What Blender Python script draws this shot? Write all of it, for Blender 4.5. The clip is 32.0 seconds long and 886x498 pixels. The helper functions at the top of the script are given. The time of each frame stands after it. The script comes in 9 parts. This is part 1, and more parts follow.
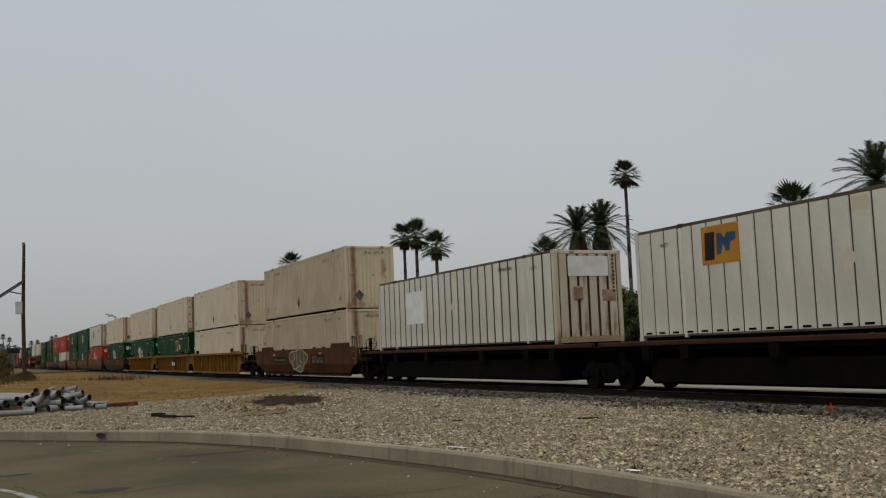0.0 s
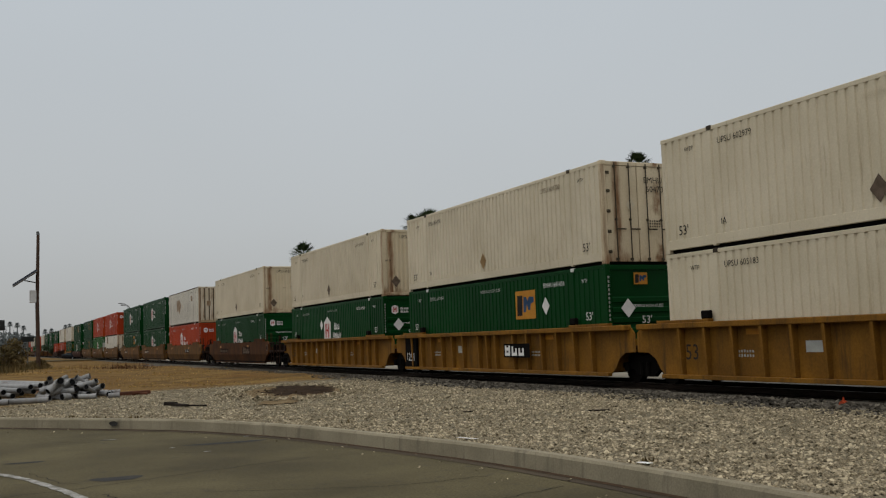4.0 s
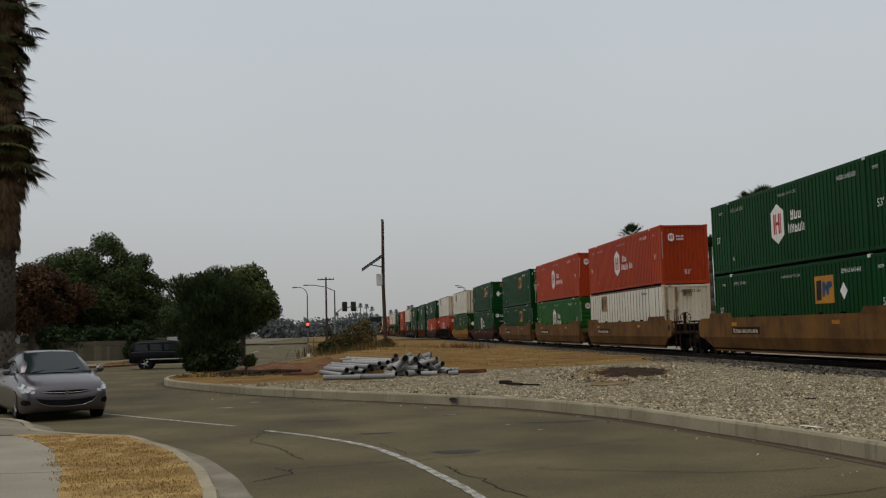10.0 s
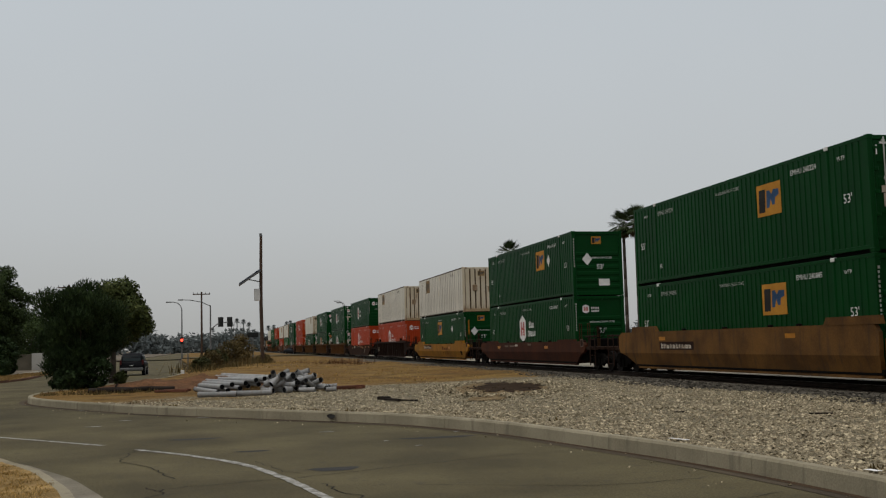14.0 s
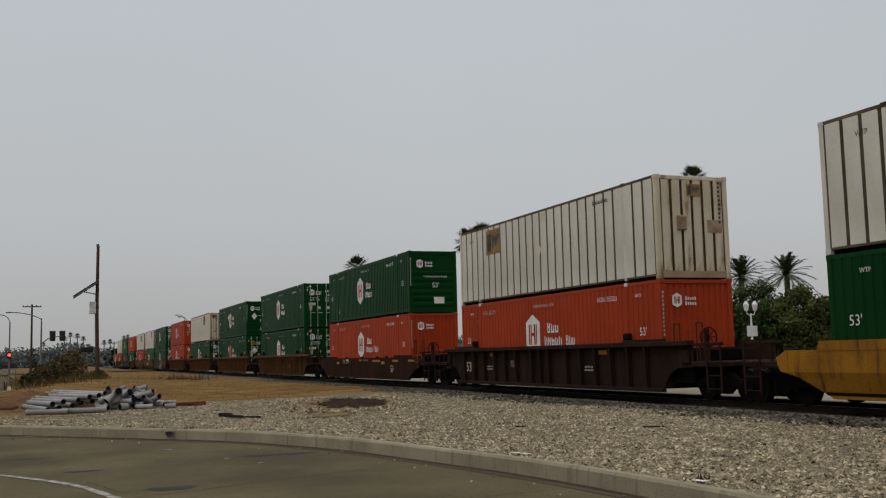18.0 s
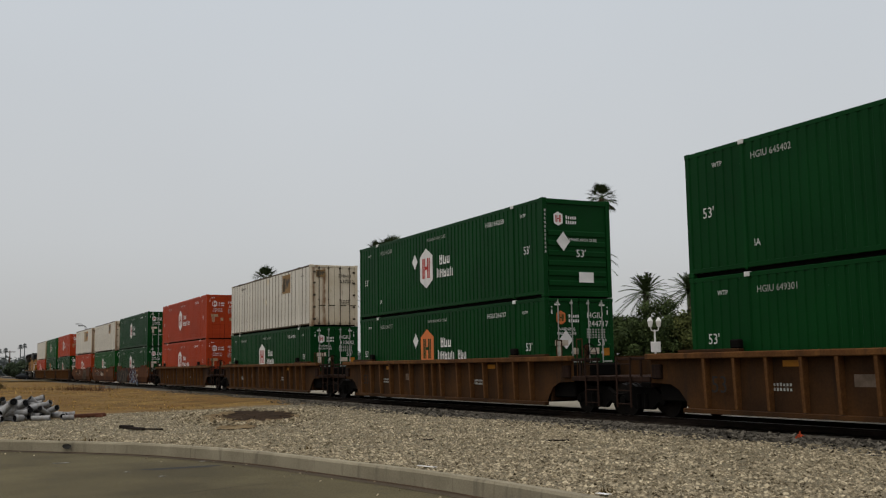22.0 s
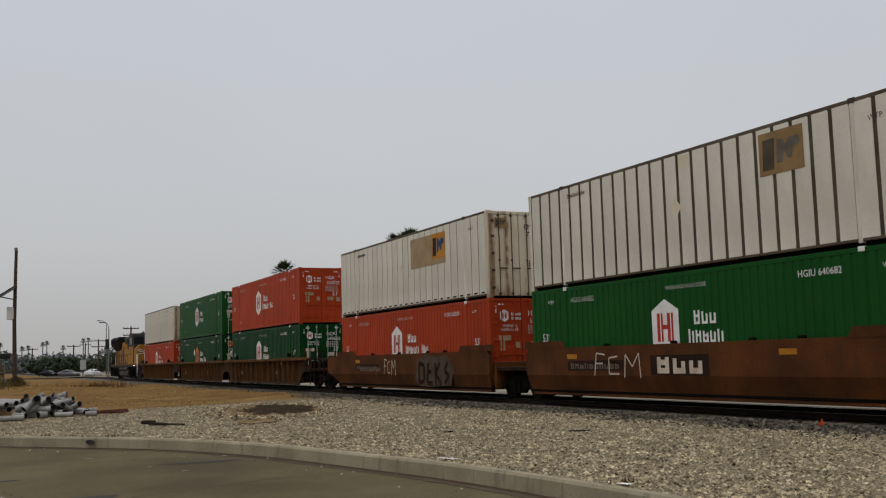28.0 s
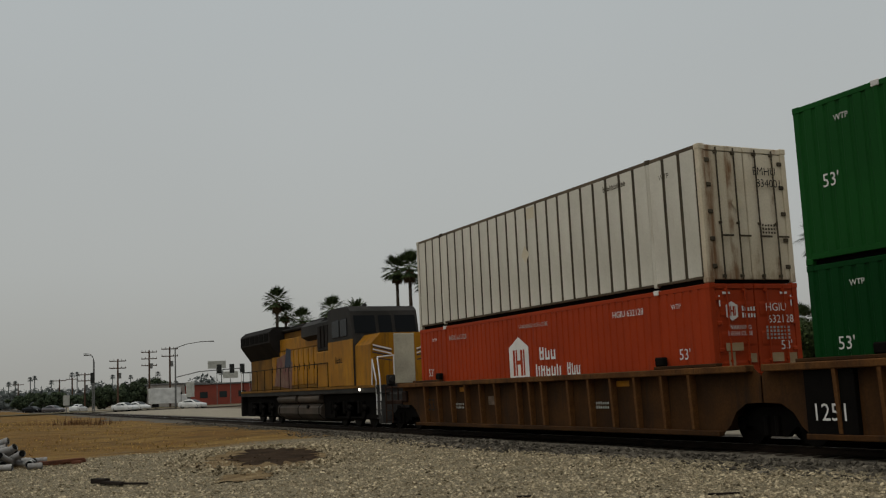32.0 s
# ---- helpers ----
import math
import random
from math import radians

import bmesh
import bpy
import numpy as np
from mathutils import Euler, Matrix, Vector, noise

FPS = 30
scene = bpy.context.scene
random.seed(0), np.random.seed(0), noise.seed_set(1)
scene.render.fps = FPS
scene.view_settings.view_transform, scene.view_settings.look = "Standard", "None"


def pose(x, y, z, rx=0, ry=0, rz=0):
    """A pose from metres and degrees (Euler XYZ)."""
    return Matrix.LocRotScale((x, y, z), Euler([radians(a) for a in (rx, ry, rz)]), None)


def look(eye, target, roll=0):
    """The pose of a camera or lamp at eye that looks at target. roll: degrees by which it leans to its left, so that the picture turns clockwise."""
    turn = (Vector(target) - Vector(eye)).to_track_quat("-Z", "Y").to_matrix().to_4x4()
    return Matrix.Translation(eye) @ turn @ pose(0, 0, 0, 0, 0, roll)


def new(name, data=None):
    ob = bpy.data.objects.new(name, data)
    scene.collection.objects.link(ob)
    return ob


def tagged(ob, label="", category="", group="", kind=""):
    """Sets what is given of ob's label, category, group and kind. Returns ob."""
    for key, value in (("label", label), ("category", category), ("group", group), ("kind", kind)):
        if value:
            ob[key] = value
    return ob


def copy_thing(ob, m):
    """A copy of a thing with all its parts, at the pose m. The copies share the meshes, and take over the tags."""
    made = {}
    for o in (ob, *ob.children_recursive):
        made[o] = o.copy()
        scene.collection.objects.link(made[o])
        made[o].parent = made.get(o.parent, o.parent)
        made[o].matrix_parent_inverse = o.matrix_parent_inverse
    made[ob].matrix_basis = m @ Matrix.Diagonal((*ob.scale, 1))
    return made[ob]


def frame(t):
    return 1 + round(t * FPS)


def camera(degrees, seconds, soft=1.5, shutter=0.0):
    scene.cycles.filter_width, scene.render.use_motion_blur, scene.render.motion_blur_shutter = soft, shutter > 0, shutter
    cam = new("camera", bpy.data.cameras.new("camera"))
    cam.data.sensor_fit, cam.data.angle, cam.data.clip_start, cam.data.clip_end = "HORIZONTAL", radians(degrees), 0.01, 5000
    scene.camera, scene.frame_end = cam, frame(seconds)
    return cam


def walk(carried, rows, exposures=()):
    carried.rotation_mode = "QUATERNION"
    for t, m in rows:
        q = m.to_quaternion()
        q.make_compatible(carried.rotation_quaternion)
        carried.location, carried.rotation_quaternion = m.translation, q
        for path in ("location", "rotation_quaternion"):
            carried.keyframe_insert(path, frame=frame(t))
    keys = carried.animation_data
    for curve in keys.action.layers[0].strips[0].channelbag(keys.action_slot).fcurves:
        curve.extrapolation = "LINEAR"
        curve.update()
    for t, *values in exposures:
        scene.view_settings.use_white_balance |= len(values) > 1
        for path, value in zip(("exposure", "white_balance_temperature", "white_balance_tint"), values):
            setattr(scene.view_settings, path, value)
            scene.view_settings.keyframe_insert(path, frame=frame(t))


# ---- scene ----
cam = camera(47.14, 32.0, 1.2)
PATH = [
    (0.0, 0.00, 0.00, 1.75, 95.51, 2.30, -24.86),
    (0.5, 0.00, 0.00, 1.75, 95.24, 2.28, -24.83),
    (1.0, 0.00, 0.00, 1.75, 94.98, 2.15, -24.69),
    (1.5, 0.00, 0.00, 1.75, 95.01, 2.05, -24.53),
    (2.0, 0.00, 0.00, 1.75, 95.25, 1.58, -24.24),
    (2.5, 0.00, 0.00, 1.75, 95.08, 2.13, -24.27),
    (4.5, 0.00, 0.00, 1.75, 94.96, 1.85, -24.19),
    (5.0, 0.00, 0.00, 1.75, 94.73, 1.81, -24.18),
    (5.5, 0.00, 0.00, 1.75, 94.79, 1.84, -23.86),
    (6.0, 0.00, 0.00, 1.75, 94.64, 1.93, -23.82),
    (6.5, 0.00, 0.00, 1.75, 94.63, 1.96, -23.71),
    (7.0, 0.00, 0.00, 1.75, 94.45, 2.30, -23.47),
    (7.5, 0.00, 0.00, 1.75, 94.51, 2.40, -21.59),
    (8.0, 0.00, 0.00, 1.75, 94.76, 2.22, -17.35),
    (8.5, 0.00, 0.00, 1.75, 94.85, 2.23, -12.64),
    (9.0, 0.00, 0.00, 1.75, 94.79, 2.01, -7.41),
    (9.5, 0.00, 0.00, 1.75, 94.53, 1.69, -6.03),
    (10.0, 0.00, 0.00, 1.75, 94.55, 1.50, -5.81),
    (10.5, 0.00, 0.00, 1.75, 94.52, 1.44, -6.00),
    (11.0, 0.00, 0.00, 1.75, 94.46, 1.34, -6.02),
    (11.5, 0.00, 0.00, 1.75, 94.48, 1.57, -6.38),
    (12.0, 0.00, 0.00, 1.75, 94.28, 1.69, -8.43),
    (12.5, 0.00, 0.00, 1.75, 94.15, 1.44, -9.21),
    (13.0, 0.00, 0.00, 1.75, 94.64, 1.47, -9.77),
    (13.5, 0.00, 0.00, 1.75, 94.98, 1.52, -11.06),
    (15.5, 0.00, 0.00, 1.75, 95.90, 1.56, -16.12),
    (16.0, 0.00, 0.00, 1.75, 95.90, 1.59, -16.51),
    (16.5, 0.00, 0.00, 1.75, 95.95, 1.53, -17.10),
    (17.0, 0.00, 0.00, 1.75, 96.13, 1.43, -17.49),
    (17.5, 0.00, 0.00, 1.75, 96.00, 1.45, -19.09),
    (18.0, 0.00, 0.00, 1.75, 95.90, 1.41, -21.26),
    (18.5, 0.00, 0.00, 1.75, 95.67, 1.24, -22.42),
    (19.0, 0.00, 0.00, 1.75, 95.55, 1.25, -23.52),
    (19.5, 0.00, 0.00, 1.75, 95.67, 1.20, -24.82),
    (20.0, 0.00, 0.00, 1.75, 96.10, 0.98, -26.60),
    (20.5, 0.00, 0.00, 1.75, 96.37, 1.08, -26.76),
    (21.0, 0.00, 0.00, 1.75, 96.52, 1.06, -26.84),
    (21.5, 0.00, 0.00, 1.75, 96.43, 1.09, -26.67),
    (22.0, 0.00, 0.00, 1.75, 96.52, 0.88, -26.38),
    (22.5, 0.00, 0.00, 1.75, 96.50, 1.00, -26.02),
    (23.0, 0.00, 0.00, 1.75, 96.17, 1.02, -25.98),
    (23.5, 0.00, 0.00, 1.75, 96.12, 1.11, -25.96),
    (24.0, 0.00, 0.00, 1.75, 96.12, 1.02, -25.98),
    (24.5, 0.00, 0.00, 1.75, 96.11, 1.14, -25.84),
    (26.5, 0.00, 0.00, 1.75, 95.98, 1.60, -25.45),
    (27.0, 0.00, 0.00, 1.75, 96.00, 1.23, -25.13),
    (27.5, 0.00, 0.00, 1.75, 96.16, 1.63, -25.35),
    (28.0, 0.00, 0.00, 1.75, 96.10, 1.60, -25.30),
    (28.5, 0.00, 0.00, 1.75, 96.19, 1.87, -23.01),
    (29.0, 0.00, 0.00, 1.75, 95.96, 1.59, -22.16),
    (29.5, 0.00, 0.00, 1.75, 96.10, 1.70, -21.25),
    (30.0, 0.00, 0.00, 1.75, 96.18, 1.84, -21.12),
    (30.5, 0.00, 0.00, 1.75, 96.37, 2.25, -20.60),
    (30.7, 0.00, 0.00, 1.75, 95.03, 2.30, -20.50),
    (31.0, 0.00, 0.00, 1.75, 95.05, 2.10, -20.80),
    (31.3, 0.00, 0.00, 1.75, 94.85, 2.00, -21.75),
    (31.6, 0.50, 1.91, 1.77, 96.03, 2.40, -23.27),
    (31.8, 1.13, 4.41, 1.81, 96.90, 2.45, -24.41),
    (32.0, 1.93, 6.76, 1.83, 97.65, 2.60, -25.63),
]
walk(cam, [(t, pose(*p)) for t, *p in PATH],
     [(0.0, -0.10, 6500, 10), (2.2, -0.12, 6510, 10), (4.5, 0.0, 6520, 10), (6.5, 0.07, 6530, 10), (8.5, 0.06, 6540, 10), (10.5, 0.0, 6550, 10), (13.0, 0.0, 6560, 10), (15.5, -0.07, 6570, 10), (17.5, -0.06, 6580, 11), (19.0, -0.01, 6580, 11), (20.5, 0.12, 6600, 11), (23.0, 0.13, 6610, 12), (24.5, 0.08, 6620, 12), (28.0, 0.07, 6620, 13), (31.0, 0.06, 6620, 13), (31.5, -0.07, 6700, 9), (32.0, -0.31, 6850, 8)])

# ---- light: a bright, hazy overcast sky ----
world = bpy.data.worlds.new("overcast_sky")
scene.world = world
world.use_nodes = True
wn = world.node_tree
wn.nodes.clear()
w_out = wn.nodes.new("ShaderNodeOutputWorld")
w_bg = wn.nodes.new("ShaderNodeBackground")
w_sky = wn.nodes.new("ShaderNodeTexSky")
w_sky.sky_type = "NISHITA"
w_sky.sun_disc = False
w_sky.sun_elevation = radians(67)
w_sky.sun_rotation = radians(243)
w_sky.dust_density = 4.0
w_hsv = wn.nodes.new("ShaderNodeHueSaturation")
w_hsv.inputs["Saturation"].default_value = 0.25
w_hsv.inputs["Value"].default_value = 0.02
w_geo = wn.nodes.new("ShaderNodeTexCoord")
w_sep = wn.nodes.new("ShaderNodeSeparateXYZ")
w_ramp = wn.nodes.new("ShaderNodeValToRGB")
w_ramp.color_ramp.elements[0].position, w_ramp.color_ramp.elements[0].color = 0.0, (0.368, 0.373, 0.366, 1)
w_ramp.color_ramp.elements[1].position, w_ramp.color_ramp.elements[1].color = 1.0, (0.56, 0.58, 0.62, 1)
for w_pos, w_col in ((0.12, (0.408, 0.432, 0.444, 1)), (0.36, (0.432, 0.475, 0.51, 1))):
    w_e = w_ramp.color_ramp.elements.new(w_pos)
    w_e.color = w_col
w_noise = wn.nodes.new("ShaderNodeTexNoise")
w_noise.inputs["Scale"].default_value = 2.2
w_noise.inputs["Detail"].default_value = 3
w_nmap = wn.nodes.new("ShaderNodeMapRange")
w_nmap.inputs["To Min"].default_value, w_nmap.inputs["To Max"].default_value = 0.94, 1.06
w_mul = wn.nodes.new("ShaderNodeVectorMath")
w_mul.operation = "SCALE"
w_add = wn.nodes.new("ShaderNodeVectorMath")
w_add.operation = "ADD"
wn.links.new(w_sky.outputs["Color"], w_hsv.inputs["Color"])
wn.links.new(w_geo.outputs["Generated"], w_sep.inputs[0])
wn.links.new(w_geo.outputs["Generated"], w_noise.inputs["Vector"])
wn.links.new(w_sep.outputs["Z"], w_ramp.inputs["Fac"])
wn.links.new(w_noise.outputs["Fac"], w_nmap.inputs["Value"])
wn.links.new(w_ramp.outputs["Color"], w_mul.inputs[0])
wn.links.new(w_nmap.outputs["Result"], w_mul.inputs["Scale"])
wn.links.new(w_mul.outputs["Vector"], w_add.inputs[0])
wn.links.new(w_hsv.outputs["Color"], w_add.inputs[1])
wn.links.new(w_add.outputs["Vector"], w_bg.inputs["Color"])
w_bg.inputs["Strength"].default_value = 1.045
wn.links.new(w_bg.outputs[0], w_out.inputs[0])

sun = new("sun", bpy.data.lights.new("sun", "SUN"))
sun.data.energy = 1.1
sun.data.angle = radians(40)
sun.data.color = (1.0, 0.97, 0.92)
sun.matrix_world = look((-14.0, -7.0, 38.0), (0, 0, 0))


# ---- materials ----
def surf(name, base, base2=None, scale=2.0, fine=30.0, rough=0.7, metal=0.0, bump=0.15, spread=0.12,
         streak=None, streak_amount=0.0, grain=0.12, coat=0.0):
    """A painted, stony or earthy surface: two colours mixed at a large scale, fine grain, relief, and upright streaks of dirt or rust."""
    m = bpy.data.materials.new(name)
    m.use_nodes = True
    nt = m.node_tree
    n, l = nt.nodes, nt.links
    b = n["Principled BSDF"]
    b.inputs["Roughness"].default_value = rough
    b.inputs["Metallic"].default_value = metal
    b.inputs["Coat Weight"].default_value = coat
    b.inputs["Specular IOR Level"].default_value = 0.04 if max(base) < 0.04 and rough > 0.5 else 0.3 if rough < 0.40 else 0.09
    tc = n.new("ShaderNodeTexCoord")
    big = n.new("ShaderNodeTexNoise")
    big.inputs["Scale"].default_value = scale
    big.inputs["Detail"].default_value = 6
    l.new(tc.outputs["Object"], big.inputs["Vector"])
    small = n.new("ShaderNodeTexNoise")
    small.inputs["Scale"].default_value = fine
    small.inputs["Detail"].default_value = 4
    l.new(tc.outputs["Object"], small.inputs["Vector"])
    base2 = base2 or [c * 0.72 for c in base]
    ramp = n.new("ShaderNodeValToRGB")
    ramp.color_ramp.elements[0].position, ramp.color_ramp.elements[1].position = 0.36, 0.66
    ramp.color_ramp.elements[0].color, ramp.color_ramp.elements[1].color = (*base2, 1), (*base, 1)
    l.new(big.outputs["Fac"], ramp.inputs["Fac"])
    gm = n.new("ShaderNodeMapRange")
    gm.inputs["From Min"].default_value, gm.inputs["From Max"].default_value = 0.3, 0.7
    gm.inputs["To Min"].default_value, gm.inputs["To Max"].default_value = 1 - grain, 1 + grain
    l.new(small.outputs["Fac"], gm.inputs["Value"])
    info = n.new("ShaderNodeObjectInfo")
    rm = n.new("ShaderNodeMapRange")
    rm.inputs["To Min"].default_value, rm.inputs["To Max"].default_value = 1 - spread, 1 + spread
    l.new(info.outputs["Random"], rm.inputs["Value"])
    mul = n.new("ShaderNodeMath")
    mul.operation = "MULTIPLY"
    l.new(gm.outputs["Result"], mul.inputs[0])
    l.new(rm.outputs["Result"], mul.inputs[1])
    sc = n.new("ShaderNodeVectorMath")
    sc.operation = "SCALE"
    l.new(ramp.outputs["Color"], sc.inputs[0])
    l.new(mul.outputs[0], sc.inputs["Scale"])
    col = sc.outputs["Vector"]
    if streak:
        mp = n.new("ShaderNodeMapping")
        mp.inputs["Scale"].default_value = (3.0, 3.0, 0.35)
        l.new(tc.outputs["Object"], mp.inputs["Vector"])
        sn = n.new("ShaderNodeTexNoise")
        sn.inputs["Scale"].default_value = 1.4
        sn.inputs["Detail"].default_value = 8
        sn.inputs["Roughness"].default_value = 0.65
        l.new(mp.outputs["Vector"], sn.inputs["Vector"])
        sr = n.new("ShaderNodeMapRange")
        sr.inputs["From Min"].default_value = 0.66 - 0.22 * streak_amount
        sr.inputs["From Max"].default_value = 0.82 - 0.12 * streak_amount
        l.new(sn.outputs["Fac"], sr.inputs["Value"])
        mix = n.new("ShaderNodeMix")
        mix.data_type = "RGBA"
        mix.inputs["B"].default_value = (*streak, 1)
        l.new(sr.outputs["Result"], mix.inputs["Factor"])
        l.new(col, mix.inputs["A"])
        col = mix.outputs["Result"]
    l.new(col, b.inputs["Base Color"])
    if bump:
        bp = n.new("ShaderNodeBump")
        bp.inputs["Strength"].default_value = bump
        bp.inputs["Distance"].default_value = 0.02
        l.new(small.outputs["Fac"], bp.inputs["Height"])
        l.new(bp.outputs["Normal"], b.inputs["Normal"])
    return m


def glow(name, colour, strength):
    m = bpy.data.materials.new(name)
    m.use_nodes = True
    b = m.node_tree.nodes["Principled BSDF"]
    b.inputs["Base Color"].default_value = (*colour, 1)
    b.inputs["Emission Color"].default_value = (*colour, 1)
    b.inputs["Emission Strength"].default_value = strength
    return m


def glassy(name, colour, rough=0.05):
    m = bpy.data.materials.new(name)
    m.use_nodes = True
    b = m.node_tree.nodes["Principled BSDF"]
    b.inputs["Base Color"].default_value = (*colour, 1)
    b.inputs["Roughness"].default_value = rough
    b.inputs["Specular IOR Level"].default_value = 0.35
    return m


RUST = (0.16, 0.065, 0.025)
GRIME = (0.05, 0.045, 0.04)
M_ASPHALT = surf("asphalt", (0.113, 0.093, 0.047), (0.066, 0.054, 0.028), 0.42, 34, 0.9, bump=0.5, grain=0.34, spread=0, streak=(0.058, 0.051, 0.035), streak_amount=0.5)
M_ASPHALT.node_tree.nodes["Principled BSDF"].inputs["Specular IOR Level"].default_value = 0.12
M_CONCRETE = surf("kerb_concrete", (0.31, 0.270, 0.185), (0.215, 0.185, 0.125), 0.9, 40, 0.9, bump=0.2, spread=0.03, streak=(0.12, 0.10, 0.075), streak_amount=0.5)
M_WALKWAY = surf("pavement_concrete", (0.27, 0.24, 0.185), (0.21, 0.185, 0.14), 0.8, 40, 0.9, bump=0.15, spread=0.05)
M_EARTH = surf("far_ground", (0.16, 0.13, 0.095), (0.11, 0.09, 0.065), 0.05, 3, 0.95, bump=0.1, spread=0)
M_STONE = surf("gravel_stone", (0.43, 0.368, 0.254), (0.245, 0.206, 0.139), 3.0, 60, 0.9, bump=0.1, grain=0.2, spread=0)
M_BALLAST = surf("ballast_stone", (0.13, 0.117, 0.095), (0.055, 0.05, 0.042), 3.0, 50, 0.9, bump=0.2, grain=0.25, spread=0)
M_PAINT = surf("road_paint", (0.38, 0.365, 0.33), (0.16, 0.15, 0.125), 5, 60, 0.85, bump=0.1, grain=0.35)
M_RAIL = surf("rail_steel", (0.035, 0.024, 0.018), (0.022, 0.016, 0.012), 2, 30, 0.6, metal=0.4)
M_RAILTOP = surf("rail_head", (0.35, 0.34, 0.33), None, 2, 30, 0.3, metal=1.0)
M_TIE = surf("tie_timber", (0.035, 0.026, 0.019), (0.02, 0.016, 0.012), 3, 40, 0.95, bump=0.4)
M_GREEN = surf("green_paint", (0.0022, 0.040, 0.0075), (0.0017, 0.031, 0.0060), 0.5, 25, 0.42, bump=0.04, spread=0.10, streak=(0.008, 0.027, 0.012), streak_amount=0.3, grain=0.05)
M_GREENMID = surf("mid_green_paint", (0.0075, 0.068, 0.0115), (0.006, 0.054, 0.0095), 0.5, 25, 0.42, bump=0.04, spread=0.06, streak=(0.012, 0.040, 0.015), streak_amount=0.3, grain=0.05)
M_GREEN2 = surf("light_green_paint", (0.016, 0.090, 0.014), (0.012, 0.072, 0.012), 0.5, 25, 0.45, bump=0.04, spread=0.05, streak=(0.02, 0.06, 0.022), streak_amount=0.25, grain=0.05)
M_RED = surf("red_paint", (0.34, 0.042, 0.011), (0.28, 0.035, 0.010), 0.5, 25, 0.45, bump=0.04, spread=0.08, streak=(0.20, 0.035, 0.018), streak_amount=0.25, grain=0.05)
M_WHITE = surf("white_paint", (0.62, 0.585, 0.50), (0.50, 0.465, 0.385), 0.6, 25, 0.5, bump=0.04, spread=0.06, streak=(0.40, 0.33, 0.24), streak_amount=0.45, grain=0.05)
M_CREAM = surf("cream_paint", (0.60, 0.525, 0.385), (0.52, 0.45, 0.32), 0.6, 25, 0.5, bump=0.04, spread=0.06, streak=(0.33, 0.26, 0.17), streak_amount=0.25, grain=0.05)


def rust_run(name, base, base2, rust, bands):
    """Old paint with rust run down from its seams: bands of (place across the end, half width, strength), and a rusted foot."""
    m = surf(name, base, base2, 0.6, 25, 0.6, bump=0.06, spread=0.05, grain=0.08)
    n, l = m.node_tree.nodes, m.node_tree.links
    b = n["Principled BSDF"]
    old = b.inputs["Base Color"].links[0].from_socket
    tc = n.new("ShaderNodeTexCoord")
    sep = n.new("ShaderNodeSeparateXYZ")
    l.new(tc.outputs["Object"], sep.inputs[0])
    mp = n.new("ShaderNodeMapping")
    mp.inputs["Scale"].default_value = (7.0, 7.0, 0.8)
    l.new(tc.outputs["Object"], mp.inputs["Vector"])
    runs = n.new("ShaderNodeTexNoise")
    runs.inputs["Scale"].default_value, runs.inputs["Detail"].default_value, runs.inputs["Roughness"].default_value = 1.5, 8, 0.7
    l.new(mp.outputs["Vector"], runs.inputs["Vector"])
    info = n.new("ShaderNodeObjectInfo")
    shift = n.new("ShaderNodeMath")
    shift.operation, shift.inputs[1].default_value = "MULTIPLY_ADD", 0.35
    shift.inputs[2].default_value = -0.17
    l.new(info.outputs["Random"], shift.inputs[0])

    def calc(op, a, c):
        q = n.new("ShaderNodeMath")
        q.operation = op
        for k, v in enumerate((a, c)):
            if isinstance(v, (int, float)):
                q.inputs[k].default_value = v
            else:
                l.new(v, q.inputs[k])
        return q.outputs[0]

    def ramp(v, a, c):
        q = n.new("ShaderNodeMapRange")
        q.interpolation_type = "SMOOTHSTEP"
        q.inputs["From Min"].default_value, q.inputs["From Max"].default_value = a, c
        l.new(v, q.inputs["Value"])
        return q.outputs["Result"]
    total = calc("MULTIPLY", ramp(sep.outputs["Z"], 0.75, 0.02), 0.55)
    across = calc("ADD", sep.outputs["X"], shift.outputs[0])
    for xc, w, strength in bands:
        d = calc("ABSOLUTE", calc("SUBTRACT", across, xc), 0.0)
        total = calc("MAXIMUM", total, calc("MULTIPLY", ramp(d, w, 0.0), strength))
    blot = n.new("ShaderNodeTexNoise")
    blot.inputs["Scale"].default_value, blot.inputs["Detail"].default_value = 1.1, 5
    l.new(tc.outputs["Object"], blot.inputs["Vector"])
    total = calc("MULTIPLY", total, ramp(blot.outputs["Fac"], 0.30, 0.62))
    fac = calc("MULTIPLY", ramp(calc("ADD", calc("MULTIPLY", runs.outputs["Fac"], 1.1), total), 0.66, 1.30), 0.9)
    mix = n.new("ShaderNodeMix")
    mix.data_type = "RGBA"
    mix.inputs["B"].default_value = (*rust, 1)
    l.new(fac, mix.inputs["Factor"])
    l.new(old, mix.inputs["A"])
    l.new(mix.outputs["Result"], b.inputs["Base Color"])
    return m


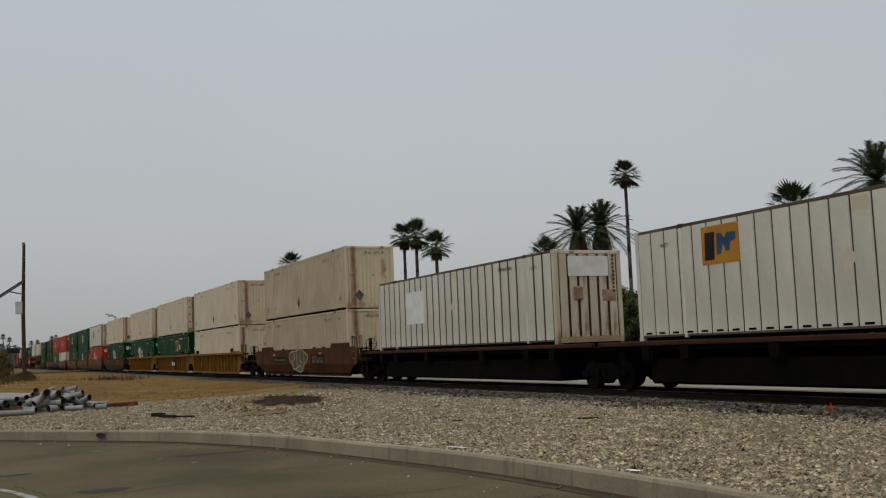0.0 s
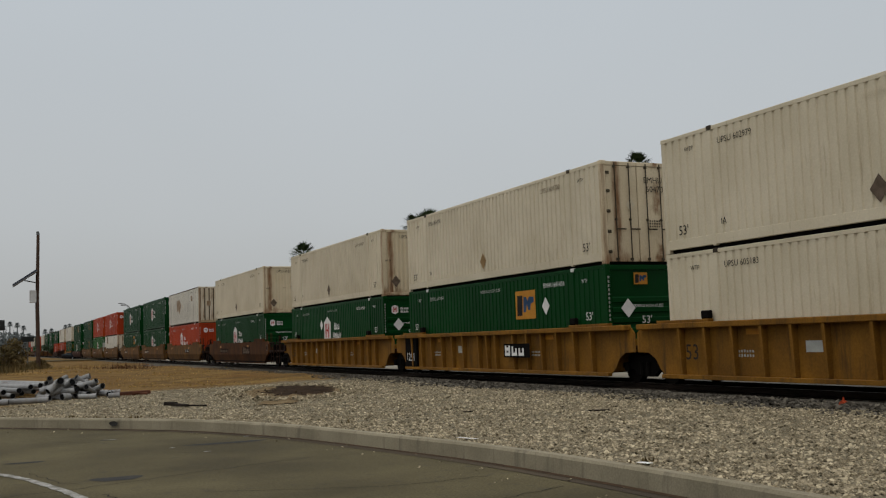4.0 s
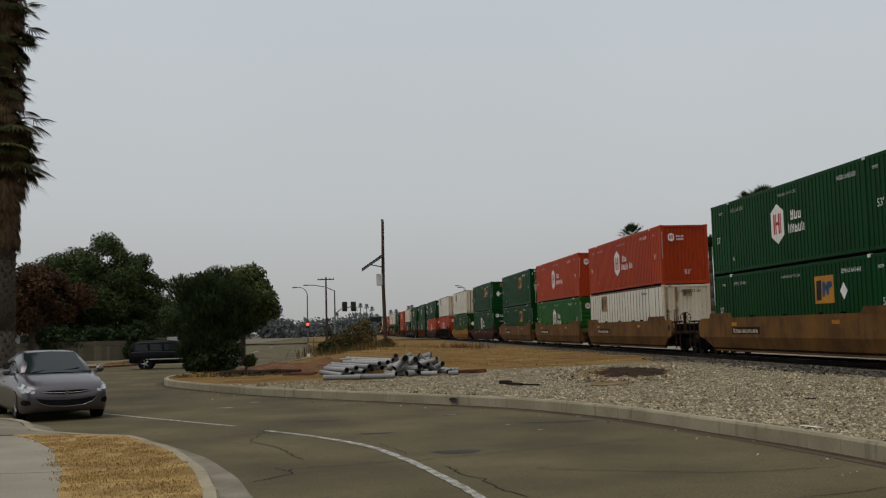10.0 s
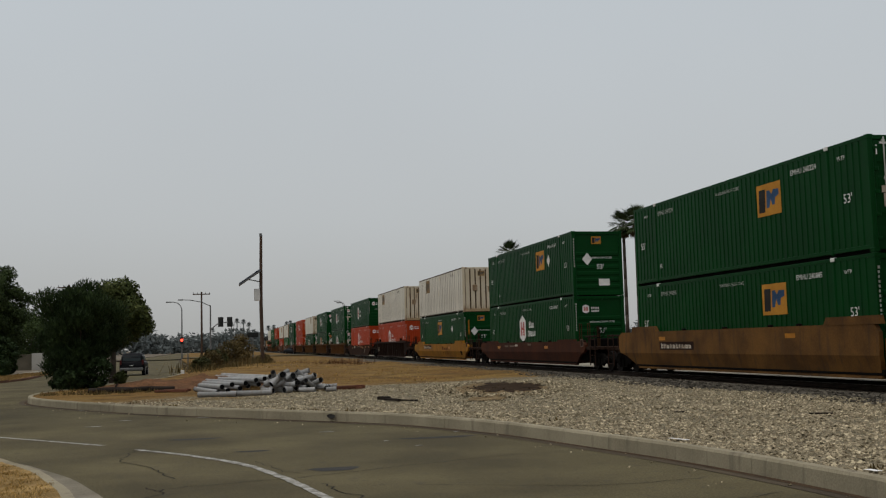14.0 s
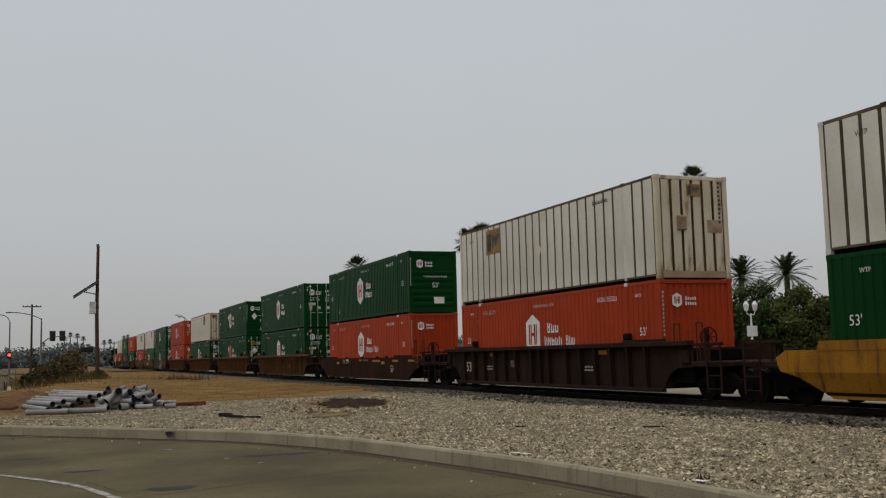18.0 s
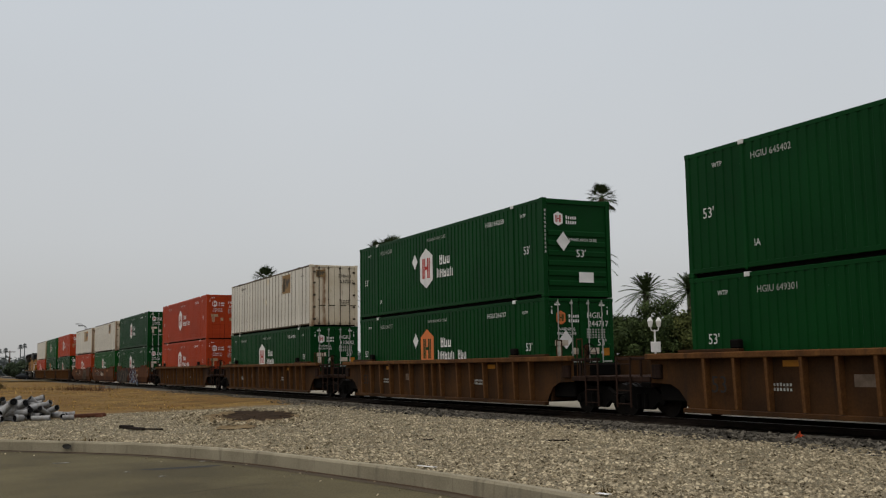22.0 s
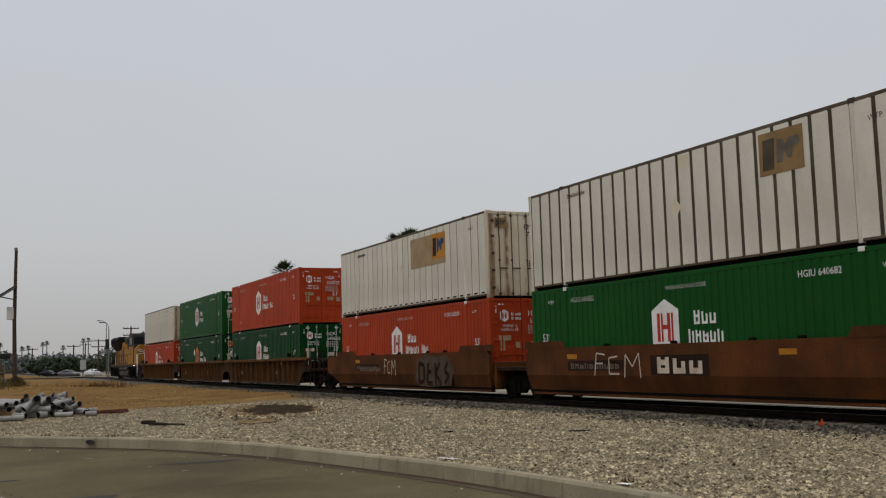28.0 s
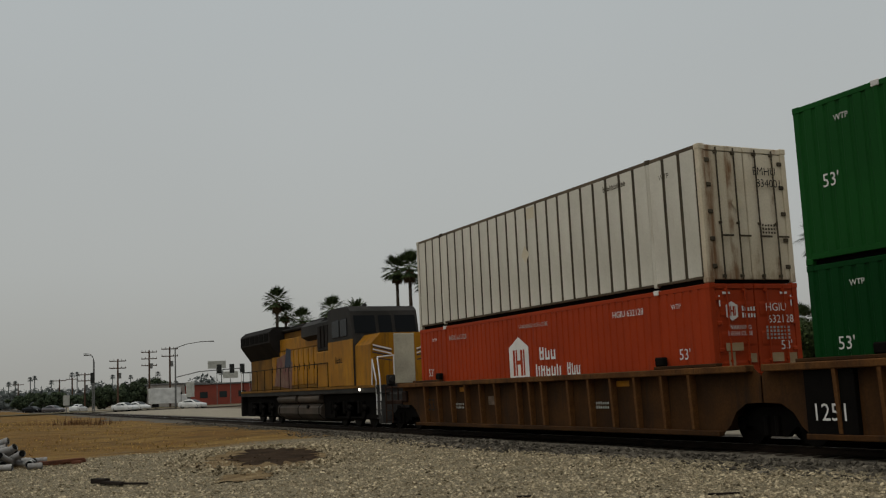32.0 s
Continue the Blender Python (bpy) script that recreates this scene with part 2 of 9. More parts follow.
M_WHITERUST = rust_run("white_paint_rusted", (0.60, 0.53, 0.41), (0.48, 0.40, 0.28), (0.150, 0.062, 0.020), ((0.95, 0.22, 0.75), (0.30, 0.20, 0.55), (-0.45, 0.24, 0.70), (-1.05, 0.22, 0.62)))
M_TANBOX = surf("tan_paint", (0.46, 0.385, 0.265), (0.385, 0.315, 0.21), 0.6, 25, 0.5, bump=0.04, spread=0.04, streak=(0.30, 0.22, 0.13), streak_amount=0.35, grain=0.05)
M_CREAMEND = rust_run("cream_end_paint", (0.62, 0.52, 0.36), (0.54, 0.44, 0.29), (0.155, 0.060, 0.018), ((0.80, 0.42, 1.0), (-0.85, 0.30, 0.65), (-1.28, 0.14, 0.45)))
# dark brown that paints shade into panel gaps; also used for stencils and fittings
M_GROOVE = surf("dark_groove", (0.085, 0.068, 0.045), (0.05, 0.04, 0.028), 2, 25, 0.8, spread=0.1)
M_RAILTAN = surf("stained_edge_rail", (0.13, 0.10, 0.068), (0.075, 0.056, 0.038), 0.8, 25, 0.7, spread=0.1)
M_DECKEDGE = surf("rusty_deck_edge", (0.060, 0.027, 0.013), (0.035, 0.018, 0.010), 0.7, 20, 0.85, bump=0.1)
M_GHOST = surf("faded_brown_ghost", (0.40, 0.31, 0.23), (0.52, 0.45, 0.36), 2.5, 30, 0.6, bump=0)
M_OLDRED = surf("old_red_stencil", (0.085, 0.022, 0.010), (0.11, 0.040, 0.012), 4, 40, 0.8, bump=0)
M_GHOSTDARK = surf("faded_stencil", (0.15, 0.11, 0.08), (0.09, 0.065, 0.045), 4, 40, 0.8, bump=0)
M_LETTER = surf("white_lettering", (0.72, 0.70, 0.66), (0.60, 0.58, 0.55), 2, 30, 0.6, bump=0, spread=0.05, grain=0.06)
M_DIMLETTER = surf("faded_lettering", (0.40, 0.40, 0.36), (0.30, 0.30, 0.27), 2, 30, 0.7, bump=0, grain=0.1)
M_DARKLETTER = surf("black_lettering", (0.03, 0.028, 0.026), None, 2, 30, 0.7, bump=0)
M_LOGORED = surf("logo_red", (0.42, 0.035, 0.025), None, 2, 30, 0.6, bump=0)
M_LOGOORANGE = surf("logo_orange", (0.62, 0.17, 0.05), (0.5, 0.15, 0.05), 2, 30, 0.6, bump=0)
M_ORANGE = surf("sign_orange", (0.46, 0.21, 0.028), (0.36, 0.155, 0.022), 1.5, 30, 0.6, bump=0, spread=0.1)
M_TAN = surf("faded_sign_tan", (0.26, 0.165, 0.075), (0.19, 0.115, 0.05), 1.5, 30, 0.7, bump=0)
M_TANPALE = surf("pale_tan_patch", (0.36, 0.26, 0.15), (0.29, 0.20, 0.11), 1.5, 30, 0.7, bump=0)
M_BLUE = surf("logo_blue", (0.035, 0.075, 0.15), None, 2, 30, 0.6, bump=0)
M_FADEDBLUE = surf("faded_emblem_blue", (0.115, 0.105, 0.085), (0.085, 0.07, 0.05), 3, 30, 0.7, bump=0)
M_YELLOW = surf("yellow_car_paint", (0.225, 0.102, 0.0135), (0.135, 0.062, 0.011), 0.9, 20, 0.65, bump=0.12, spread=0.06, streak=(0.055, 0.03, 0.012), streak_amount=0.6, grain=0.15)
M_ORANGEBROWN = surf("orange_brown_paint", (0.150, 0.070, 0.018), (0.078, 0.037, 0.012), 0.9, 20, 0.7, bump=0.12, spread=0.06, streak=(0.045, 0.028, 0.017), streak_amount=0.65, grain=0.15)
M_BROWN = surf("brown_car_paint", (0.088, 0.033, 0.009), (0.045, 0.019, 0.007), 0.9, 20, 0.75, bump=0.12, spread=0.06, streak=(0.026, 0.016, 0.011), streak_amount=0.65, grain=0.15)
M_MAROON = surf("maroon_car_paint", (0.062, 0.020, 0.009), (0.038, 0.014, 0.008), 0.9, 20, 0.8, bump=0.12, spread=0.06, streak=(0.022, 0.013, 0.010), streak_amount=0.5, grain=0.15)
M_DARKBROWN = surf("sooty_brown_car_paint", (0.038, 0.015, 0.007), (0.020, 0.010, 0.006), 0.9, 20, 0.8, bump=0.12, spread=0.06, streak=(0.012, 0.008, 0.006), streak_amount=0.65, grain=0.15)
M_OCHRE = surf("ochre_car_paint", (0.30, 0.130, 0.011), (0.20, 0.084, 0.010), 0.9, 20, 0.65, bump=0.12, spread=0.06, streak=(0.05, 0.027, 0.012), streak_amount=0.6, grain=0.15)
M_RUSTCAR = surf("rusty_car_paint", (0.105, 0.035, 0.009), (0.055, 0.020, 0.007), 0.9, 20, 0.8, bump=0.12, spread=0.06, streak=(0.04, 0.022, 0.013), streak_amount=0.6, grain=0.15)
M_RUSTBROWN = surf("weathered_brown_steel", (0.062, 0.027, 0.0085), (0.030, 0.0145, 0.006), 0.9, 20, 0.8, bump=0.12, spread=0.06, streak=(0.022, 0.014, 0.009), streak_amount=0.6, grain=0.15)
# orange rust, lightened to paint in the light on top chord and ribs
M_RUSTLIT = surf("lit_rust_steel", (0.125, 0.055, 0.017), (0.070, 0.030, 0.011), 1.2, 20, 0.8, bump=0.12, spread=0.06, streak=(0.035, 0.02, 0.011), streak_amount=0.6, grain=0.18)
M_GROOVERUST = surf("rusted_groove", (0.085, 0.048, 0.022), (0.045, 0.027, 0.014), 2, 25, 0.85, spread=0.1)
M_GHOSTRUST = surf("old_brown_mark", (0.20, 0.125, 0.07), (0.33, 0.25, 0.17), 2.5, 30, 0.7, bump=0)
M_DARKCAR = surf("black_car_paint", (0.030, 0.016, 0.011), (0.019, 0.011, 0.008), 0.6, 20, 0.75, bump=0.1, spread=0.06, streak=(0.045, 0.027, 0.018), streak_amount=0.5, grain=0.12)
# grime plus the deep shade below the train, both in one near-black colour
M_UNDER = surf("grimy_shaded_gear", (0.0065, 0.0055, 0.0045), (0.004, 0.0035, 0.003), 2, 20, 0.85, bump=0.2)
M_WHEEL = surf("wheel_steel", (0.014, 0.011, 0.009), (0.008, 0.007, 0.006), 2, 20, 0.6, metal=0.5)
M_REFLECT = surf("yellow_reflector", (0.42, 0.17, 0.016), (0.28, 0.11, 0.012), 2, 30, 0.4, bump=0)
for glossy in (M_GREEN, M_GREENMID, M_GREEN2, M_RED):
    glossy.node_tree.nodes["Principled BSDF"].inputs["Specular IOR Level"].default_value = 0.06


# ---- mesh helpers ----
class Build:
    """Collects corners and faces of one mesh."""

    def __init__(self):
        self.v, self.f = [], []

    def add(self, verts, faces):
        o = len(self.v)
        self.v += [tuple(p) for p in verts]
        self.f += [tuple(i + o for i in q) for q in faces]
        return self

    def box(self, x0, x1, y0, y1, z0, z1, c=0.0):
        """A box; c cuts its edges off by that much."""
        if x0 > x1:
            x0, x1 = x1, x0
        if y0 > y1:
            y0, y1 = y1, y0
        if z0 > z1:
            z0, z1 = z1, z0
        c = min(c, (x1 - x0) * 0.4, (y1 - y0) * 0.4, (z1 - z0) * 0.4)
        if c <= 0:
            vs = [(x, y, z) for x in (x0, x1) for y in (y0, y1) for z in (z0, z1)]
            return self.add(vs, [(0, 1, 3, 2), (4, 6, 7, 5), (0, 4, 5, 1), (2, 3, 7, 6), (0, 2, 6, 4), (1, 5, 7, 3)])
        vs, ix = [], {}
        for a, x, sx in ((0, x0, 1), (1, x1, -1)):
            for b, y, sy in ((0, y0, 1), (1, y1, -1)):
                for d, z, sz in ((0, z0, 1), (1, z1, -1)):
                    ix[a, b, d, 0] = len(vs)
                    vs.append((x, y + sy * c, z + sz * c))
                    ix[a, b, d, 1] = len(vs)
                    vs.append((x + sx * c, y, z + sz * c))
                    ix[a, b, d, 2] = len(vs)
                    vs.append((x + sx * c, y + sy * c, z))
        fs = []
        for a in (0, 1):
            fs.append([ix[a, 0, 0, 0], ix[a, 0, 1, 0], ix[a, 1, 1, 0], ix[a, 1, 0, 0]][::1 if a == 0 else -1])
            fs.append([ix[0, a, 0, 1], ix[1, a, 0, 1], ix[1, a, 1, 1], ix[0, a, 1, 1]][::1 if a == 0 else -1])
            fs.append([ix[0, 0, a, 2], ix[0, 1, a, 2], ix[1, 1, a, 2], ix[1, 0, a, 2]][::1 if a == 0 else -1])
        for a in (0, 1):
            for b in (0, 1):
                s = 1 if (a + b) % 2 else -1
                fs.append([ix[a, b, 0, 0], ix[a, b, 0, 1], ix[a, b, 1, 1], ix[a, b, 1, 0]][::s])
                fs.append([ix[a, 0, b, 0], ix[a, 1, b, 0], ix[a, 1, b, 2], ix[a, 0, b, 2]][::s])
                fs.append([ix[0, a, b, 1], ix[1, a, b, 1], ix[1, a, b, 2], ix[0, a, b, 2]][::-s])
        for a in (0, 1):
            for b in (0, 1):
                for d in (0, 1):
                    fs.append([ix[a, b, d, 0], ix[a, b, d, 1], ix[a, b, d, 2]][::1 if (a + b + d) % 2 else -1])
        return self.add(vs, fs)

    def tube(self, a, b, r0, r1=None, n=8, caps=True):
        """A round bar from a to b."""
        a, b = Vector(a), Vector(b)
        r1 = r0 if r1 is None else r1
        d = (b - a).normalized()
        u = d.orthogonal().normalized()
        w = d.cross(u)
        ring = [(math.cos(2 * math.pi * k / n), math.sin(2 * math.pi * k / n)) for k in range(n)]
        vs = [a + (u * p + w * q) * r0 for p, q in ring] + [b + (u * p + w * q) * r1 for p, q in ring]
        fs = [(k, (k + 1) % n, n + (k + 1) % n, n + k) for k in range(n)]
        if caps:
            fs += [tuple(range(n - 1, -1, -1)), tuple(range(n, 2 * n))]
        return self.add(vs, fs)

    def path(self, pts, r, n=6):
        for p, q in zip(pts, pts[1:]):
            self.tube(p, q, r, n=n)
        return self

    def slab_x(self, poly, x0, x1):
        """A plate across x whose outline is given in (y, z)."""
        k = len(poly)
        vs = [(x0, y, z) for y, z in poly] + [(x1, y, z) for y, z in poly]
        return self.add(vs, [tuple(range(k)), tuple(range(2 * k - 1, k - 1, -1))] + [(i, k + i, k + (i + 1) % k, (i + 1) % k) for i in range(k)])

    def slab_y(self, poly, y0, y1):
        k = len(poly)
        vs = [(x, y0, z) for x, z in poly] + [(x, y1, z) for x, z in poly]
        return self.add(vs, [tuple(range(k)), tuple(range(2 * k - 1, k - 1, -1))] + [(i, k + i, k + (i + 1) % k, (i + 1) % k) for i in range(k)])

    def slab_z(self, poly, z0, z1):
        k = len(poly)
        vs = [(x, y, z0) for x, y in poly] + [(x, y, z1) for x, y in poly]
        return self.add(vs, [tuple(range(k - 1, -1, -1)), tuple(range(k, 2 * k))] + [(i, (i + 1) % k, k + (i + 1) % k, k + i) for i in range(k)])

    def mesh(self, name, mat, smooth=False):
        me = bpy.data.meshes.new(name)
        me.from_pydata(self.v, [], self.f)
        me.materials.append(mat)
        bm = bmesh.new()
        bm.from_mesh(me)
        bmesh.ops.recalc_face_normals(bm, faces=bm.faces[:])
        bm.to_mesh(me)
        bm.free()
        if smooth:
            me.shade_smooth()
        me.update()
        return me


def raw_mesh(name, verts, faces, mat, smooth=False):
    me = bpy.data.meshes.new(name)
    me.from_pydata(verts, [], faces)
    me.materials.append(mat)
    if smooth:
        me.shade_smooth()
    me.update()
    return me


def part(name, data, parent, m=None, label=""):
    fine_print = name.endswith(("_bars", "_words"))
    ob = new(name.replace("_bars", "_marking").replace("_words", "_lettering"), data)
    ob.parent = parent
    if m is not None:
        ob.matrix_basis = m
    if label:
        ob["label"] = label
    if fine_print:
        tagged(ob, kind="stuff")
    return ob


def thing(name, m, label, category, group="", kind=""):
    ob = new(name)
    ob.matrix_basis = m
    ob.empty_display_size = 0.2
    return tagged(ob, label, category, group, kind)


STORE = {}


def stored(key, make):
    """One mesh for all alike pieces."""
    if key not in STORE:
        STORE[key] = make()
    return STORE[key]


def words(text, height, mat):
    """Flat lettering, centred, in its own plane."""
    def make():
        cu = bpy.data.curves.new("lettering", "FONT")
        cu.body, cu.size, cu.align_x, cu.align_y = text, height * 1.38, "CENTER", "CENTER"
        cu.resolution_u = 2
        ob = bpy.data.objects.new("lettering", cu)
        scene.collection.objects.link(ob)
        me = bpy.data.meshes.new_from_object(ob.evaluated_get(bpy.context.evaluated_depsgraph_get()))
        bpy.data.objects.remove(ob)
        bpy.data.curves.remove(cu)
        me.materials.clear()
        me.materials.append(mat)
        return me
    return stored(("words", text, height, mat.name), make)


def bars(count, width, height, mat, rows=1):
    """Plain upright blocks in place of lettering that stays unlettered; every other one is open in the middle."""
    def make():
        b = Build()
        rnd = random.Random(count * 7 + rows)

        def block(x0, x1, z0, z1):
            b.add([(x0, z0, 0), (x1, z0, 0), (x1, z1, 0), (x0, z1, 0)], [(0, 1, 2, 3)])
        for r in range(rows):
            zc = (rows - 1) / 2 - r
            w = width / count
            for k in range(count):
                a = -width / 2 + k * w
                c = a + w * 0.76
                h = height * (1.0 if k == 0 else rnd.uniform(0.68, 0.9))
                z0 = zc * height * 1.35 - height / 2
                t = w * 0.24
                if height < 0.14:
                    block(a, a + w * 0.6, z0, z0 + h)
                    continue
                block(a, a + t, z0, z0 + h)
                block(c - t, c, z0, z0 + h * rnd.uniform(0.75, 1.0))
                if rnd.random() < 0.75:
                    block(a + t, c - t, z0, z0 + t * 0.9)
                if rnd.random() < 0.6:
                    block(a + t, c - t, z0 + h * 0.5, z0 + h * 0.5 + t * 0.9)
        return b.mesh("bars", mat)
    return stored(("bars", count, width, height, mat.name, rows), make)


def flat(poly, mat):
    def make():
        return raw_mesh("panel", [(x, y, 0) for x, y in poly], [tuple(range(len(poly)))], mat)
    return stored(("flat", tuple(poly), mat.name), make)


# A drawing plane on a thing's near side (it faces -x, and its words run towards -y) and on its leading end (it faces -y).
SIDE = Matrix(((0, 0, -1, 0), (-1, 0, 0, 0), (0, 1, 0, 0), (0, 0, 0, 1)))
END = Matrix(((1, 0, 0, 0), (0, 0, -1, 0), (0, 1, 0, 0), (0, 0, 0, 1)))


def on_side(x, y, z):
    return Matrix.Translation((x, y, z)) @ SIDE


def on_end(x, y, z):
    return Matrix.Translation((x, y, z)) @ END


# ---- ground, road, kerbs ----
def smooth_line(pts, step=0.6):
    """A soft line through the given places."""
    out = []
    n = len(pts)
    for i in range(n - 1):
        p0, p1, p2, p3 = (Vector(pts[max(0, min(n - 1, i + k))]) for k in (-1, 0, 1, 2))
        m = max(2, int((p2 - p1).length / step))
        for k in range(m):
            t = k / m
            out.append(0.5 * ((2 * p1) + (p2 - p0) * t + (2 * p0 - 5 * p1 + 4 * p2 - p3) * t * t + (3 * p1 - p0 - 3 * p2 + p3) * t ** 3))
    out.append(Vector(pts[-1]))
    return out


def offset_line(line, d):
    res = []
    for i, p in enumerate(line):
        t = (line[min(i + 1, len(line) - 1)] - line[max(i - 1, 0)]).normalized()
        res.append(p + Vector((-t.y, t.x)) * d)
    return res


ground = tagged(new("ground", raw_mesh("ground", [(-3000, -3000, -0.06), (3000, -3000, -0.06), (3000, 3000, -0.06), (-3000, 3000, -0.06)], [(0, 1, 2, 3)], M_EARTH)),
                "dry flat earth reaching to the hazy horizon", "ground", kind="structure")

road_b = Build()
road_b.add([(x, y, 0.0) for y in np.linspace(-60, 420, 49) for x in (-70, -16, 6, 14)], [(r * 4 + c, r * 4 + c + 1, r * 4 + c + 5, r * 4 + c + 4) for r in range(48) for c in range(3)])
tagged(new("road", road_b.mesh("road", M_ASPHALT)), "worn grey asphalt street bending along the railway", "road", kind="structure")

# the line of the kerb in front of the gravel lot, from behind the camera round to the far street
LOT_EDGE = [(6.62, -40), (6.65, -20), (6.68, -8), (6.71, -1), (6.74, 3.84), (6.74, 8.83), (6.48, 12.67), (5.95, 15.55), (5.28, 18.53), (4.56, 20.45), (3.65, 22.27), (1.34, 25.2), (-1.61, 28.9),
            (-3.48, 31.87), (-5.38, 35.52), (-6.43, 38.4), (-6.62, 41.76), (-5.66, 46.08), (-4.42, 51.84), (-2.7, 59.5), (-2.1, 74), (-3.0, 110), (-5.2, 165), (-7.5, 260), (-10, 420)]
edge = smooth_line(LOT_EDGE, 0.8)
KERB_W, KERB_H = 0.16, 0.23


def kerb_stones(name, line, side, label, KERB_H=KERB_H, mat=None):
    """A raised kerb cast in lengths, each with its own joint; side: +1 if the lot lies to the right of the line."""
    kerb = tagged(new(name, None), label, "kerb", kind="structure")
    inner = offset_line(line, -KERB_W * side)
    i, k = 0, 0
    while i < len(line) - 1 and line[i].y < 75:
        j = min(i + 9, len(line) - 1)
        vs, fs = [], []
        for q in range(i, j + 1):
            a, c = line[q].copy(), inner[q].copy()
            if q == i:
                a, c = a.lerp(line[q + 1], 0.006), c.lerp(inner[q + 1], 0.006)
            if q == j:
                a, c = a.lerp(line[q - 1], 0.006), c.lerp(inner[q - 1], 0.006)
            d = (c - a) * 0.14
            vs += [(a.x - d.x * 0.4, a.y - d.y * 0.4, -0.05), (a.x, a.y, KERB_H - 0.035), (a.x + d.x, a.y + d.y, KERB_H), (c.x, c.y, KERB_H), (c.x, c.y, -0.05)]
        m = j - i
        for q in range(m):
            for s in range(4):
                fs.append((q * 5 + s, q * 5 + s + 1, q * 5 + s + 6, q * 5 + s + 5))
        fs += [(0, 4, 3, 2, 1), tuple(m * 5 + s for s in range(5))]
        if side < 0:
            fs = [f[::-1] for f in fs]
        part("kerb_stone", raw_mesh("kerb_stone", vs, fs, mat or M_CONCRETE), kerb)
        i, k = j, k + 1
    return kerb


def strip(name, line_a, line_b, z, mat, label, category, kind="structure"):
    vs = [(p.x, p.y, z) for p in line_a] + [(p.x, p.y, z) for p in line_b]
    n = len(line_a)
    me = raw_mesh(name, vs, [(i, n + i, n + i + 1, i + 1) for i in range(n - 1)], mat)
    return tagged(new(name, me), label, category, kind=kind)


M_GUTTER = surf("gutter_pan", (0.088, 0.068, 0.045), (0.058, 0.045, 0.031), 0.4, 50, 0.9, bump=0.3, grain=0.22, spread=0)
# dirty gutter along the kerb
strip("gutter", offset_line(edge, 0.30), offset_line(edge, -0.02), 0.006, M_GUTTER, "dirty concrete gutter along the kerb", "gutter")


def lot_height(x, y):
    """The lot: flat gravel, with low swells of earth towards the tall pole."""
    base = 0.135
    base += 0.10 * noise.noise((x * 0.12, y * 0.12, 3.1)) * min(1, max(0, (y - 20) / 25))
    base += 0.02 * noise.noise((x * 0.7, y * 0.7, 1.0))
    rise = math.exp(-(((x - 2) / 7) ** 2 + ((y - 75) / 22) ** 2))
    return base + 0.25 * rise


def lot_mesh():
    ys = list(np.arange(-40, 60, 1.0)) + list(np.arange(60, 140, 2.5)) + list(np.arange(140, 425, 12))
    vs, fs, cols = [], [], 26
    left = []
    for y in ys:
        x = None
        for a, c in zip(edge, edge[1:]):
            if (a.y - y) * (c.y - y) <= 0 and a.y != c.y:
                x = a.x + (c.x - a.x) * (y - a.y) / (c.y - a.y)
                break
        left.append(x if x is not None else edge[-1].x)
    for y, x0 in zip(ys, left):
        for k in range(cols + 1):
            x = x0 + KERB_W * 0.9 + (15.2 - x0) * (k / cols)
            z = lot_height(x, y)
            w = min(1, k / 2)
            vs.append((x, y, z + (KERB_H - 0.02 - z) * max(0.0, 1 - (x - x0) / 2.6)))
    for r in range(len(ys) - 1):
        for k in range(cols):
            a = r * (cols + 1) + k
            fs.append((a, a + 1, a + cols + 2, a + cols + 1))
    return vs, fs


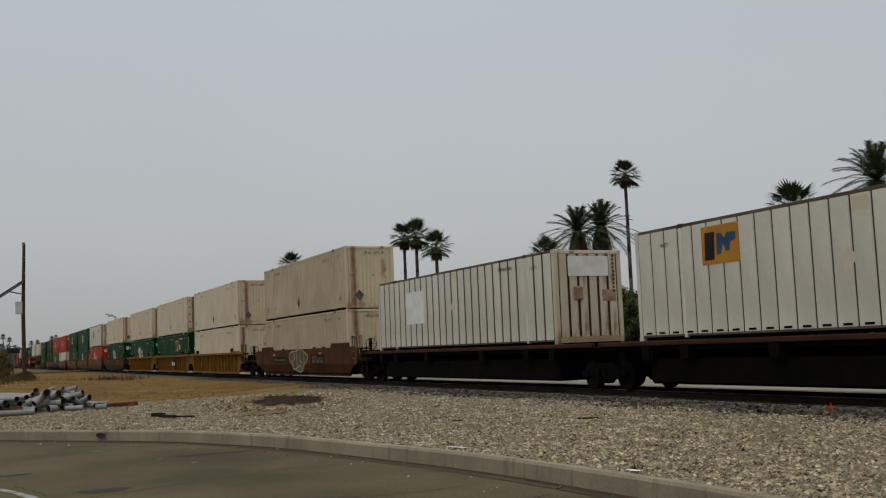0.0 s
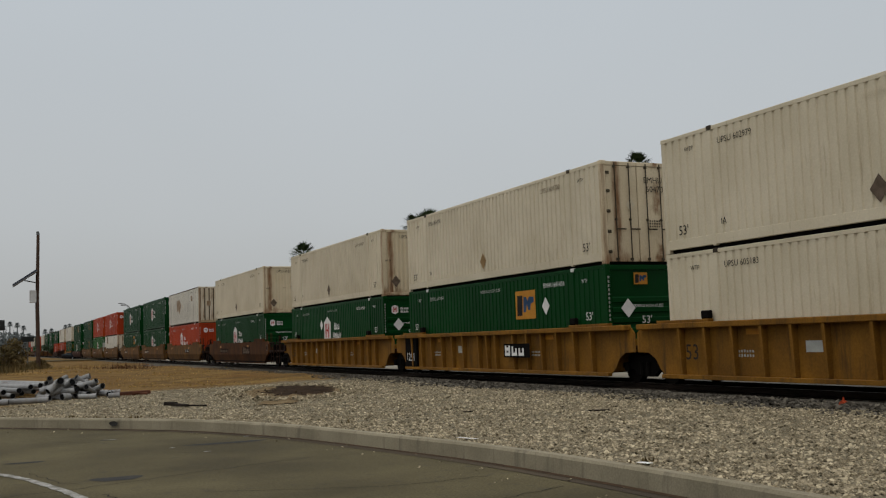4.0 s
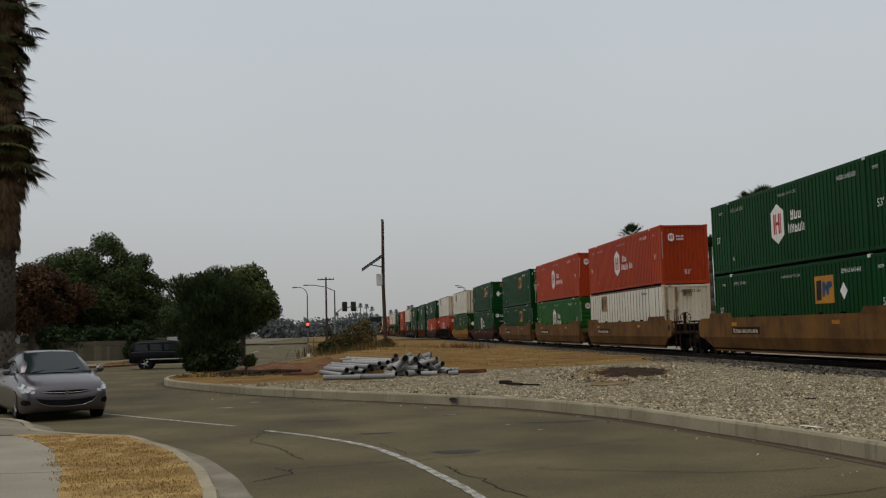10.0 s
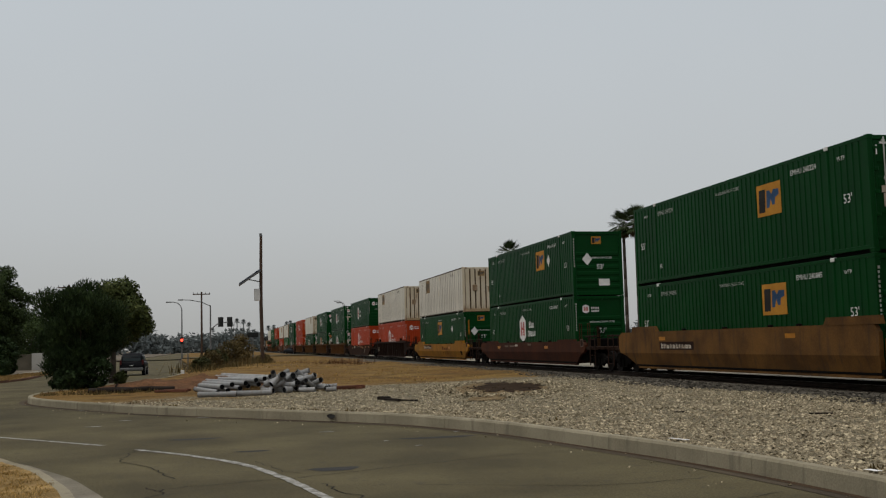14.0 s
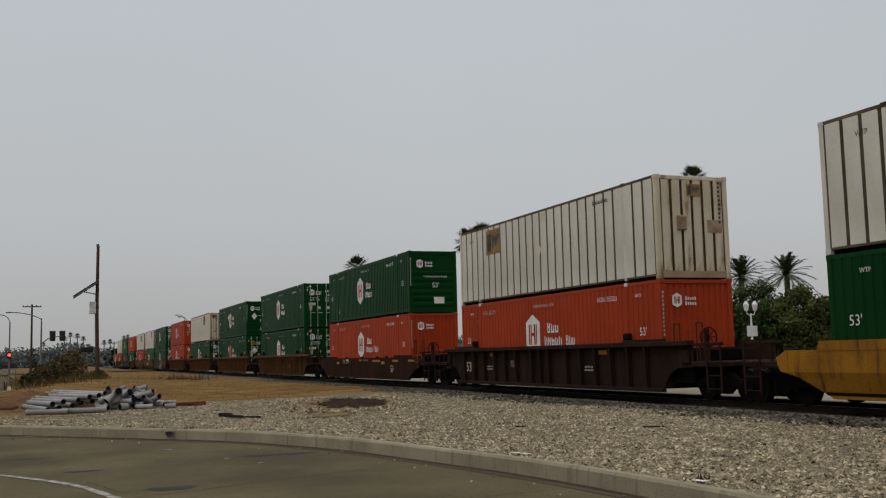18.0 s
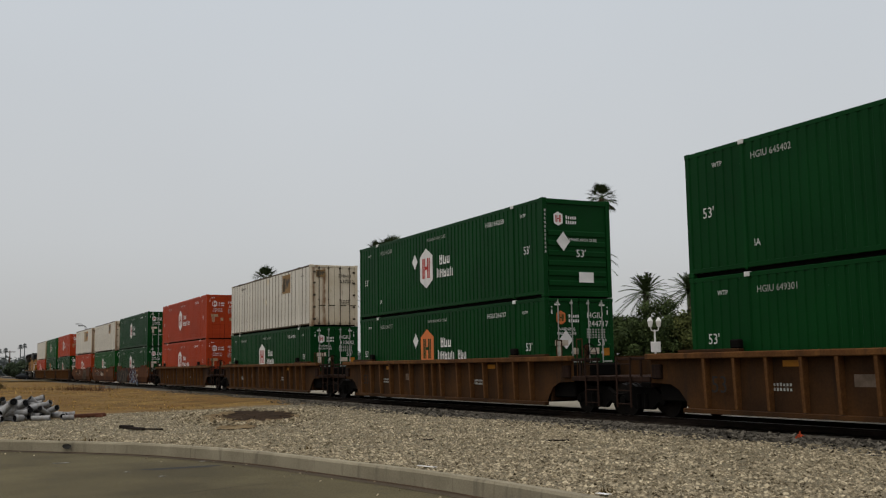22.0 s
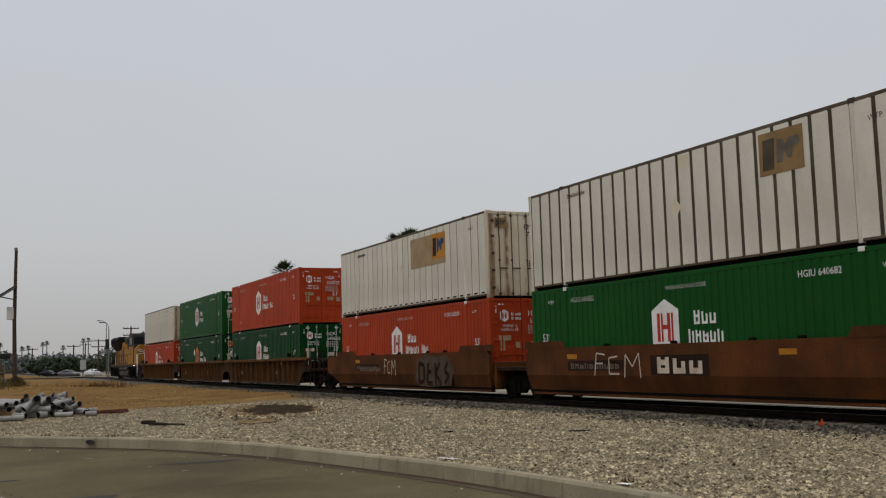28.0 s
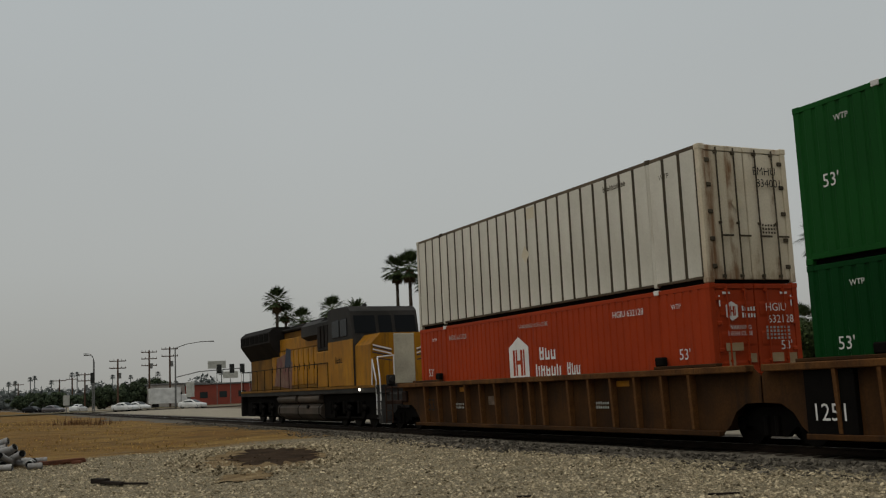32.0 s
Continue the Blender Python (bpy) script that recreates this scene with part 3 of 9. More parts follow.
# gravel and bare brown earth share one sheet; the earth starts where the stones thin out
def lot_material():
    m = bpy.data.materials.new("gravel_and_earth")
    m.use_nodes = True
    nt = m.node_tree
    n, l = nt.nodes, nt.links
    b = n["Principled BSDF"]
    b.inputs["Roughness"].default_value = 0.95
    b.inputs["Specular IOR Level"].default_value = 0.08
    tc = n.new("ShaderNodeTexCoord")
    sep = n.new("ShaderNodeSeparateXYZ")
    l.new(tc.outputs["Object"], sep.inputs[0])

    def noisy(scale, detail=5):
        t = n.new("ShaderNodeTexNoise")
        t.inputs["Scale"].default_value, t.inputs["Detail"].default_value = scale, detail
        l.new(tc.outputs["Object"], t.inputs["Vector"])
        return t.outputs["Fac"]

    def calc(op, a, c):
        q = n.new("ShaderNodeMath")
        q.operation = op
        for k, s in enumerate((a, c)):
            if isinstance(s, (int, float)):
                q.inputs[k].default_value = s
            else:
                l.new(s, q.inputs[k])
        return q.outputs[0]

    def blend(fac, a, c):
        q = n.new("ShaderNodeMix")
        q.data_type = "RGBA"
        l.new(fac, q.inputs["Factor"])
        for name, s in (("A", a), ("B", c)):
            if isinstance(s, tuple):
                q.inputs[name].default_value = (*s, 1)
            else:
                l.new(s, q.inputs[name])
        return q.outputs["Result"]

    def rng(v, a, c):
        q = n.new("ShaderNodeMapRange")
        q.inputs["From Min"].default_value, q.inputs["From Max"].default_value = a, c
        l.new(v, q.inputs["Value"])
        return q.outputs["Result"]
    fine, mid, big = noisy(38), noisy(4), noisy(0.28)
    stones = blend(rng(fine, 0.35, 0.65), (0.055, 0.045, 0.030), (0.28, 0.238, 0.155))
    stones = blend(rng(mid, 0.62, 0.75), stones, (0.20, 0.165, 0.115))
    earth = blend(rng(big, 0.35, 0.65), (0.150, 0.080, 0.022), (0.225, 0.140, 0.044))
    earth = blend(rng(noisy(0.55, 8), 0.47, 0.64), earth, (0.105, 0.060, 0.019))
    earth = blend(rng(noisy(1.3), 0.60, 0.78), earth, (0.25, 0.165, 0.062))
    earth = blend(rng(noisy(14, 6), 0.46, 0.78), earth, (0.095, 0.052, 0.019))
    # earth beyond a slanting line, ragged by noise
    line = calc("ADD", sep.outputs["Y"], calc("MULTIPLY", sep.outputs["X"], -0.62))
    line = calc("ADD", line, calc("MULTIPLY", calc("SUBTRACT", big, 0.5), 16))
    line = calc("ADD", line, calc("MULTIPLY", calc("SUBTRACT", mid, 0.5), 6))
    col = blend(rng(line, 33.5, 37.0), stones, earth)
    l.new(col, b.inputs["Base Color"])
    bp = n.new("ShaderNodeBump")
    bp.inputs["Strength"].default_value, bp.inputs["Distance"].default_value = 0.7, 0.04
    l.new(fine, bp.inputs["Height"])
    l.new(bp.outputs["Normal"], b.inputs["Normal"])
    return m


lv, lf = lot_mesh()
tagged(new("gravel_lot", raw_mesh("gravel_lot", lv, lf, lot_material(), True)), "flat lot of crushed grey gravel and bare brown earth", "lot", kind="structure")
kerb_stones("kerb", edge, 1, "weathered concrete kerb round the gravel lot")


def scatter(name, count, place, size, mat, label, category, seed):
    """Loose stones, uncountable, in one mesh."""
    rnd = np.random.RandomState(seed)
    base = np.array([(1, 1, 1), (1, -1, 1), (-1, -1, 1), (-1, 1, 1), (1.2, 1.1, 0), (1.1, -1.2, 0), (-1.2, -1.1, 0), (-1.1, 1.2, 0)]) * (0.5, 0.5, 0.5)
    quads = [(0, 3, 2, 1), (0, 1, 5, 4), (1, 2, 6, 5), (2, 3, 7, 6), (3, 0, 4, 7)]
    vs, fs = [], []
    for k in range(count):
        x, y, z = place(rnd)
        s = size * (0.5 + rnd.rand() ** 2 * 1.3)
        a = rnd.rand() * 6.28
        c, sn = math.cos(a), math.sin(a)
        ti, tj = (rnd.rand() - 0.5) * 1.5, (rnd.rand() - 0.5) * 1.5
        p = base * (1 + 0.35 * (rnd.rand(8, 3) - 0.5)) * np.array((s * (0.8 + 0.6 * rnd.rand()), s, s * 0.75))
        p[:, 2] += p[:, 0] * ti + p[:, 1] * tj
        q = np.stack((p[:, 0] * c - p[:, 1] * sn + x, p[:, 0] * sn + p[:, 1] * c + y, p[:, 2] + z), 1)
        o = len(vs)
        vs += q.tolist()
        fs += [tuple(i + o for i in f) for f in quads]
    return tagged(new(name, raw_mesh(name, vs, fs, mat)), label, category, kind="stuff")


def island_stone(m):
    """Stones differ one by one."""
    nt = m.node_tree
    n, l = nt.nodes, nt.links
    geo = n.new("ShaderNodeNewGeometry")
    ramp = n.new("ShaderNodeValToRGB")
    ramp.color_ramp.elements[0].color, ramp.color_ramp.elements[1].color = (0.44, 0.42, 0.39, 1), (1.42, 1.39, 1.33, 1)
    l.new(geo.outputs["Random Per Island"], ramp.inputs["Fac"])
    b = n["Principled BSDF"]
    old = b.inputs["Base Color"].links[0].from_socket
    mul = n.new("ShaderNodeMix")
    mul.data_type, mul.blend_type = "RGBA", "MULTIPLY"
    mul.inputs["Factor"].default_value = 1.0
    l.new(old, mul.inputs["A"])
    l.new(ramp.outputs["Color"], mul.inputs["B"])
    l.new(mul.outputs["Result"], b.inputs["Base Color"])


island_stone(M_STONE)
island_stone(M_BALLAST)


def edge_x(y):
    for a, c in zip(edge, edge[1:]):
        if (a.y - y) * (c.y - y) <= 0 and a.y != c.y:
            return a.x + (c.x - a.x) * (y - a.y) / (c.y - a.y)
    return 7.0


def lot_place(rnd):
    while True:
        y = 7 + 34 * rnd.rand() ** 1.15
        x = edge_x(y) + KERB_W + 0.05 + rnd.rand() * (14.6 - edge_x(y))
        in_mud = ((x - 9.65) / 1.1) ** 2 + ((y - 34.2) / 2.7) ** 2 < 0.8 + 0.3 * rnd.rand()
        if y - 0.62 * x < 33 + 3 * rnd.rand() and x < 0.95 * y + 6 and not in_mud:
            z = lot_height(x, y)
            return x, y, z + (KERB_H - 0.02 - z) * max(0.0, 1 - (x - edge_x(y)) / 2.6) - 0.005


scatter("loose_gravel", 84000, lot_place, 0.0255, M_STONE, "crushed pale grey gravel strewn over the lot", "gravel", 3)

def near_place(rnd):
    y = -7 + 14.3 * rnd.rand()
    x = edge_x(y) + KERB_W + 0.05 + rnd.rand() * 7.2
    z = lot_height(x, y)
    return x, y, z + (KERB_H - 0.02 - z) * max(0.0, 1 - (x - edge_x(y)) / 2.6) - 0.005


scatter("loose_gravel", 16000, near_place, 0.0255, M_STONE, "crushed pale grey gravel beside the kerb", "gravel", 4)

# ---- railway track ----
TRACK_X, RAIL_Z = 18.4, 0.27
bed = Build()
prof = [(13.9, 0.10), (14.9, 0.125), (16.2, 0.105), (20.6, 0.10), (22.0, 0.06), (23.2, 0.0)]
ys = list(np.arange(-30, 100, 2.0)) + list(np.arange(100, 720, 20))
for y in ys:
    for x, z in prof:
        bed.v.append((x + 0.18 * noise.noise((y * 0.8, x, 0)), y, z + 0.02 * noise.noise((x, y * 0.6, 5))))
for r in range(len(ys) - 1):
    for k in range(len(prof) - 1):
        a = r * len(prof) + k
        bed.f.append((a, a + 1, a + len(prof) + 1, a + len(prof)))
track = tagged(new("railway_track", None), "single railway track on dark stone ballast", "track", kind="structure")
part("ballast_bed", bed.mesh("ballast_bed", M_BALLAST, True), track)


def rail_profile(x):
    w, h = 0.036, RAIL_Z
    return [(x - 0.07, h - 0.17), (x + 0.07, h - 0.17), (x + 0.07, h - 0.155), (x + 0.012, h - 0.13), (x + 0.012, h - 0.045), (x + w, h - 0.03), (x + w, h - 0.004),
            (x - w, h - 0.004), (x - w, h - 0.03), (x - 0.012, h - 0.045), (x - 0.012, h - 0.13), (x - 0.07, h - 0.155)]


for rx in (TRACK_X - 0.753, TRACK_X + 0.753):
    part("rail", Build().slab_y(rail_profile(rx), -60, 720).mesh("rail", M_RAIL), track, label="rusty brown steel rail")
    part("rail_head", Build().box(rx - 0.030, rx + 0.030, -60, 720, RAIL_Z - 0.003, RAIL_Z, 0).mesh("rail_head", M_RAILTOP), track, label="polished running surface")


def ballast_place(rnd):
    y = 6 + 70 * rnd.rand() ** 1.4
    x = 13.9 + 2.5 * rnd.rand() ** 0.8
    return x, y, 0.10 + 0.02 * min(1, (x - 13.9) / 1.0) - 0.005


scatter("ballast_stones", 17000, ballast_place, 0.055, M_BALLAST, "dark grey ballast stones along the rails", "ballast", 5)


# ---- the train ----
BOX_L, BOX_W, BOX_H = 15.62, 2.60, 3.05
HL, HW = BOX_L / 2, BOX_W / 2
LOW_Z, TOP_Z, FLAT_Z = 0.77, 3.845, 1.69
MOVES = []


def gone(t):
    """How far the train has come at t seconds."""
    return 15.606 * t + 0.07926 * t ** 2 - 0.0029018 * t ** 3 + 0.0000402 * t ** 4


def moves_with_train(ob, x, u, z):
    MOVES.append((ob, x, u, z))
    ob.matrix_basis = pose(x, u, z)


def corrugated(y0, y1, z0, z1, xo, depth, pitch, mat):
    """An upright corrugated sheet that faces -x."""
    def make():
        n = max(1, round((y1 - y0) / pitch))
        p = (y1 - y0) / n
        line = []
        for k in range(n):
            a = y0 + k * p
            line += [(a, xo), (a + p * 0.58, xo), (a + p * 0.66, xo + depth), (a + p * 0.92, xo + depth)]
        line.append((y1, xo))
        vs = [(x, y, z) for y, x in line for z in (z0, z1)]
        return raw_mesh("sheet", vs, [(2 * i, 2 * i + 1, 2 * i + 3, 2 * i + 2) for i in range(len(line) - 1)], mat)
    return stored(("corr", y0, y1, z0, z1, xo, depth, pitch, mat.name), make)


def corrugated_end(x0, x1, z0, z1, yo, depth, pitch, mat):
    def make():
        n = max(1, round((x1 - x0) / pitch))
        p = (x1 - x0) / n
        line = []
        for k in range(n):
            a = x0 + k * p
            line += [(a, yo), (a + p * 0.36, yo), (a + p * 0.50, yo + depth), (a + p * 0.86, yo + depth)]
        line.append((x1, yo))
        vs = [(x, y, z) for x, y in line for z in (z0, z1)]
        return raw_mesh("sheet", vs, [(2 * i, 2 * i + 2, 2 * i + 3, 2 * i + 1) for i in range(len(line) - 1)], mat)
    return stored(("corre", x0, x1, z0, z1, yo, depth, pitch, mat.name), make)


def bx(name, mat, *args, c=0.012):
    return stored(("box", args, c, mat.name), lambda: Build().box(*args, c).mesh(name, mat))


def hexagon(w, h):
    return ((-w / 2, -h * 0.30), (0, -h / 2), (w / 2, -h * 0.30), (w / 2, h * 0.30), (0, h / 2), (-w / 2, h * 0.30))


def hexagon_emblem(parent, m, w, h, field, mark, upper=True):
    """A pale hexagon with two pillars and a cross piece."""
    part("emblem", flat(hexagon(w, h), field), parent, m)
    def make():
        b = Build()
        for x in (-0.30, 0.08):
            b.add([(x * w, -0.25 * h, 0), ((x + 0.11) * w, -0.25 * h, 0), ((x + 0.11) * w, 0.25 * h, 0), (x * w, 0.25 * h, 0)], [(0, 1, 2, 3)])
            b.add([((x + 0.15) * w, -0.25 * h, 0), ((x + 0.22) * w, -0.25 * h, 0), ((x + 0.22) * w, 0.25 * h, 0), ((x + 0.15) * w, 0.25 * h, 0)], [(0, 1, 2, 3)])
        b.add([(-0.08 * w, -0.035 * h, 0), (0.08 * w, -0.035 * h, 0), (0.08 * w, 0.045 * h, 0), (-0.08 * w, 0.045 * h, 0)], [(0, 1, 2, 3)])
        return b.mesh("emblem_mark", mark)
    part("emblem_mark", stored(("mark", w, h, mark.name), make), parent, m @ Matrix.Translation((0, 0, 0.004)))


def square_emblem(parent, m, w, h, faded):
    """An orange board with a dark block and blue peaks."""
    part("emblem", flat(((-w / 2, -h / 2), (w / 2, -h / 2), (w / 2, h / 2), (-w / 2, h / 2)), M_TAN if faded else M_ORANGE), parent, m)
    up = m @ Matrix.Translation((0, 0, 0.004))
    dark = M_GROOVE if faded else M_DARKLETTER
    part("emblem_mark", flat(((-0.42 * w, -0.38 * h), (-0.16 * w, -0.38 * h), (-0.13 * w, 0.34 * h), (-0.40 * w, 0.34 * h)), dark), parent, up)
    part("emblem_peak", flat(((-0.10 * w, -0.26 * h), (0.02 * w, -0.26 * h), (0.08 * w, 0.0), (0.15 * w, -0.20 * h), (0.24 * w, -0.20 * h), (0.27 * w, 0.02 * h), (0.42 * w, 0.08 * h), (0.42 * w, 0.26 * h),
                              (0.20 * w, 0.28 * h), (0.12 * w, 0.14 * h), (0.04 * w, 0.28 * h), (-0.08 * w, 0.28 * h)), M_FADEDBLUE if faded else M_BLUE), parent, up)


def diamond(parent, m, s, mat):
    part("diamond_placard", flat(((0, -s), (s * 0.86, 0), (0, s), (-s * 0.86, 0)), mat), parent, m)


COAT = {"green": M_GREEN, "lime": M_GREEN2, "mid": M_GREENMID, "red": M_RED, "white": M_WHITE, "cream": M_CREAM, "tan": M_TANBOX}


def container(colour, side, end, logo, number, label, faded=False, placard="", plain=False, thin=False):
    """A 53-foot box. side: corr or rib; end (the leading one): louvre, corr, doors or ribs."""
    mat = COAT[colour]
    pale = colour in ("white", "cream", "tan")
    endmat = M_CREAMEND if colour in ("cream", "tan") else M_WHITERUST if colour == "white" else mat
    ink = M_DARKLETTER if pale else M_LETTER
    box = thing("shipping_container", Matrix(), label, "container", "containers on the train")
    part("shell", bx("shell", mat, -HW + 0.075, HW - 0.01, -HL + 0.09, HL - 0.02, 0.11, BOX_H - 0.03), box)
    brz = 0.34 if colour in ("cream", "tan") else 0.15 if side == "rib" else 0.20
    # near-black inset slab paints the shadow gap under the box
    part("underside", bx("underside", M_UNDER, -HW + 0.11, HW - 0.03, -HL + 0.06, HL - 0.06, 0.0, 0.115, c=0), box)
    part("bottom_rail", bx("rail", M_RAILTAN if side == "rib" else mat, -HW + 0.005, -HW + 0.08, -HL + 0.1, HL - 0.1, 0.085, brz), box)
    part("top_rail", bx("rail", M_RAILTAN if side == "rib" else mat, -HW, -HW + 0.08, -HL + 0.1, HL - 0.1, BOX_H - 0.11, BOX_H), box)
    part("roof", stored(("roof", mat.name), lambda: corr_roof(mat)), box)
    for y in (-HL, HL - 0.15):
        part("corner_post", bx("post", endmat if y < 0 else mat, -HW - 0.004, -HW + 0.16, y, y + 0.15, 0, BOX_H), box)
    part("corner_post", bx("post", endmat, HW - 0.16, HW, -HL, -HL + 0.15, 0, BOX_H), box)
    for y in (-HL - 0.01, HL - 0.17):
        for z in (-0.01, BOX_H - 0.115):
            part("corner_casting", bx("casting", endmat if y < 0 else mat, -HW - 0.012, -HW + 0.17, y, y + 0.18, z, z + 0.125), box)
    part("corner_casting", bx("casting", endmat, HW - 0.17, HW + 0.012, -HL - 0.01, -HL + 0.17, BOX_H - 0.115, BOX_H + 0.01), box)
    lifts = (HL - 2.05, -HL + 1.9)
    for y in lifts:
        part("lifting_post", bx("post", mat, -HW - 0.014, -HW + 0.1, y - 0.055, y + 0.055, 0.05, BOX_H), box)
        part("lifting_casting", bx("casting", M_LETTER if not pale else M_GROOVE, -HW - 0.024, -HW + 0.1, y - 0.09, y + 0.09, BOX_H - 0.10, BOX_H + 0.015), box)
    z0, z1 = brz - 0.01, BOX_H - 0.10
    if side == "corr":
        for a, b in ((-HL + 0.15, lifts[1] - 0.055), (lifts[1] + 0.055, lifts[0] - 0.055), (lifts[0] + 0.055, HL - 0.15)):
            part("side_wall", corrugated(a, b, z0, z1, -HW + 0.004, 0.034 if pale else 0.024, 0.285, mat), box)
    else:
        # gap shade comes from this sheet's dark colour, set just behind the panels
        part("side_wall", bx("backing", M_GROOVE, -HW + 0.010, -HW + 0.06, -HL + 0.12, HL - 0.12, 0.12, BOX_H - 0.05, c=0), box, label="backing sheet coloured dark for the gaps between panels")
        n = 26
        w = (BOX_L - 0.3) / n
        for k in range(n):
            y = -HL + 0.15 + k * w
            part("side_panel", bx("panel", mat, -HW - 0.002, -HW + 0.05, 0.022 if thin else 0.055, w - (0.022 if thin else 0.055), z0, z1 + 0.02, c=0.01), box, Matrix.Translation((0, y, 0)))
        if thin:
            for k in range(n):
                part("drain_slot", bx("slot", M_UNDER, -HW - 0.006, -HW + 0.02, -0.13, 0.13, z0 + 0.03, z0 + 0.085, c=0), box, Matrix.Translation((0, -HL + 0.15 + (k + 0.5) * w, 0)))
    # leading end
    e = -HL
    if end == "louvre":
        part("end_wall", bx("end", endmat, -HW + 0.1, HW - 0.1, e + 0.05, e + 0.09, 0.05, BOX_H - 0.05), box)
        part("end_header", bx("beam", endmat, -HW + 0.15, HW - 0.15, e + 0.005, e + 0.08, BOX_H - 0.16, BOX_H - 0.01), box)
        part("end_sill", bx("beam", endmat, -HW + 0.15, HW - 0.15, e + 0.005, e + 0.08, 0.02, 0.2), box)
        for k in range(6):
            z = 0.42 + k * 0.31
            part("end_rib", stored(("rib", endmat.name), lambda: Build().slab_x([(0.06, -0.11), (0.012, -0.06), (0.012, 0.06), (0.06, 0.11)], -HW + 0.2, HW - 0.2).mesh("rib", endmat)), box, Matrix.Translation((0, e, z)))
    elif end == "corr":
        part("end_wall", corrugated_end(-HW + 0.15, HW - 0.15, 0.1, BOX_H - 0.1, e + 0.02, 0.04, 0.21, endmat), box)
        part("end_header", bx("beam", endmat, -HW + 0.15, HW - 0.15, e + 0.002, e + 0.08, BOX_H - 0.13, BOX_H - 0.01), box)
        part("end_sill", bx("beam", endmat, -HW + 0.15, HW - 0.15, e + 0.002, e + 0.08, 0.02, 0.16), box)
    elif end == "ribs":
        part("end_wall", bx("end", M_GROOVERUST, -HW + 0.1, HW - 0.1, e + 0.045, e + 0.09, 0.05, BOX_H - 0.05), box, label="backing sheet coloured dark for the gaps between panels")
        part("end_header", bx("beam", endmat, -HW + 0.15, HW - 0.15, e + 0.002, e + 0.08, BOX_H - 0.13, BOX_H - 0.01), box)
        part("end_sill", bx("beam", M_TANPALE, -HW + 0.15, HW - 0.15, e + 0.002, e + 0.08, 0.02, 0.22), box, label="rust-stained end sill")
        part("brown_patch", flat(((-0.27, -0.19), (0.27, -0.19), (0.27, 0.19), (-0.27, 0.19)), M_GHOSTRUST), box, on_end(0.78, e - 0.004, 1.55))
        part("number_bars", bars(10, 1.3, 0.10, M_GROOVE), box, Matrix.Translation((0.98, e - 0.012, 2.25)) @ END @ pose(0, 0, 0, 0, 0, -90))
        w = (BOX_W - 0.32) / 6
        for k in range(6):
            x = -HW + 0.16 + k * w
            part("end_panel", bx("panel", endmat, 0.05, w - 0.05, 0.0, 0.05, 0.22, BOX_H - 0.13), box, Matrix.Translation((x, e + 0.006, 0)))
        part("vent_box", bx("vent", M_GHOSTRUST, -0.60, -0.25, e - 0.06, e + 0.02, 1.42, 1.85, c=0.05), box, label="rust-stained vent hood")
    else:
        for x0, x1 in ((-HW + 0.16, -0.015), (0.015, HW - 0.16)):
            part("end_header", bx("beam", endmat, x0, x1, e + 0.002, e + 0.08, BOX_H - 0.13, BOX_H - 0.01), box)
            door = part("door", stored(("door", endmat.name, x0, colour), lambda: door_mesh(x0, x1, e, endmat, pale)), box)
            for f in (0.27, 0.73):
                x = x0 + (x1 - x0) * f
                rod = M_GROOVE if pale else M_DIMLETTER if colour == "green" else M_DIMLETTER if colour != "red" else M_RED
                part("lock_rod", stored(("rod", x, rod.name), lambda: Build().tube((x, e - 0.03, 0.06), (x, e - 0.03, BOX_H - 0.06), 0.019, n=8)
                     .box(x - 0.05, x + 0.05, e - 0.035, e + 0.02, 0.10, 0.17, 0.01).box(x - 0.05, x + 0.05, e - 0.035, e + 0.02, BOX_H - 0.2, BOX_H - 0.13, 0.01)
                     .box(x - 0.04, x + 0.04, e - 0.035, e + 0.02, 1.28, 1.34, 0.01).mesh("rod", rod)), door)
                part("door_handle", stored(("handle", x, rod.name), lambda: Build().box(x, x + 0.34, e - 0.05, e - 0.03, 1.00, 1.045, 0.008).mesh("handle", rod)), door)
            for z in (0.35, 0.95, 1.55, 2.15, 2.7):
                hx = x0 - 0.02 if x0 < 0 else x1 - 0.12
                part("hinge", bx("hinge", M_GROOVE if pale else endmat, hx, hx + 0.14, e - 0.02, e + 0.02, z - 0.045, z + 0.045), door)
    # markings
    sx, ey = -HW - 0.008, e - 0.008 if end != "doors" else e - 0.012
    if logo == "hex" or logo == "hexorange":
        field, mark = (M_LETTER, M_LOGORED if colour in ("green", "lime", "mid") else mat) if logo == "hex" else (M_LOGOORANGE, mat)
        hexagon_emblem(box, on_side(sx, HL - 7.0, 1.62), 1.15, 1.52, field, mark)
        part("name_bars", bars(3, 0.92, 0.36, M_LETTER), box, on_side(sx, HL - 8.65, 1.83))
        part("name_bars", bars(5, 1.4, 0.36, M_LETTER), box, on_side(sx, HL - 8.65, 1.36))
        if colour == "red" or logo == "hexorange":
            part("name_bars", bars(3, 0.68, 0.34, M_LETTER), box, on_side(sx, HL - 9.95, 1.36))
        hexagon_emblem(box, on_end(-0.72, ey, 2.42), 0.34, 0.44, field, mark)
        part("name_bars", bars(5, 0.42, 0.11, M_LETTER, 2), box, on_end(-0.22, ey, 2.40))
    elif logo in ("square", "squarefar", "squaremid"):
        r = 7.8 if logo == "squaremid" else 10.55 if not pale else (3.6 if logo == "square" else 11.6)
        square_emblem(box, on_side(sx, HL - r, 2.05 if not pale else 2.36), 1.42, 0.98, faded)
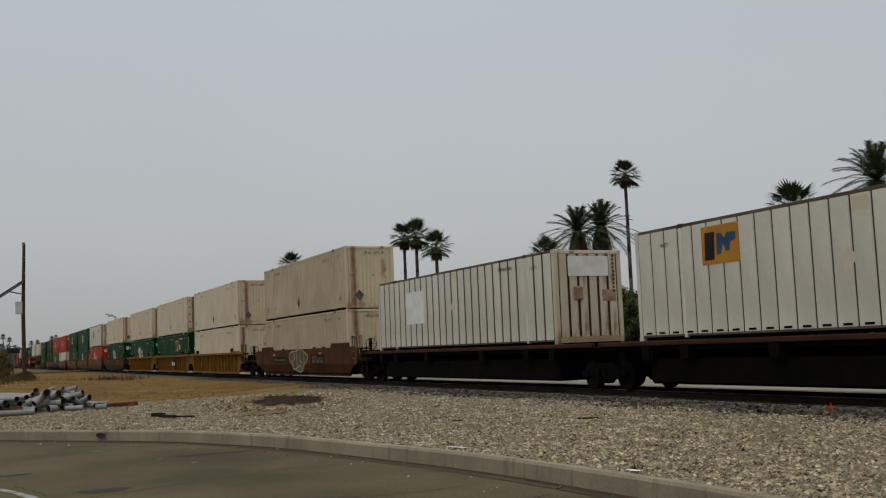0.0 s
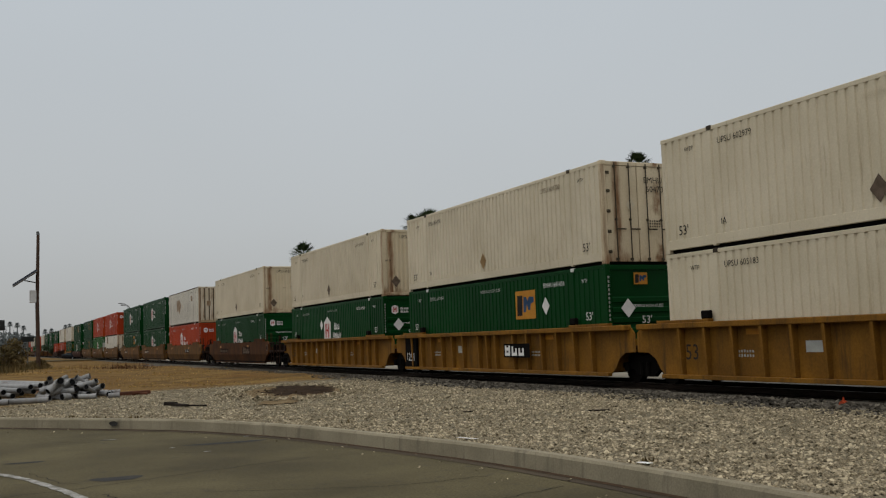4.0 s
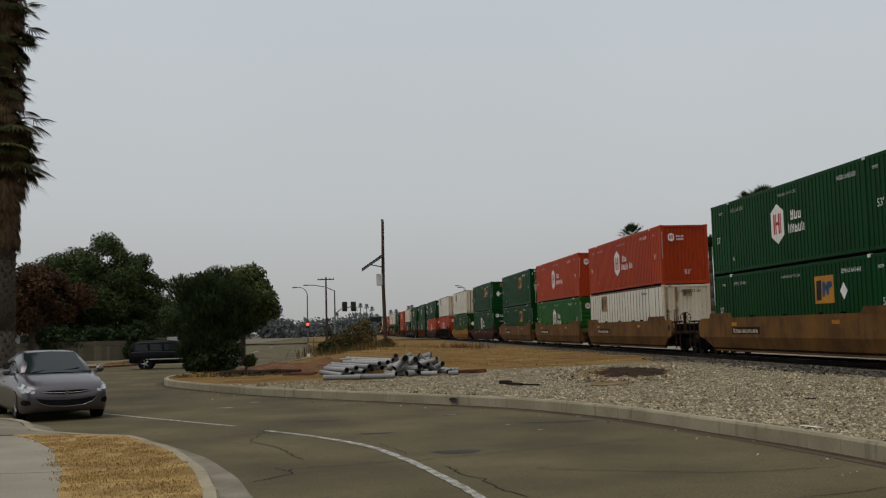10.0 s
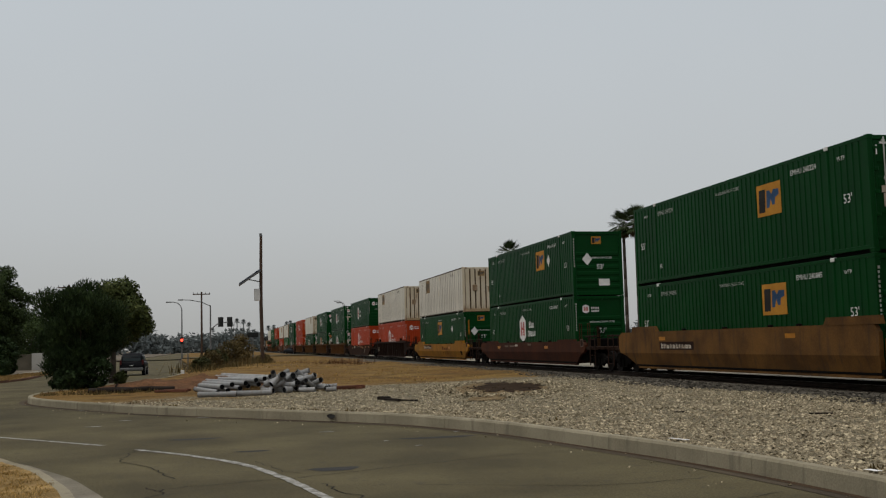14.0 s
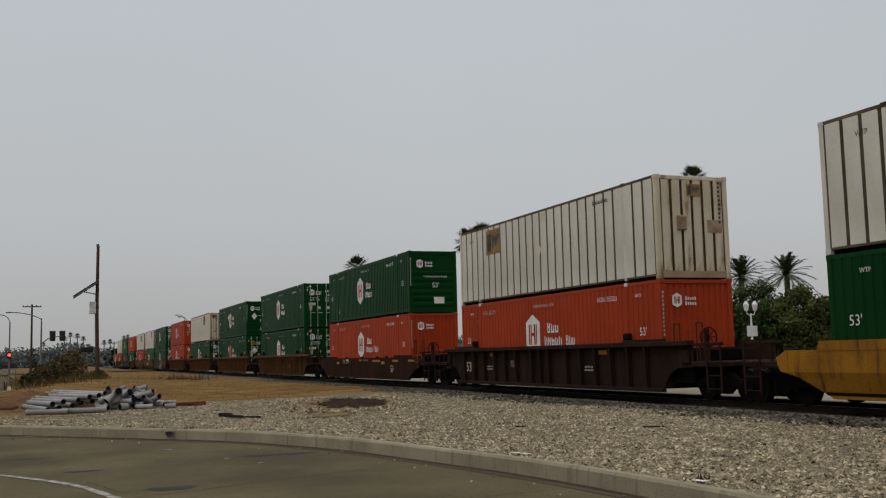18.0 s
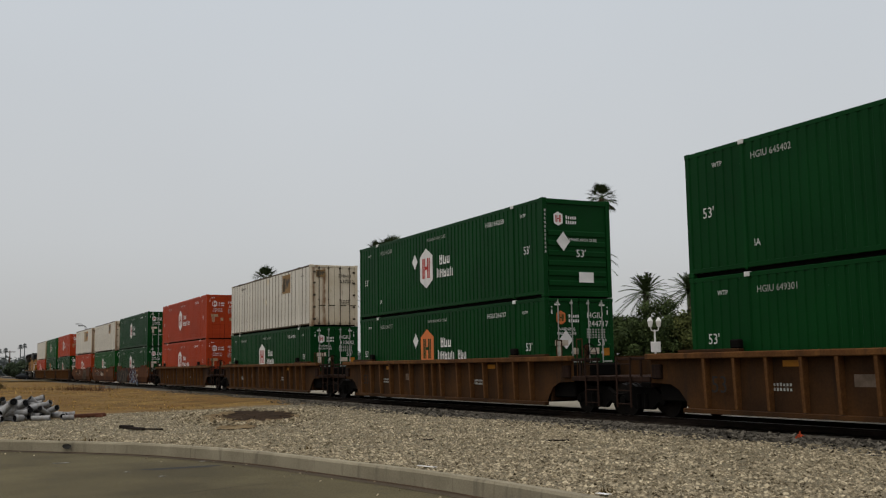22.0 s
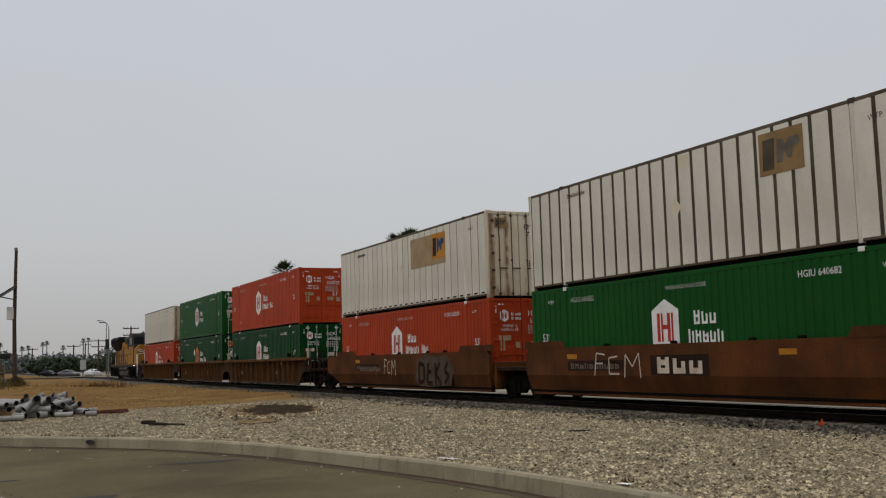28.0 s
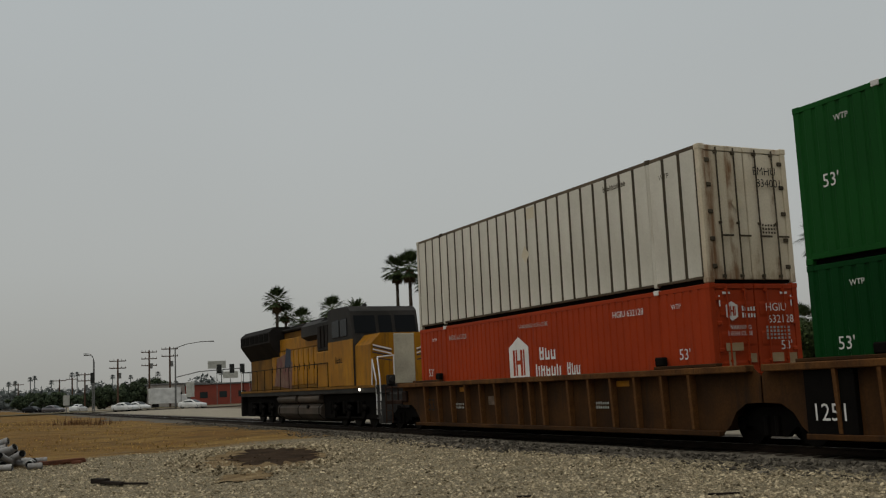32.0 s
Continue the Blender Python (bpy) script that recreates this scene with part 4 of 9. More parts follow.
        if end in ("louvre", "doors") or pale:
            square_emblem(box, on_end(-0.05 if not pale else -0.75 if end == "doors" else 0.05, ey, 2.62), 0.5, 0.36, faded or pale)
    elif logo == "patch":
        part("paint_patch", flat(((-0.95, -0.68), (0.95, -0.68), (0.95, 0.68), (-0.95, 0.68)), M_LETTER), box, on_side(sx, HL - 4.2, 1.75))
        part("paint_patch", flat(((-0.78, -0.33), (0.78, -0.33), (0.78, 0.33), (-0.78, 0.33)), M_LETTER), box, on_end(0.0, ey - 0.002, 2.52))
    elif logo == "tanpatch":
        part("paint_patch", flat(((-1.7, -0.6), (1.7, -0.6), (1.7, 0.6), (-1.7, 0.6)), M_TANPALE), box, on_side(sx, HL - 10.4, 2.15))
        square_emblem(box, on_side(sx - 0.004, HL - 11.45, 2.25), 1.25, 0.98, False)
        square_emblem(box, on_end(-0.75, ey, 2.62), 0.5, 0.36, True)
    elif logo == "ghost":
        part("faded_mark", flat(((-1.3, 0.5), (0.1, 0.62), (1.2, 0.1), (0.9, -0.1), (0.2, -0.75), (-0.3, -0.35), (-1.2, -0.5)), M_GHOSTRUST), box, on_side(sx, HL - 5.8, 1.75))
        part("brown_patch", flat(((-0.42, -0.24), (0.42, -0.24), (0.42, 0.24), (-0.42, 0.24)), M_GHOSTRUST), box, on_side(sx, -4.47, 2.2))
    if not plain:
        if side == "corr":
            part("warning_words", words("WARNING HIGH CUBE", 0.115, M_DIMLETTER if not pale else M_CREAM), box, on_side(sx, HL - 7.9, 2.66))
            part("length_mark", words("53'", 0.26, ink), box, on_side(sx, HL - 0.82, 1.50 if not pale else 0.55))
            part("length_mark", words("53'", 0.26, ink), box, on_side(sx, -HL + 1.0, 1.50 if not pale else 0.55))
            code = ("UPSU " if pale else "EMHU " if logo.startswith("square") else "HGIU ") + number
            part("number_words", words(code, 0.165, M_DIMLETTER if not pale else M_DARKLETTER), box, on_side(sx, HL - 3.0, 2.62))
            part("number_words", words(code, 0.165, M_LETTER if not pale else M_GHOSTDARK), box, on_side(sx, -HL + 3.1, 2.62))
            part("notice_mark", words("WTP", 0.12, ink), box, on_side(sx - 0.003, HL - 1.2, 2.62))
            part("notice_mark", words("WTP", 0.12, ink), box, on_side(sx - 0.003, -HL + 1.2, 2.62))
            part("notice_mark", words("IA", 0.17, ink), box, on_side(sx, HL - 2.45, 0.62))
        else:
            part("number_bars", bars(10, 1.0, 0.15, M_GROOVE), box, on_side(sx, HL - 2.9 if logo == "squarefar" or logo == "tanpatch" else -HL + 3.3, 2.72))
            part("notice_mark", words("WTP", 0.13, M_GROOVE), box, on_side(sx, HL - 1.35 if logo == "square" else -HL + 1.3, 2.55))
            part("notice_frame", flat(((-0.22, -0.16), (0.22, -0.16), (0.22, 0.16), (-0.22, 0.16)), M_CREAM), box, on_side(sx + 0.002, HL - 8.1, 2.75))
            diamond(box, on_side(sx, HL - 7.7, 1.62), 0.26, M_CREAM)
        if end in ("louvre", "corr") and not pale:
            part("length_mark", words("53'", 0.24, M_LETTER), box, on_end(0.12, ey - 0.004, 0.62 if end == "corr" else 1.35))
            part("number_bars", bars(11, 1.4, 0.065, M_DIMLETTER), box, Matrix.Translation((-HW + 0.08, e - 0.016, 2.0)) @ END @ pose(0, 0, 0, 0, 0, -90))
            if end == "louvre":
                part("weight_plate", flat(((-0.28, -0.16), (0.28, -0.16), (0.28, 0.16), (-0.28, 0.16)), M_LETTER), box, on_end(0.30, ey - 0.004, 0.62))
                part("warning_words", words("WARNING HIGH CUBE", 0.09, M_LETTER), box, on_end(0.1, ey - 0.004, 1.78))
        if end == "corr" and pale:
            part("number_words", words("UPSU " + number, 0.15, M_DARKLETTER), box, on_end(0.2, ey, 2.70))
            diamond(box, on_end(-0.62, ey, 0.66), 0.27, M_GHOSTDARK)
            part("length_mark", words("53'", 0.1, M_DARKLETTER), box, on_end(0.15, ey, 1.62))
            part("notice_mark", words("WTP", 0.1, M_DARKLETTER), box, on_end(-1.0, ey, 1.60))
        if end == "doors":
            part("number_words", words(number, 0.19, ink), box, on_end(0.68, ey - 0.03, 2.22))
            part("number_words", words("EMHU" if pale else "HGIU", 0.19, ink), box, on_end(0.56, ey - 0.03, 2.49))
            if not pale:
                part("length_mark", words("53'", 0.22, ink), box, on_end(0.82, ey - 0.004, 1.62))
                part("warning_words", words("WARNING\nHIGH CUBE", 0.10, M_LETTER), box, on_end(-0.52, ey - 0.004, 1.98))
                part("data_bars", bars(7, 0.75, 0.06, M_DIMLETTER, 4), box, on_end(0.62, ey - 0.004, 1.92))
                for px, pz, pw, ph, pm in ((-0.72, 1.62, 0.5, 0.18, M_GHOST), (-0.82, 1.34, 0.19, 0.34, M_GHOST), (-0.2, 1.36, 0.19, 0.20, M_GHOST), (0.52, 1.36, 0.36, 0.20, M_GHOST), (0.96, 1.33, 0.28, 0.24, M_REFLECT)):
                    part("door_sticker", flat(((-pw / 2, -ph / 2), (pw / 2, -ph / 2), (pw / 2, ph / 2), (-pw / 2, ph / 2)), M_TANPALE if colour == "red" else pm), box, on_end(px, ey - 0.006, pz))
                for px, pw, pz, ph in ((-0.85, 0.22, BOX_H - 0.22, 0.05), (0.85, 0.22, BOX_H - 0.22, 0.05), (-1.06, 0.04, BOX_H - 0.4, 0.25), (1.06, 0.04, BOX_H - 0.4, 0.25)):
                    part("reflector_strip", flat(((-pw / 2, -ph / 2), (pw / 2, -ph / 2), (pw / 2, ph / 2), (-pw / 2, ph / 2)), M_LETTER), box, on_end(px, ey - 0.006, pz))
            else:
                part("data_bars", bars(7, 0.6, 0.06, M_GROOVE, 3), box, on_end(0.6, ey - 0.004, 1.2))
                diamond(box, on_end(-0.30, ey - 0.006, 1.75), 0.2, M_CREAM)
    if "e" in placard:
        diamond(box, on_end(-0.55, ey - 0.004, 1.72), 0.30, M_LETTER)
    if "s" in placard:
        diamond(box, on_side(sx, HL - 5.95 if logo.startswith("hex") else HL - 11.95, 1.95), 0.30, M_LETTER)
    if colour in ("cream", "tan"):
        diamond(box, on_side(sx, HL - 7.4, 0.72), 0.30, M_GHOSTDARK if end == "corr" else M_TAN)
    if "y" in placard:
        for x in (-0.95, 1.1):
            part("reflector_strip", flat(((-0.04, -0.5), (0.04, -0.5), (0.04, 0.5), (-0.04, 0.5)), M_REFLECT), box, on_end(x, ey - 0.004, 2.0))
    return box


def corr_roof(mat):
    b = Build()
    n = 40
    p = (BOX_L - 0.2) / n
    for k in range(n):
        y = -HL + 0.1 + k * p
        b.add([(-HW + 0.04, y, BOX_H - 0.03), (HW - 0.04, y, BOX_H - 0.03), (HW - 0.04, y + p * 0.5, BOX_H - 0.012), (-HW + 0.04, y + p * 0.5, BOX_H - 0.012)], [(0, 1, 2, 3)])
        b.add([(-HW + 0.04, y + p * 0.5, BOX_H - 0.012), (HW - 0.04, y + p * 0.5, BOX_H - 0.012), (HW - 0.04, y + p, BOX_H - 0.03), (-HW + 0.04, y + p, BOX_H - 0.03)], [(0, 1, 2, 3)])
    return b.mesh("roof", mat)


def door_mesh(x0, x1, e, mat, pale):
    b = Build().box(x0, x1, e + 0.015, e + 0.07, 0.06, BOX_H - 0.14, 0.012)
    if not pale:
        for k in range(4):
            z = 0.30 + k * 0.66
            b.slab_x([(0.016, 0.0), (-0.012 + 0.016, 0.06), (0.004, 0.30), (0.016, 0.36)], x0 + 0.1, x1 - 0.1)
            for i in range(-8, 0):
                b.v[i] = (b.v[i][0], b.v[i][1] + e, b.v[i][2] + z)
    return b.mesh("door", mat)


# running gear
def truck(parent, y, small=True):
    """A two-axle bogie under the car's end."""
    rz = RAIL_Z
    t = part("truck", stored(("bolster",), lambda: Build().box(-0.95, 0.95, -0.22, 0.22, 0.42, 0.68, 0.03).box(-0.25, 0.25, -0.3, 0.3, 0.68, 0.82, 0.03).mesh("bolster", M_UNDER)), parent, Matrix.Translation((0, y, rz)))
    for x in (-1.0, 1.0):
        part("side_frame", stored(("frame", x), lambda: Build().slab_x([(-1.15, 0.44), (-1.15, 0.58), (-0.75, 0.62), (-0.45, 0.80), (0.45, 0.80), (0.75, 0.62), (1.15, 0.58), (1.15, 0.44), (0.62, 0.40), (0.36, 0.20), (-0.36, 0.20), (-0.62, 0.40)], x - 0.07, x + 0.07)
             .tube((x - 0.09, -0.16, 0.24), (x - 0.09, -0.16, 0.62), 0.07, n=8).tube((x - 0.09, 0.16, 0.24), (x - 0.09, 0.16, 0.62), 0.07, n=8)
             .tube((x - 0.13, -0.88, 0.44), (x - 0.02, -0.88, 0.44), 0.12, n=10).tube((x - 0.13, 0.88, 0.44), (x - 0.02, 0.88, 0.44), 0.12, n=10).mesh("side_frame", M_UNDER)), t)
    for y2 in (-0.88, 0.88):
        axle = part("axle", stored(("axle",), lambda: Build().tube((-1.0, 0, 0), (1.0, 0, 0), 0.08, n=10).mesh("axle", M_UNDER)), t, Matrix.Translation((0, y2, 0.44)))
        for x in (-0.78, 0.78):
            s = 1 if x < 0 else -1
            part("wheel", stored(("wheel", s), lambda: Build().tube((-0.065, 0, 0), (0.065, 0, 0), 0.44, n=24).tube((0.065 * s, 0, 0), (0.10 * s, 0, 0), 0.47, n=24).tube((-0.09 * s, 0, 0), (-0.05 * s, 0, 0), 0.16, n=14).mesh("wheel", M_WHEEL)), axle, Matrix.Translation((x, 0, 0)))
    return t


FOLD_Z, FOLD_IN = 1.10, 0.17


def clip_z(poly, z, keep_above):
    """The share of an outline in (y, z) above or below a level."""
    out = []
    for (y0, z0), (y1, z1) in zip(poly, poly[1:] + poly[:1]):
        in0, in1 = ((z0 >= z, z1 >= z) if keep_above else (z0 <= z, z1 <= z))
        if in0:
            out.append((y0, z0))
        if in0 != in1:
            f = (z - z0) / (z1 - z0)
            out.append((y0 + (y1 - y0) * f, z))
    return out


def folded_side(poly, x_out, x_in, low):
    """A car side: an upright upper plate and a lower plate that leans in under the car."""
    if low:
        return Build().slab_x(poly, x_out, x_in)
    b = Build().slab_x(clip_z(poly, FOLD_Z, True), x_out, x_in)
    lower = Build().slab_x(clip_z(poly, FOLD_Z, False), x_out, x_in)
    inward = 1 if x_out + x_in < 0 else -1
    return b.add([(x + inward * FOLD_IN * (FOLD_Z - z) / (FOLD_Z - 0.5), y, z) for x, y, z in lower.v], lower.f)


def well_car(style, mat, front, rear, label, number="", mark_y=-2.65, car_mark="", mark_at=(0, 1.4)):
    """A well car for one stack. style: ribbed or smooth; front, rear: how far its end reaches past the box (long with a truck of its own, or short where it shares one)."""
    car = thing("well_car", Matrix(), label, "rail car", "well cars of the train")
    dark_car = mat is M_DARKBROWN
    low_side = mat in (M_DARKBROWN, M_OCHRE, M_MAROON)
    top, bot = 1.63 if low_side else 1.95, 0.50 if style == "smooth" else 0.48
    lift = 0.10 if mat in (M_DARKBROWN, M_MAROON) else 0.21
    straight = dark_car or style == "ribbed"
    xo, xi = -1.49, -1.36
    ys, yf = HL + rear, -HL - front
    def end_of(sgn, reach):
        """The side's outline round one end, from its foot up to the top edge."""
        if reach < 2 and style == "smooth":
            p = [(HL - 0.08, bot), (HL + 0.04, 0.62), (HL + 0.16, 0.95), (HL + 0.20, 1.25), (HL + 0.20, 1.72), (HL + 0.02, top)]
        elif reach < 2:
            p = [(HL + 0.12, bot), (HL + 0.42, 0.70), (HL + 0.62, 0.98), (HL + 0.95, 1.16), (HL + reach - 0.06, 1.18), (HL + reach - 0.06, 1.72), (HL + reach - 0.35, top)]
        elif style == "ribbed":
            p = [(HL + 0.06, bot), (HL + 0.22, 0.74), (HL + 0.48, 1.02), (HL + 0.82, 1.17), (HL + 1.62, 1.20), (HL + 1.62, top)]
        else:
            p = [(HL + 0.02, bot), (HL + 0.98, 0.97), (HL + 1.62, 1.12), (HL + 1.72, 1.30), (HL + 1.72, top - 0.17), (HL + 1.4, top)]
        return [(sgn * y, z) for y, z in p]
    def outline():
        return end_of(1, rear) + end_of(-1, front)[::-1]
    key = (style, mat.name, front, rear)
    part("side_sill", stored(("sill", *key), lambda: folded_side(outline(), xo + (0.115 if style == "ribbed" else 0), xi, straight).mesh("side_sill", mat)), car)
    part("side_sill", stored(("sill2", *key), lambda: folded_side(outline(), -xi, -xo, straight).mesh("side_sill", mat)), car)
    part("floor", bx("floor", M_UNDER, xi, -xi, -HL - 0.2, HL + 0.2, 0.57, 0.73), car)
    if style == "ribbed":
        part("top_chord", stored(("chord", *key), lambda: Build().box(xo - 0.09, xi + 0.04, -HL - min(1.62, front - 0.3), HL + min(1.62, rear - 0.3), top - 0.14, top + 0.012, 0.02).mesh("chord", M_RUSTLIT if mat is M_RUSTBROWN else mat)), car)
        part("bottom_chord", bx("chord", mat, xo - 0.03, xi, -HL - 0.2, HL + 0.2, bot - 0.01, bot + 0.10), car)
        for y in (-7.15, -6.15, -5.1, -4.1, -3.1, -2.1, -0.75, -0.05, 0.65, 2.0, 3.0, 4.0, 5.05, 6.1, 7.15):
            part("rib", stored(("wrib", mat.name), lambda: Build().slab_y([(xo + 0.12, bot + 0.1), (xo - 0.02, bot + 0.12), (xo - 0.075, top - 0.13), (xo + 0.12, top - 0.13)], -0.045, 0.045).mesh("rib", M_RUSTLIT if mat is M_RUSTBROWN else mat)), car, Matrix.Translation((0, y, 0)))
        for y in (-HL - 0.3, HL - 1.9):
            part("guide_plate", bx("plate", mat, xo - 0.05, xi, 0, 2.2, top + 0.012, top + 0.085), car, Matrix.Translation((0, y, 0)))
            part("guide_lug", bx("lug", M_UNDER, xo - 0.03, xi, 1.86, 2.18, top + 0.085, top + 0.30, c=0.03), car, Matrix.Translation((0, y - (0 if y < 0 else 1.86), 0)))
    else:
        part("guide_plate", stored(("guide", mat.name), lambda: Build().slab_x([(-HL - 0.3, top - 0.02), (-HL - 0.25, top + lift), (-HL + 2.1, top + lift), (-HL + 2.25, top - 0.02)], xo - 0.01, xi + 0.02).mesh("guide", mat)), car)
        part("guide_plate", stored(("guide2", mat.name), lambda: Build().slab_x([(HL + 0.3, top - 0.02), (HL + 0.2, top + lift), (HL - 1.85, top + lift), (HL - 2.05, top - 0.02)], xo - 0.01, xi + 0.02).mesh("guide", mat)), car)
        part("bottom_chord", bx("chord", mat, xo + (-0.02 if dark_car else FOLD_IN - 0.02), xi + (0 if dark_car else FOLD_IN), -HL - 0.05, HL + 0.05, bot - 0.02, bot + 0.06), car)
        for y in (6.1, 3.45, 0.35, -2.6, -4.2):
            part("guide_lug", bx("lug", M_UNDER, xo + 0.02, xi, -0.11, 0.11, top - 0.01, top + 0.075, c=0.025), car, Matrix.Translation((0, y, 0)))
    for sgn, reach in ((-1, front), (1, rear)):
        a, b = sgn * (HL + 0.3), sgn * (HL + reach - 0.05)
        part("end_deck", stored(("deck", sgn, reach, mat.name), lambda: Build().box(-1.26, 1.26, a, b, 1.22, 1.36, 0.02).box(-0.35, 0.35, a, b, 0.95, 1.22, 0.02).mesh("deck", M_DARKCAR)), car)
        part("bulkhead", stored(("bulk", sgn, mat.name), lambda: Build().box(-1.3, 1.3, sgn * (HL + 0.16), sgn * (HL + 0.32), 0.6, 1.55, 0.02).mesh("bulkhead", mat)), car)
        if reach > 2:
            truck(car, sgn * (HL + 2.38))
            part("draft_beam", stored(("draft", sgn), lambda: Build().box(-1.22, 1.22, sgn * (HL + 0.2), sgn * (HL + 1.45), 0.72, 1.22, 0.04).mesh("draft_beam", M_UNDER)), car)
            part("end_rail", stored(("endrail", sgn, reach), lambda: Build().box(-1.44, -1.36, sgn * (HL + 1.6), sgn * (HL + reach), 1.80, 1.88, 0.015).mesh("end_rail", M_DARKCAR)), car, label="dark end platform rail")
            part("rail_post", stored(("railpost", sgn), lambda: Build().box(-1.42, -1.38, sgn * (HL + 1.98), sgn * (HL + 2.04), 1.36, 1.80, 0.0).mesh("rail_post", M_DARKCAR)), car)
            for x in (-1.40, 1.40):
                part("platform_edge", stored(("pedge", sgn, reach), lambda: Build().box(-0.04, 0.04, sgn * (HL + 1.6), sgn * (HL + reach), 1.22, 1.36, 0.015).mesh("edge", M_DARKCAR)), car, Matrix.Translation((x, 0, 0)))
            part("step_box", stored(("stepbox", sgn, mat.name), lambda: Build().box(-1.47, -1.30, sgn * (HL + 1.12), sgn * (HL + 1.5), 1.30, 1.68, 0.03).mesh("step_box", M_DARKCAR)), car, label="dark square recess with a grab iron")
            for q in (2.36, 2.98):
                part("ladder_stile", stored(("stile", sgn, q), lambda: Build().box(-1.50, -1.46, sgn * (HL + q), sgn * (HL + q + 0.06), 0.52, 1.90, 0.008).mesh("stile", M_DARKCAR)), car)
            part("coupler", stored(("coupler", sgn, reach), lambda: Build().box(-0.1, 0.1, sgn * (HL + reach - 0.5), sgn * (HL + reach + 0.42), 0.66 + 0.25, 0.88 + 0.25, 0.03)
                 .box(-0.17, 0.17, sgn * (HL + reach + 0.22), sgn * (HL + reach + 0.48), 0.85, 1.2, 0.05).mesh("coupler", M_UNDER)), car)
            for k in range(4):
                part("ladder_rung", stored(("rung", sgn, reach), lambda: Build().tube((-1.48, sgn * (HL + 2.36), 0), (-1.48, sgn * (HL + 3.04), 0), 0.016, n=6).mesh("rung", M_DARKCAR)), car, Matrix.Translation((0, 0, 0.62 + 0.36 * k)))
            if sgn < 0:
                part("handbrake_wheel", stored(("brake",), lambda: brake_wheel()), car, Matrix.Translation((-0.55, -HL - 1.25, 2.05)))
                part("brake_post", stored(("brakepost",), lambda: Build().box(-0.62, -0.48, -HL - 1.2, -HL - 1.08, 1.3, 2.3, 0.02).mesh("post", M_RUSTBROWN)), car)
                for y in (-HL - 0.65, -HL - 1.75):
                    part("grab_rail", stored(("grab", y), lambda: Build().path([(-1.32, y, 1.3), (-1.32, y, 2.45), (-1.32, y - 0.28, 2.45), (-1.32, y - 0.28, 1.3)], 0.02).mesh("grab", M_RUSTBROWN)), car)
                part("brake_pipe", stored(("pipe",), lambda: Build().box(-0.9, 0.9, -HL - 0.9, -HL - 0.55, 1.33, 1.75, 0.06).mesh("reservoir", M_UNDER)), car, label="grimy air reservoir")
        elif sgn > 0:
            truck(car, HL + reach)
    for y in (-HL + 3.4, HL - 3.4) if style == "ribbed" else (-HL + 4.0, HL - 2.6):
        part("reflector", flat(((-0.28, -0.07), (0.28, -0.07), (0.28, 0.07), (-0.28, 0.07)), M_REFLECT), car, on_side(xo + 0.108 if style == "ribbed" else xo - 0.004, y, top - 0.28))
    if number:
        part("black_panel", bx("panel", M_UNDER, xo - 0.004, xo + 0.12, -0.62, 0.62, bot + 0.06, top - 0.15), car, Matrix.Translation((0, HL - 0.45, 0)))
    if style == "ribbed":
        part("stencil", words(number or "53", 0.42 if not number else 0.34, M_GHOST if mat is M_DARKCAR else M_LETTER if number else M_DARKLETTER), car, on_side(xo - 0.012, (HL - 1.15) if not number else HL - 0.45, 1.16 if not number else 0.98))
        part("data_plate", flat(((-0.3, -0.13), (0.3, -0.13), (0.3, 0.13), (-0.3, 0.13)), M_DIMLETTER if mat is M_YELLOW else M_GHOSTDARK), car, on_side(xo + 0.11, 2.42, 1.3))
        if mat is M_YELLOW and number:
            part("maker_panel", flat(((-0.95, -0.24), (0.95, -0.24), (0.95, 0.24), (-0.95, 0.24)), M_UNDER), car, on_side(xo - 0.082, -2.45, 1.25))
            part("maker_bars", bars(3, 1.5, 0.36, M_LETTER), car, on_side(xo - 0.086, -2.35, 1.25))
        for y in (HL - 3.0, HL - 11.2):
            part("data_bars", bars(8, 0.8, 0.08, M_DIMLETTER, 2), car, on_side(xo + 0.11, y, 1.15))
    else:
        if mat is M_OCHRE:
            # faded marks that run over the fold
            under = on_side(xo + FOLD_IN * 0.13 / 0.6 - 0.012, 0, 0.97)
            part("maker_bars", bars(3, 2.1, 0.26, M_OLDRED), car, on_side(xo - 0.006, -2.4, 1.30))
            for y, w in ((-1.75, 0.16), (-2.4, 0.16), (-2.95, 0.16), (-3.25, 0.16)):
                part("maker_bars", flat(((-w / 2, -0.13), (w / 2, -0.13), (w / 2, 0.13), (-w / 2, 0.13)), M_OLDRED), car, Matrix.Translation((0, y, 0)) @ under @ pose(0, 0, 0, 16))
            part("number_words", words("53", 0.26, M_OLDRED), car, Matrix.Translation((0, -6.75, 0)) @ under @ pose(0, 0, 0, 16))
            part("black_panel", flat(((-0.24, -0.14), (0.24, -0.14), (0.24, 0.14), (-0.24, 0.14)), M_UNDER), car, Matrix.Translation((0, -7.5, 0)) @ under @ pose(0, 0, 0, 16))
        elif mat is M_BROWN or mark_y > 0:
            part("maker_panel", flat(((-1.2, -0.27), (1.2, -0.27), (1.2, 0.27), (-1.2, 0.27)), M_DARKCAR), car, on_side(xo - 0.004, mark_y, 1.385))
            part("maker_bars", bars(3, 2.0, 0.44, M_GHOSTDARK if mat is M_BROWN else M_GHOST), car, on_side(xo - 0.008, mark_y - 0.1, 1.385))
        if car_mark:
            part("number_board", flat(((-1.02, -0.15), (1.02, -0.15), (1.02, 0.15), (-1.02, 0.15)), M_DARKCAR), car, on_side(xo - 0.004, *mark_at))
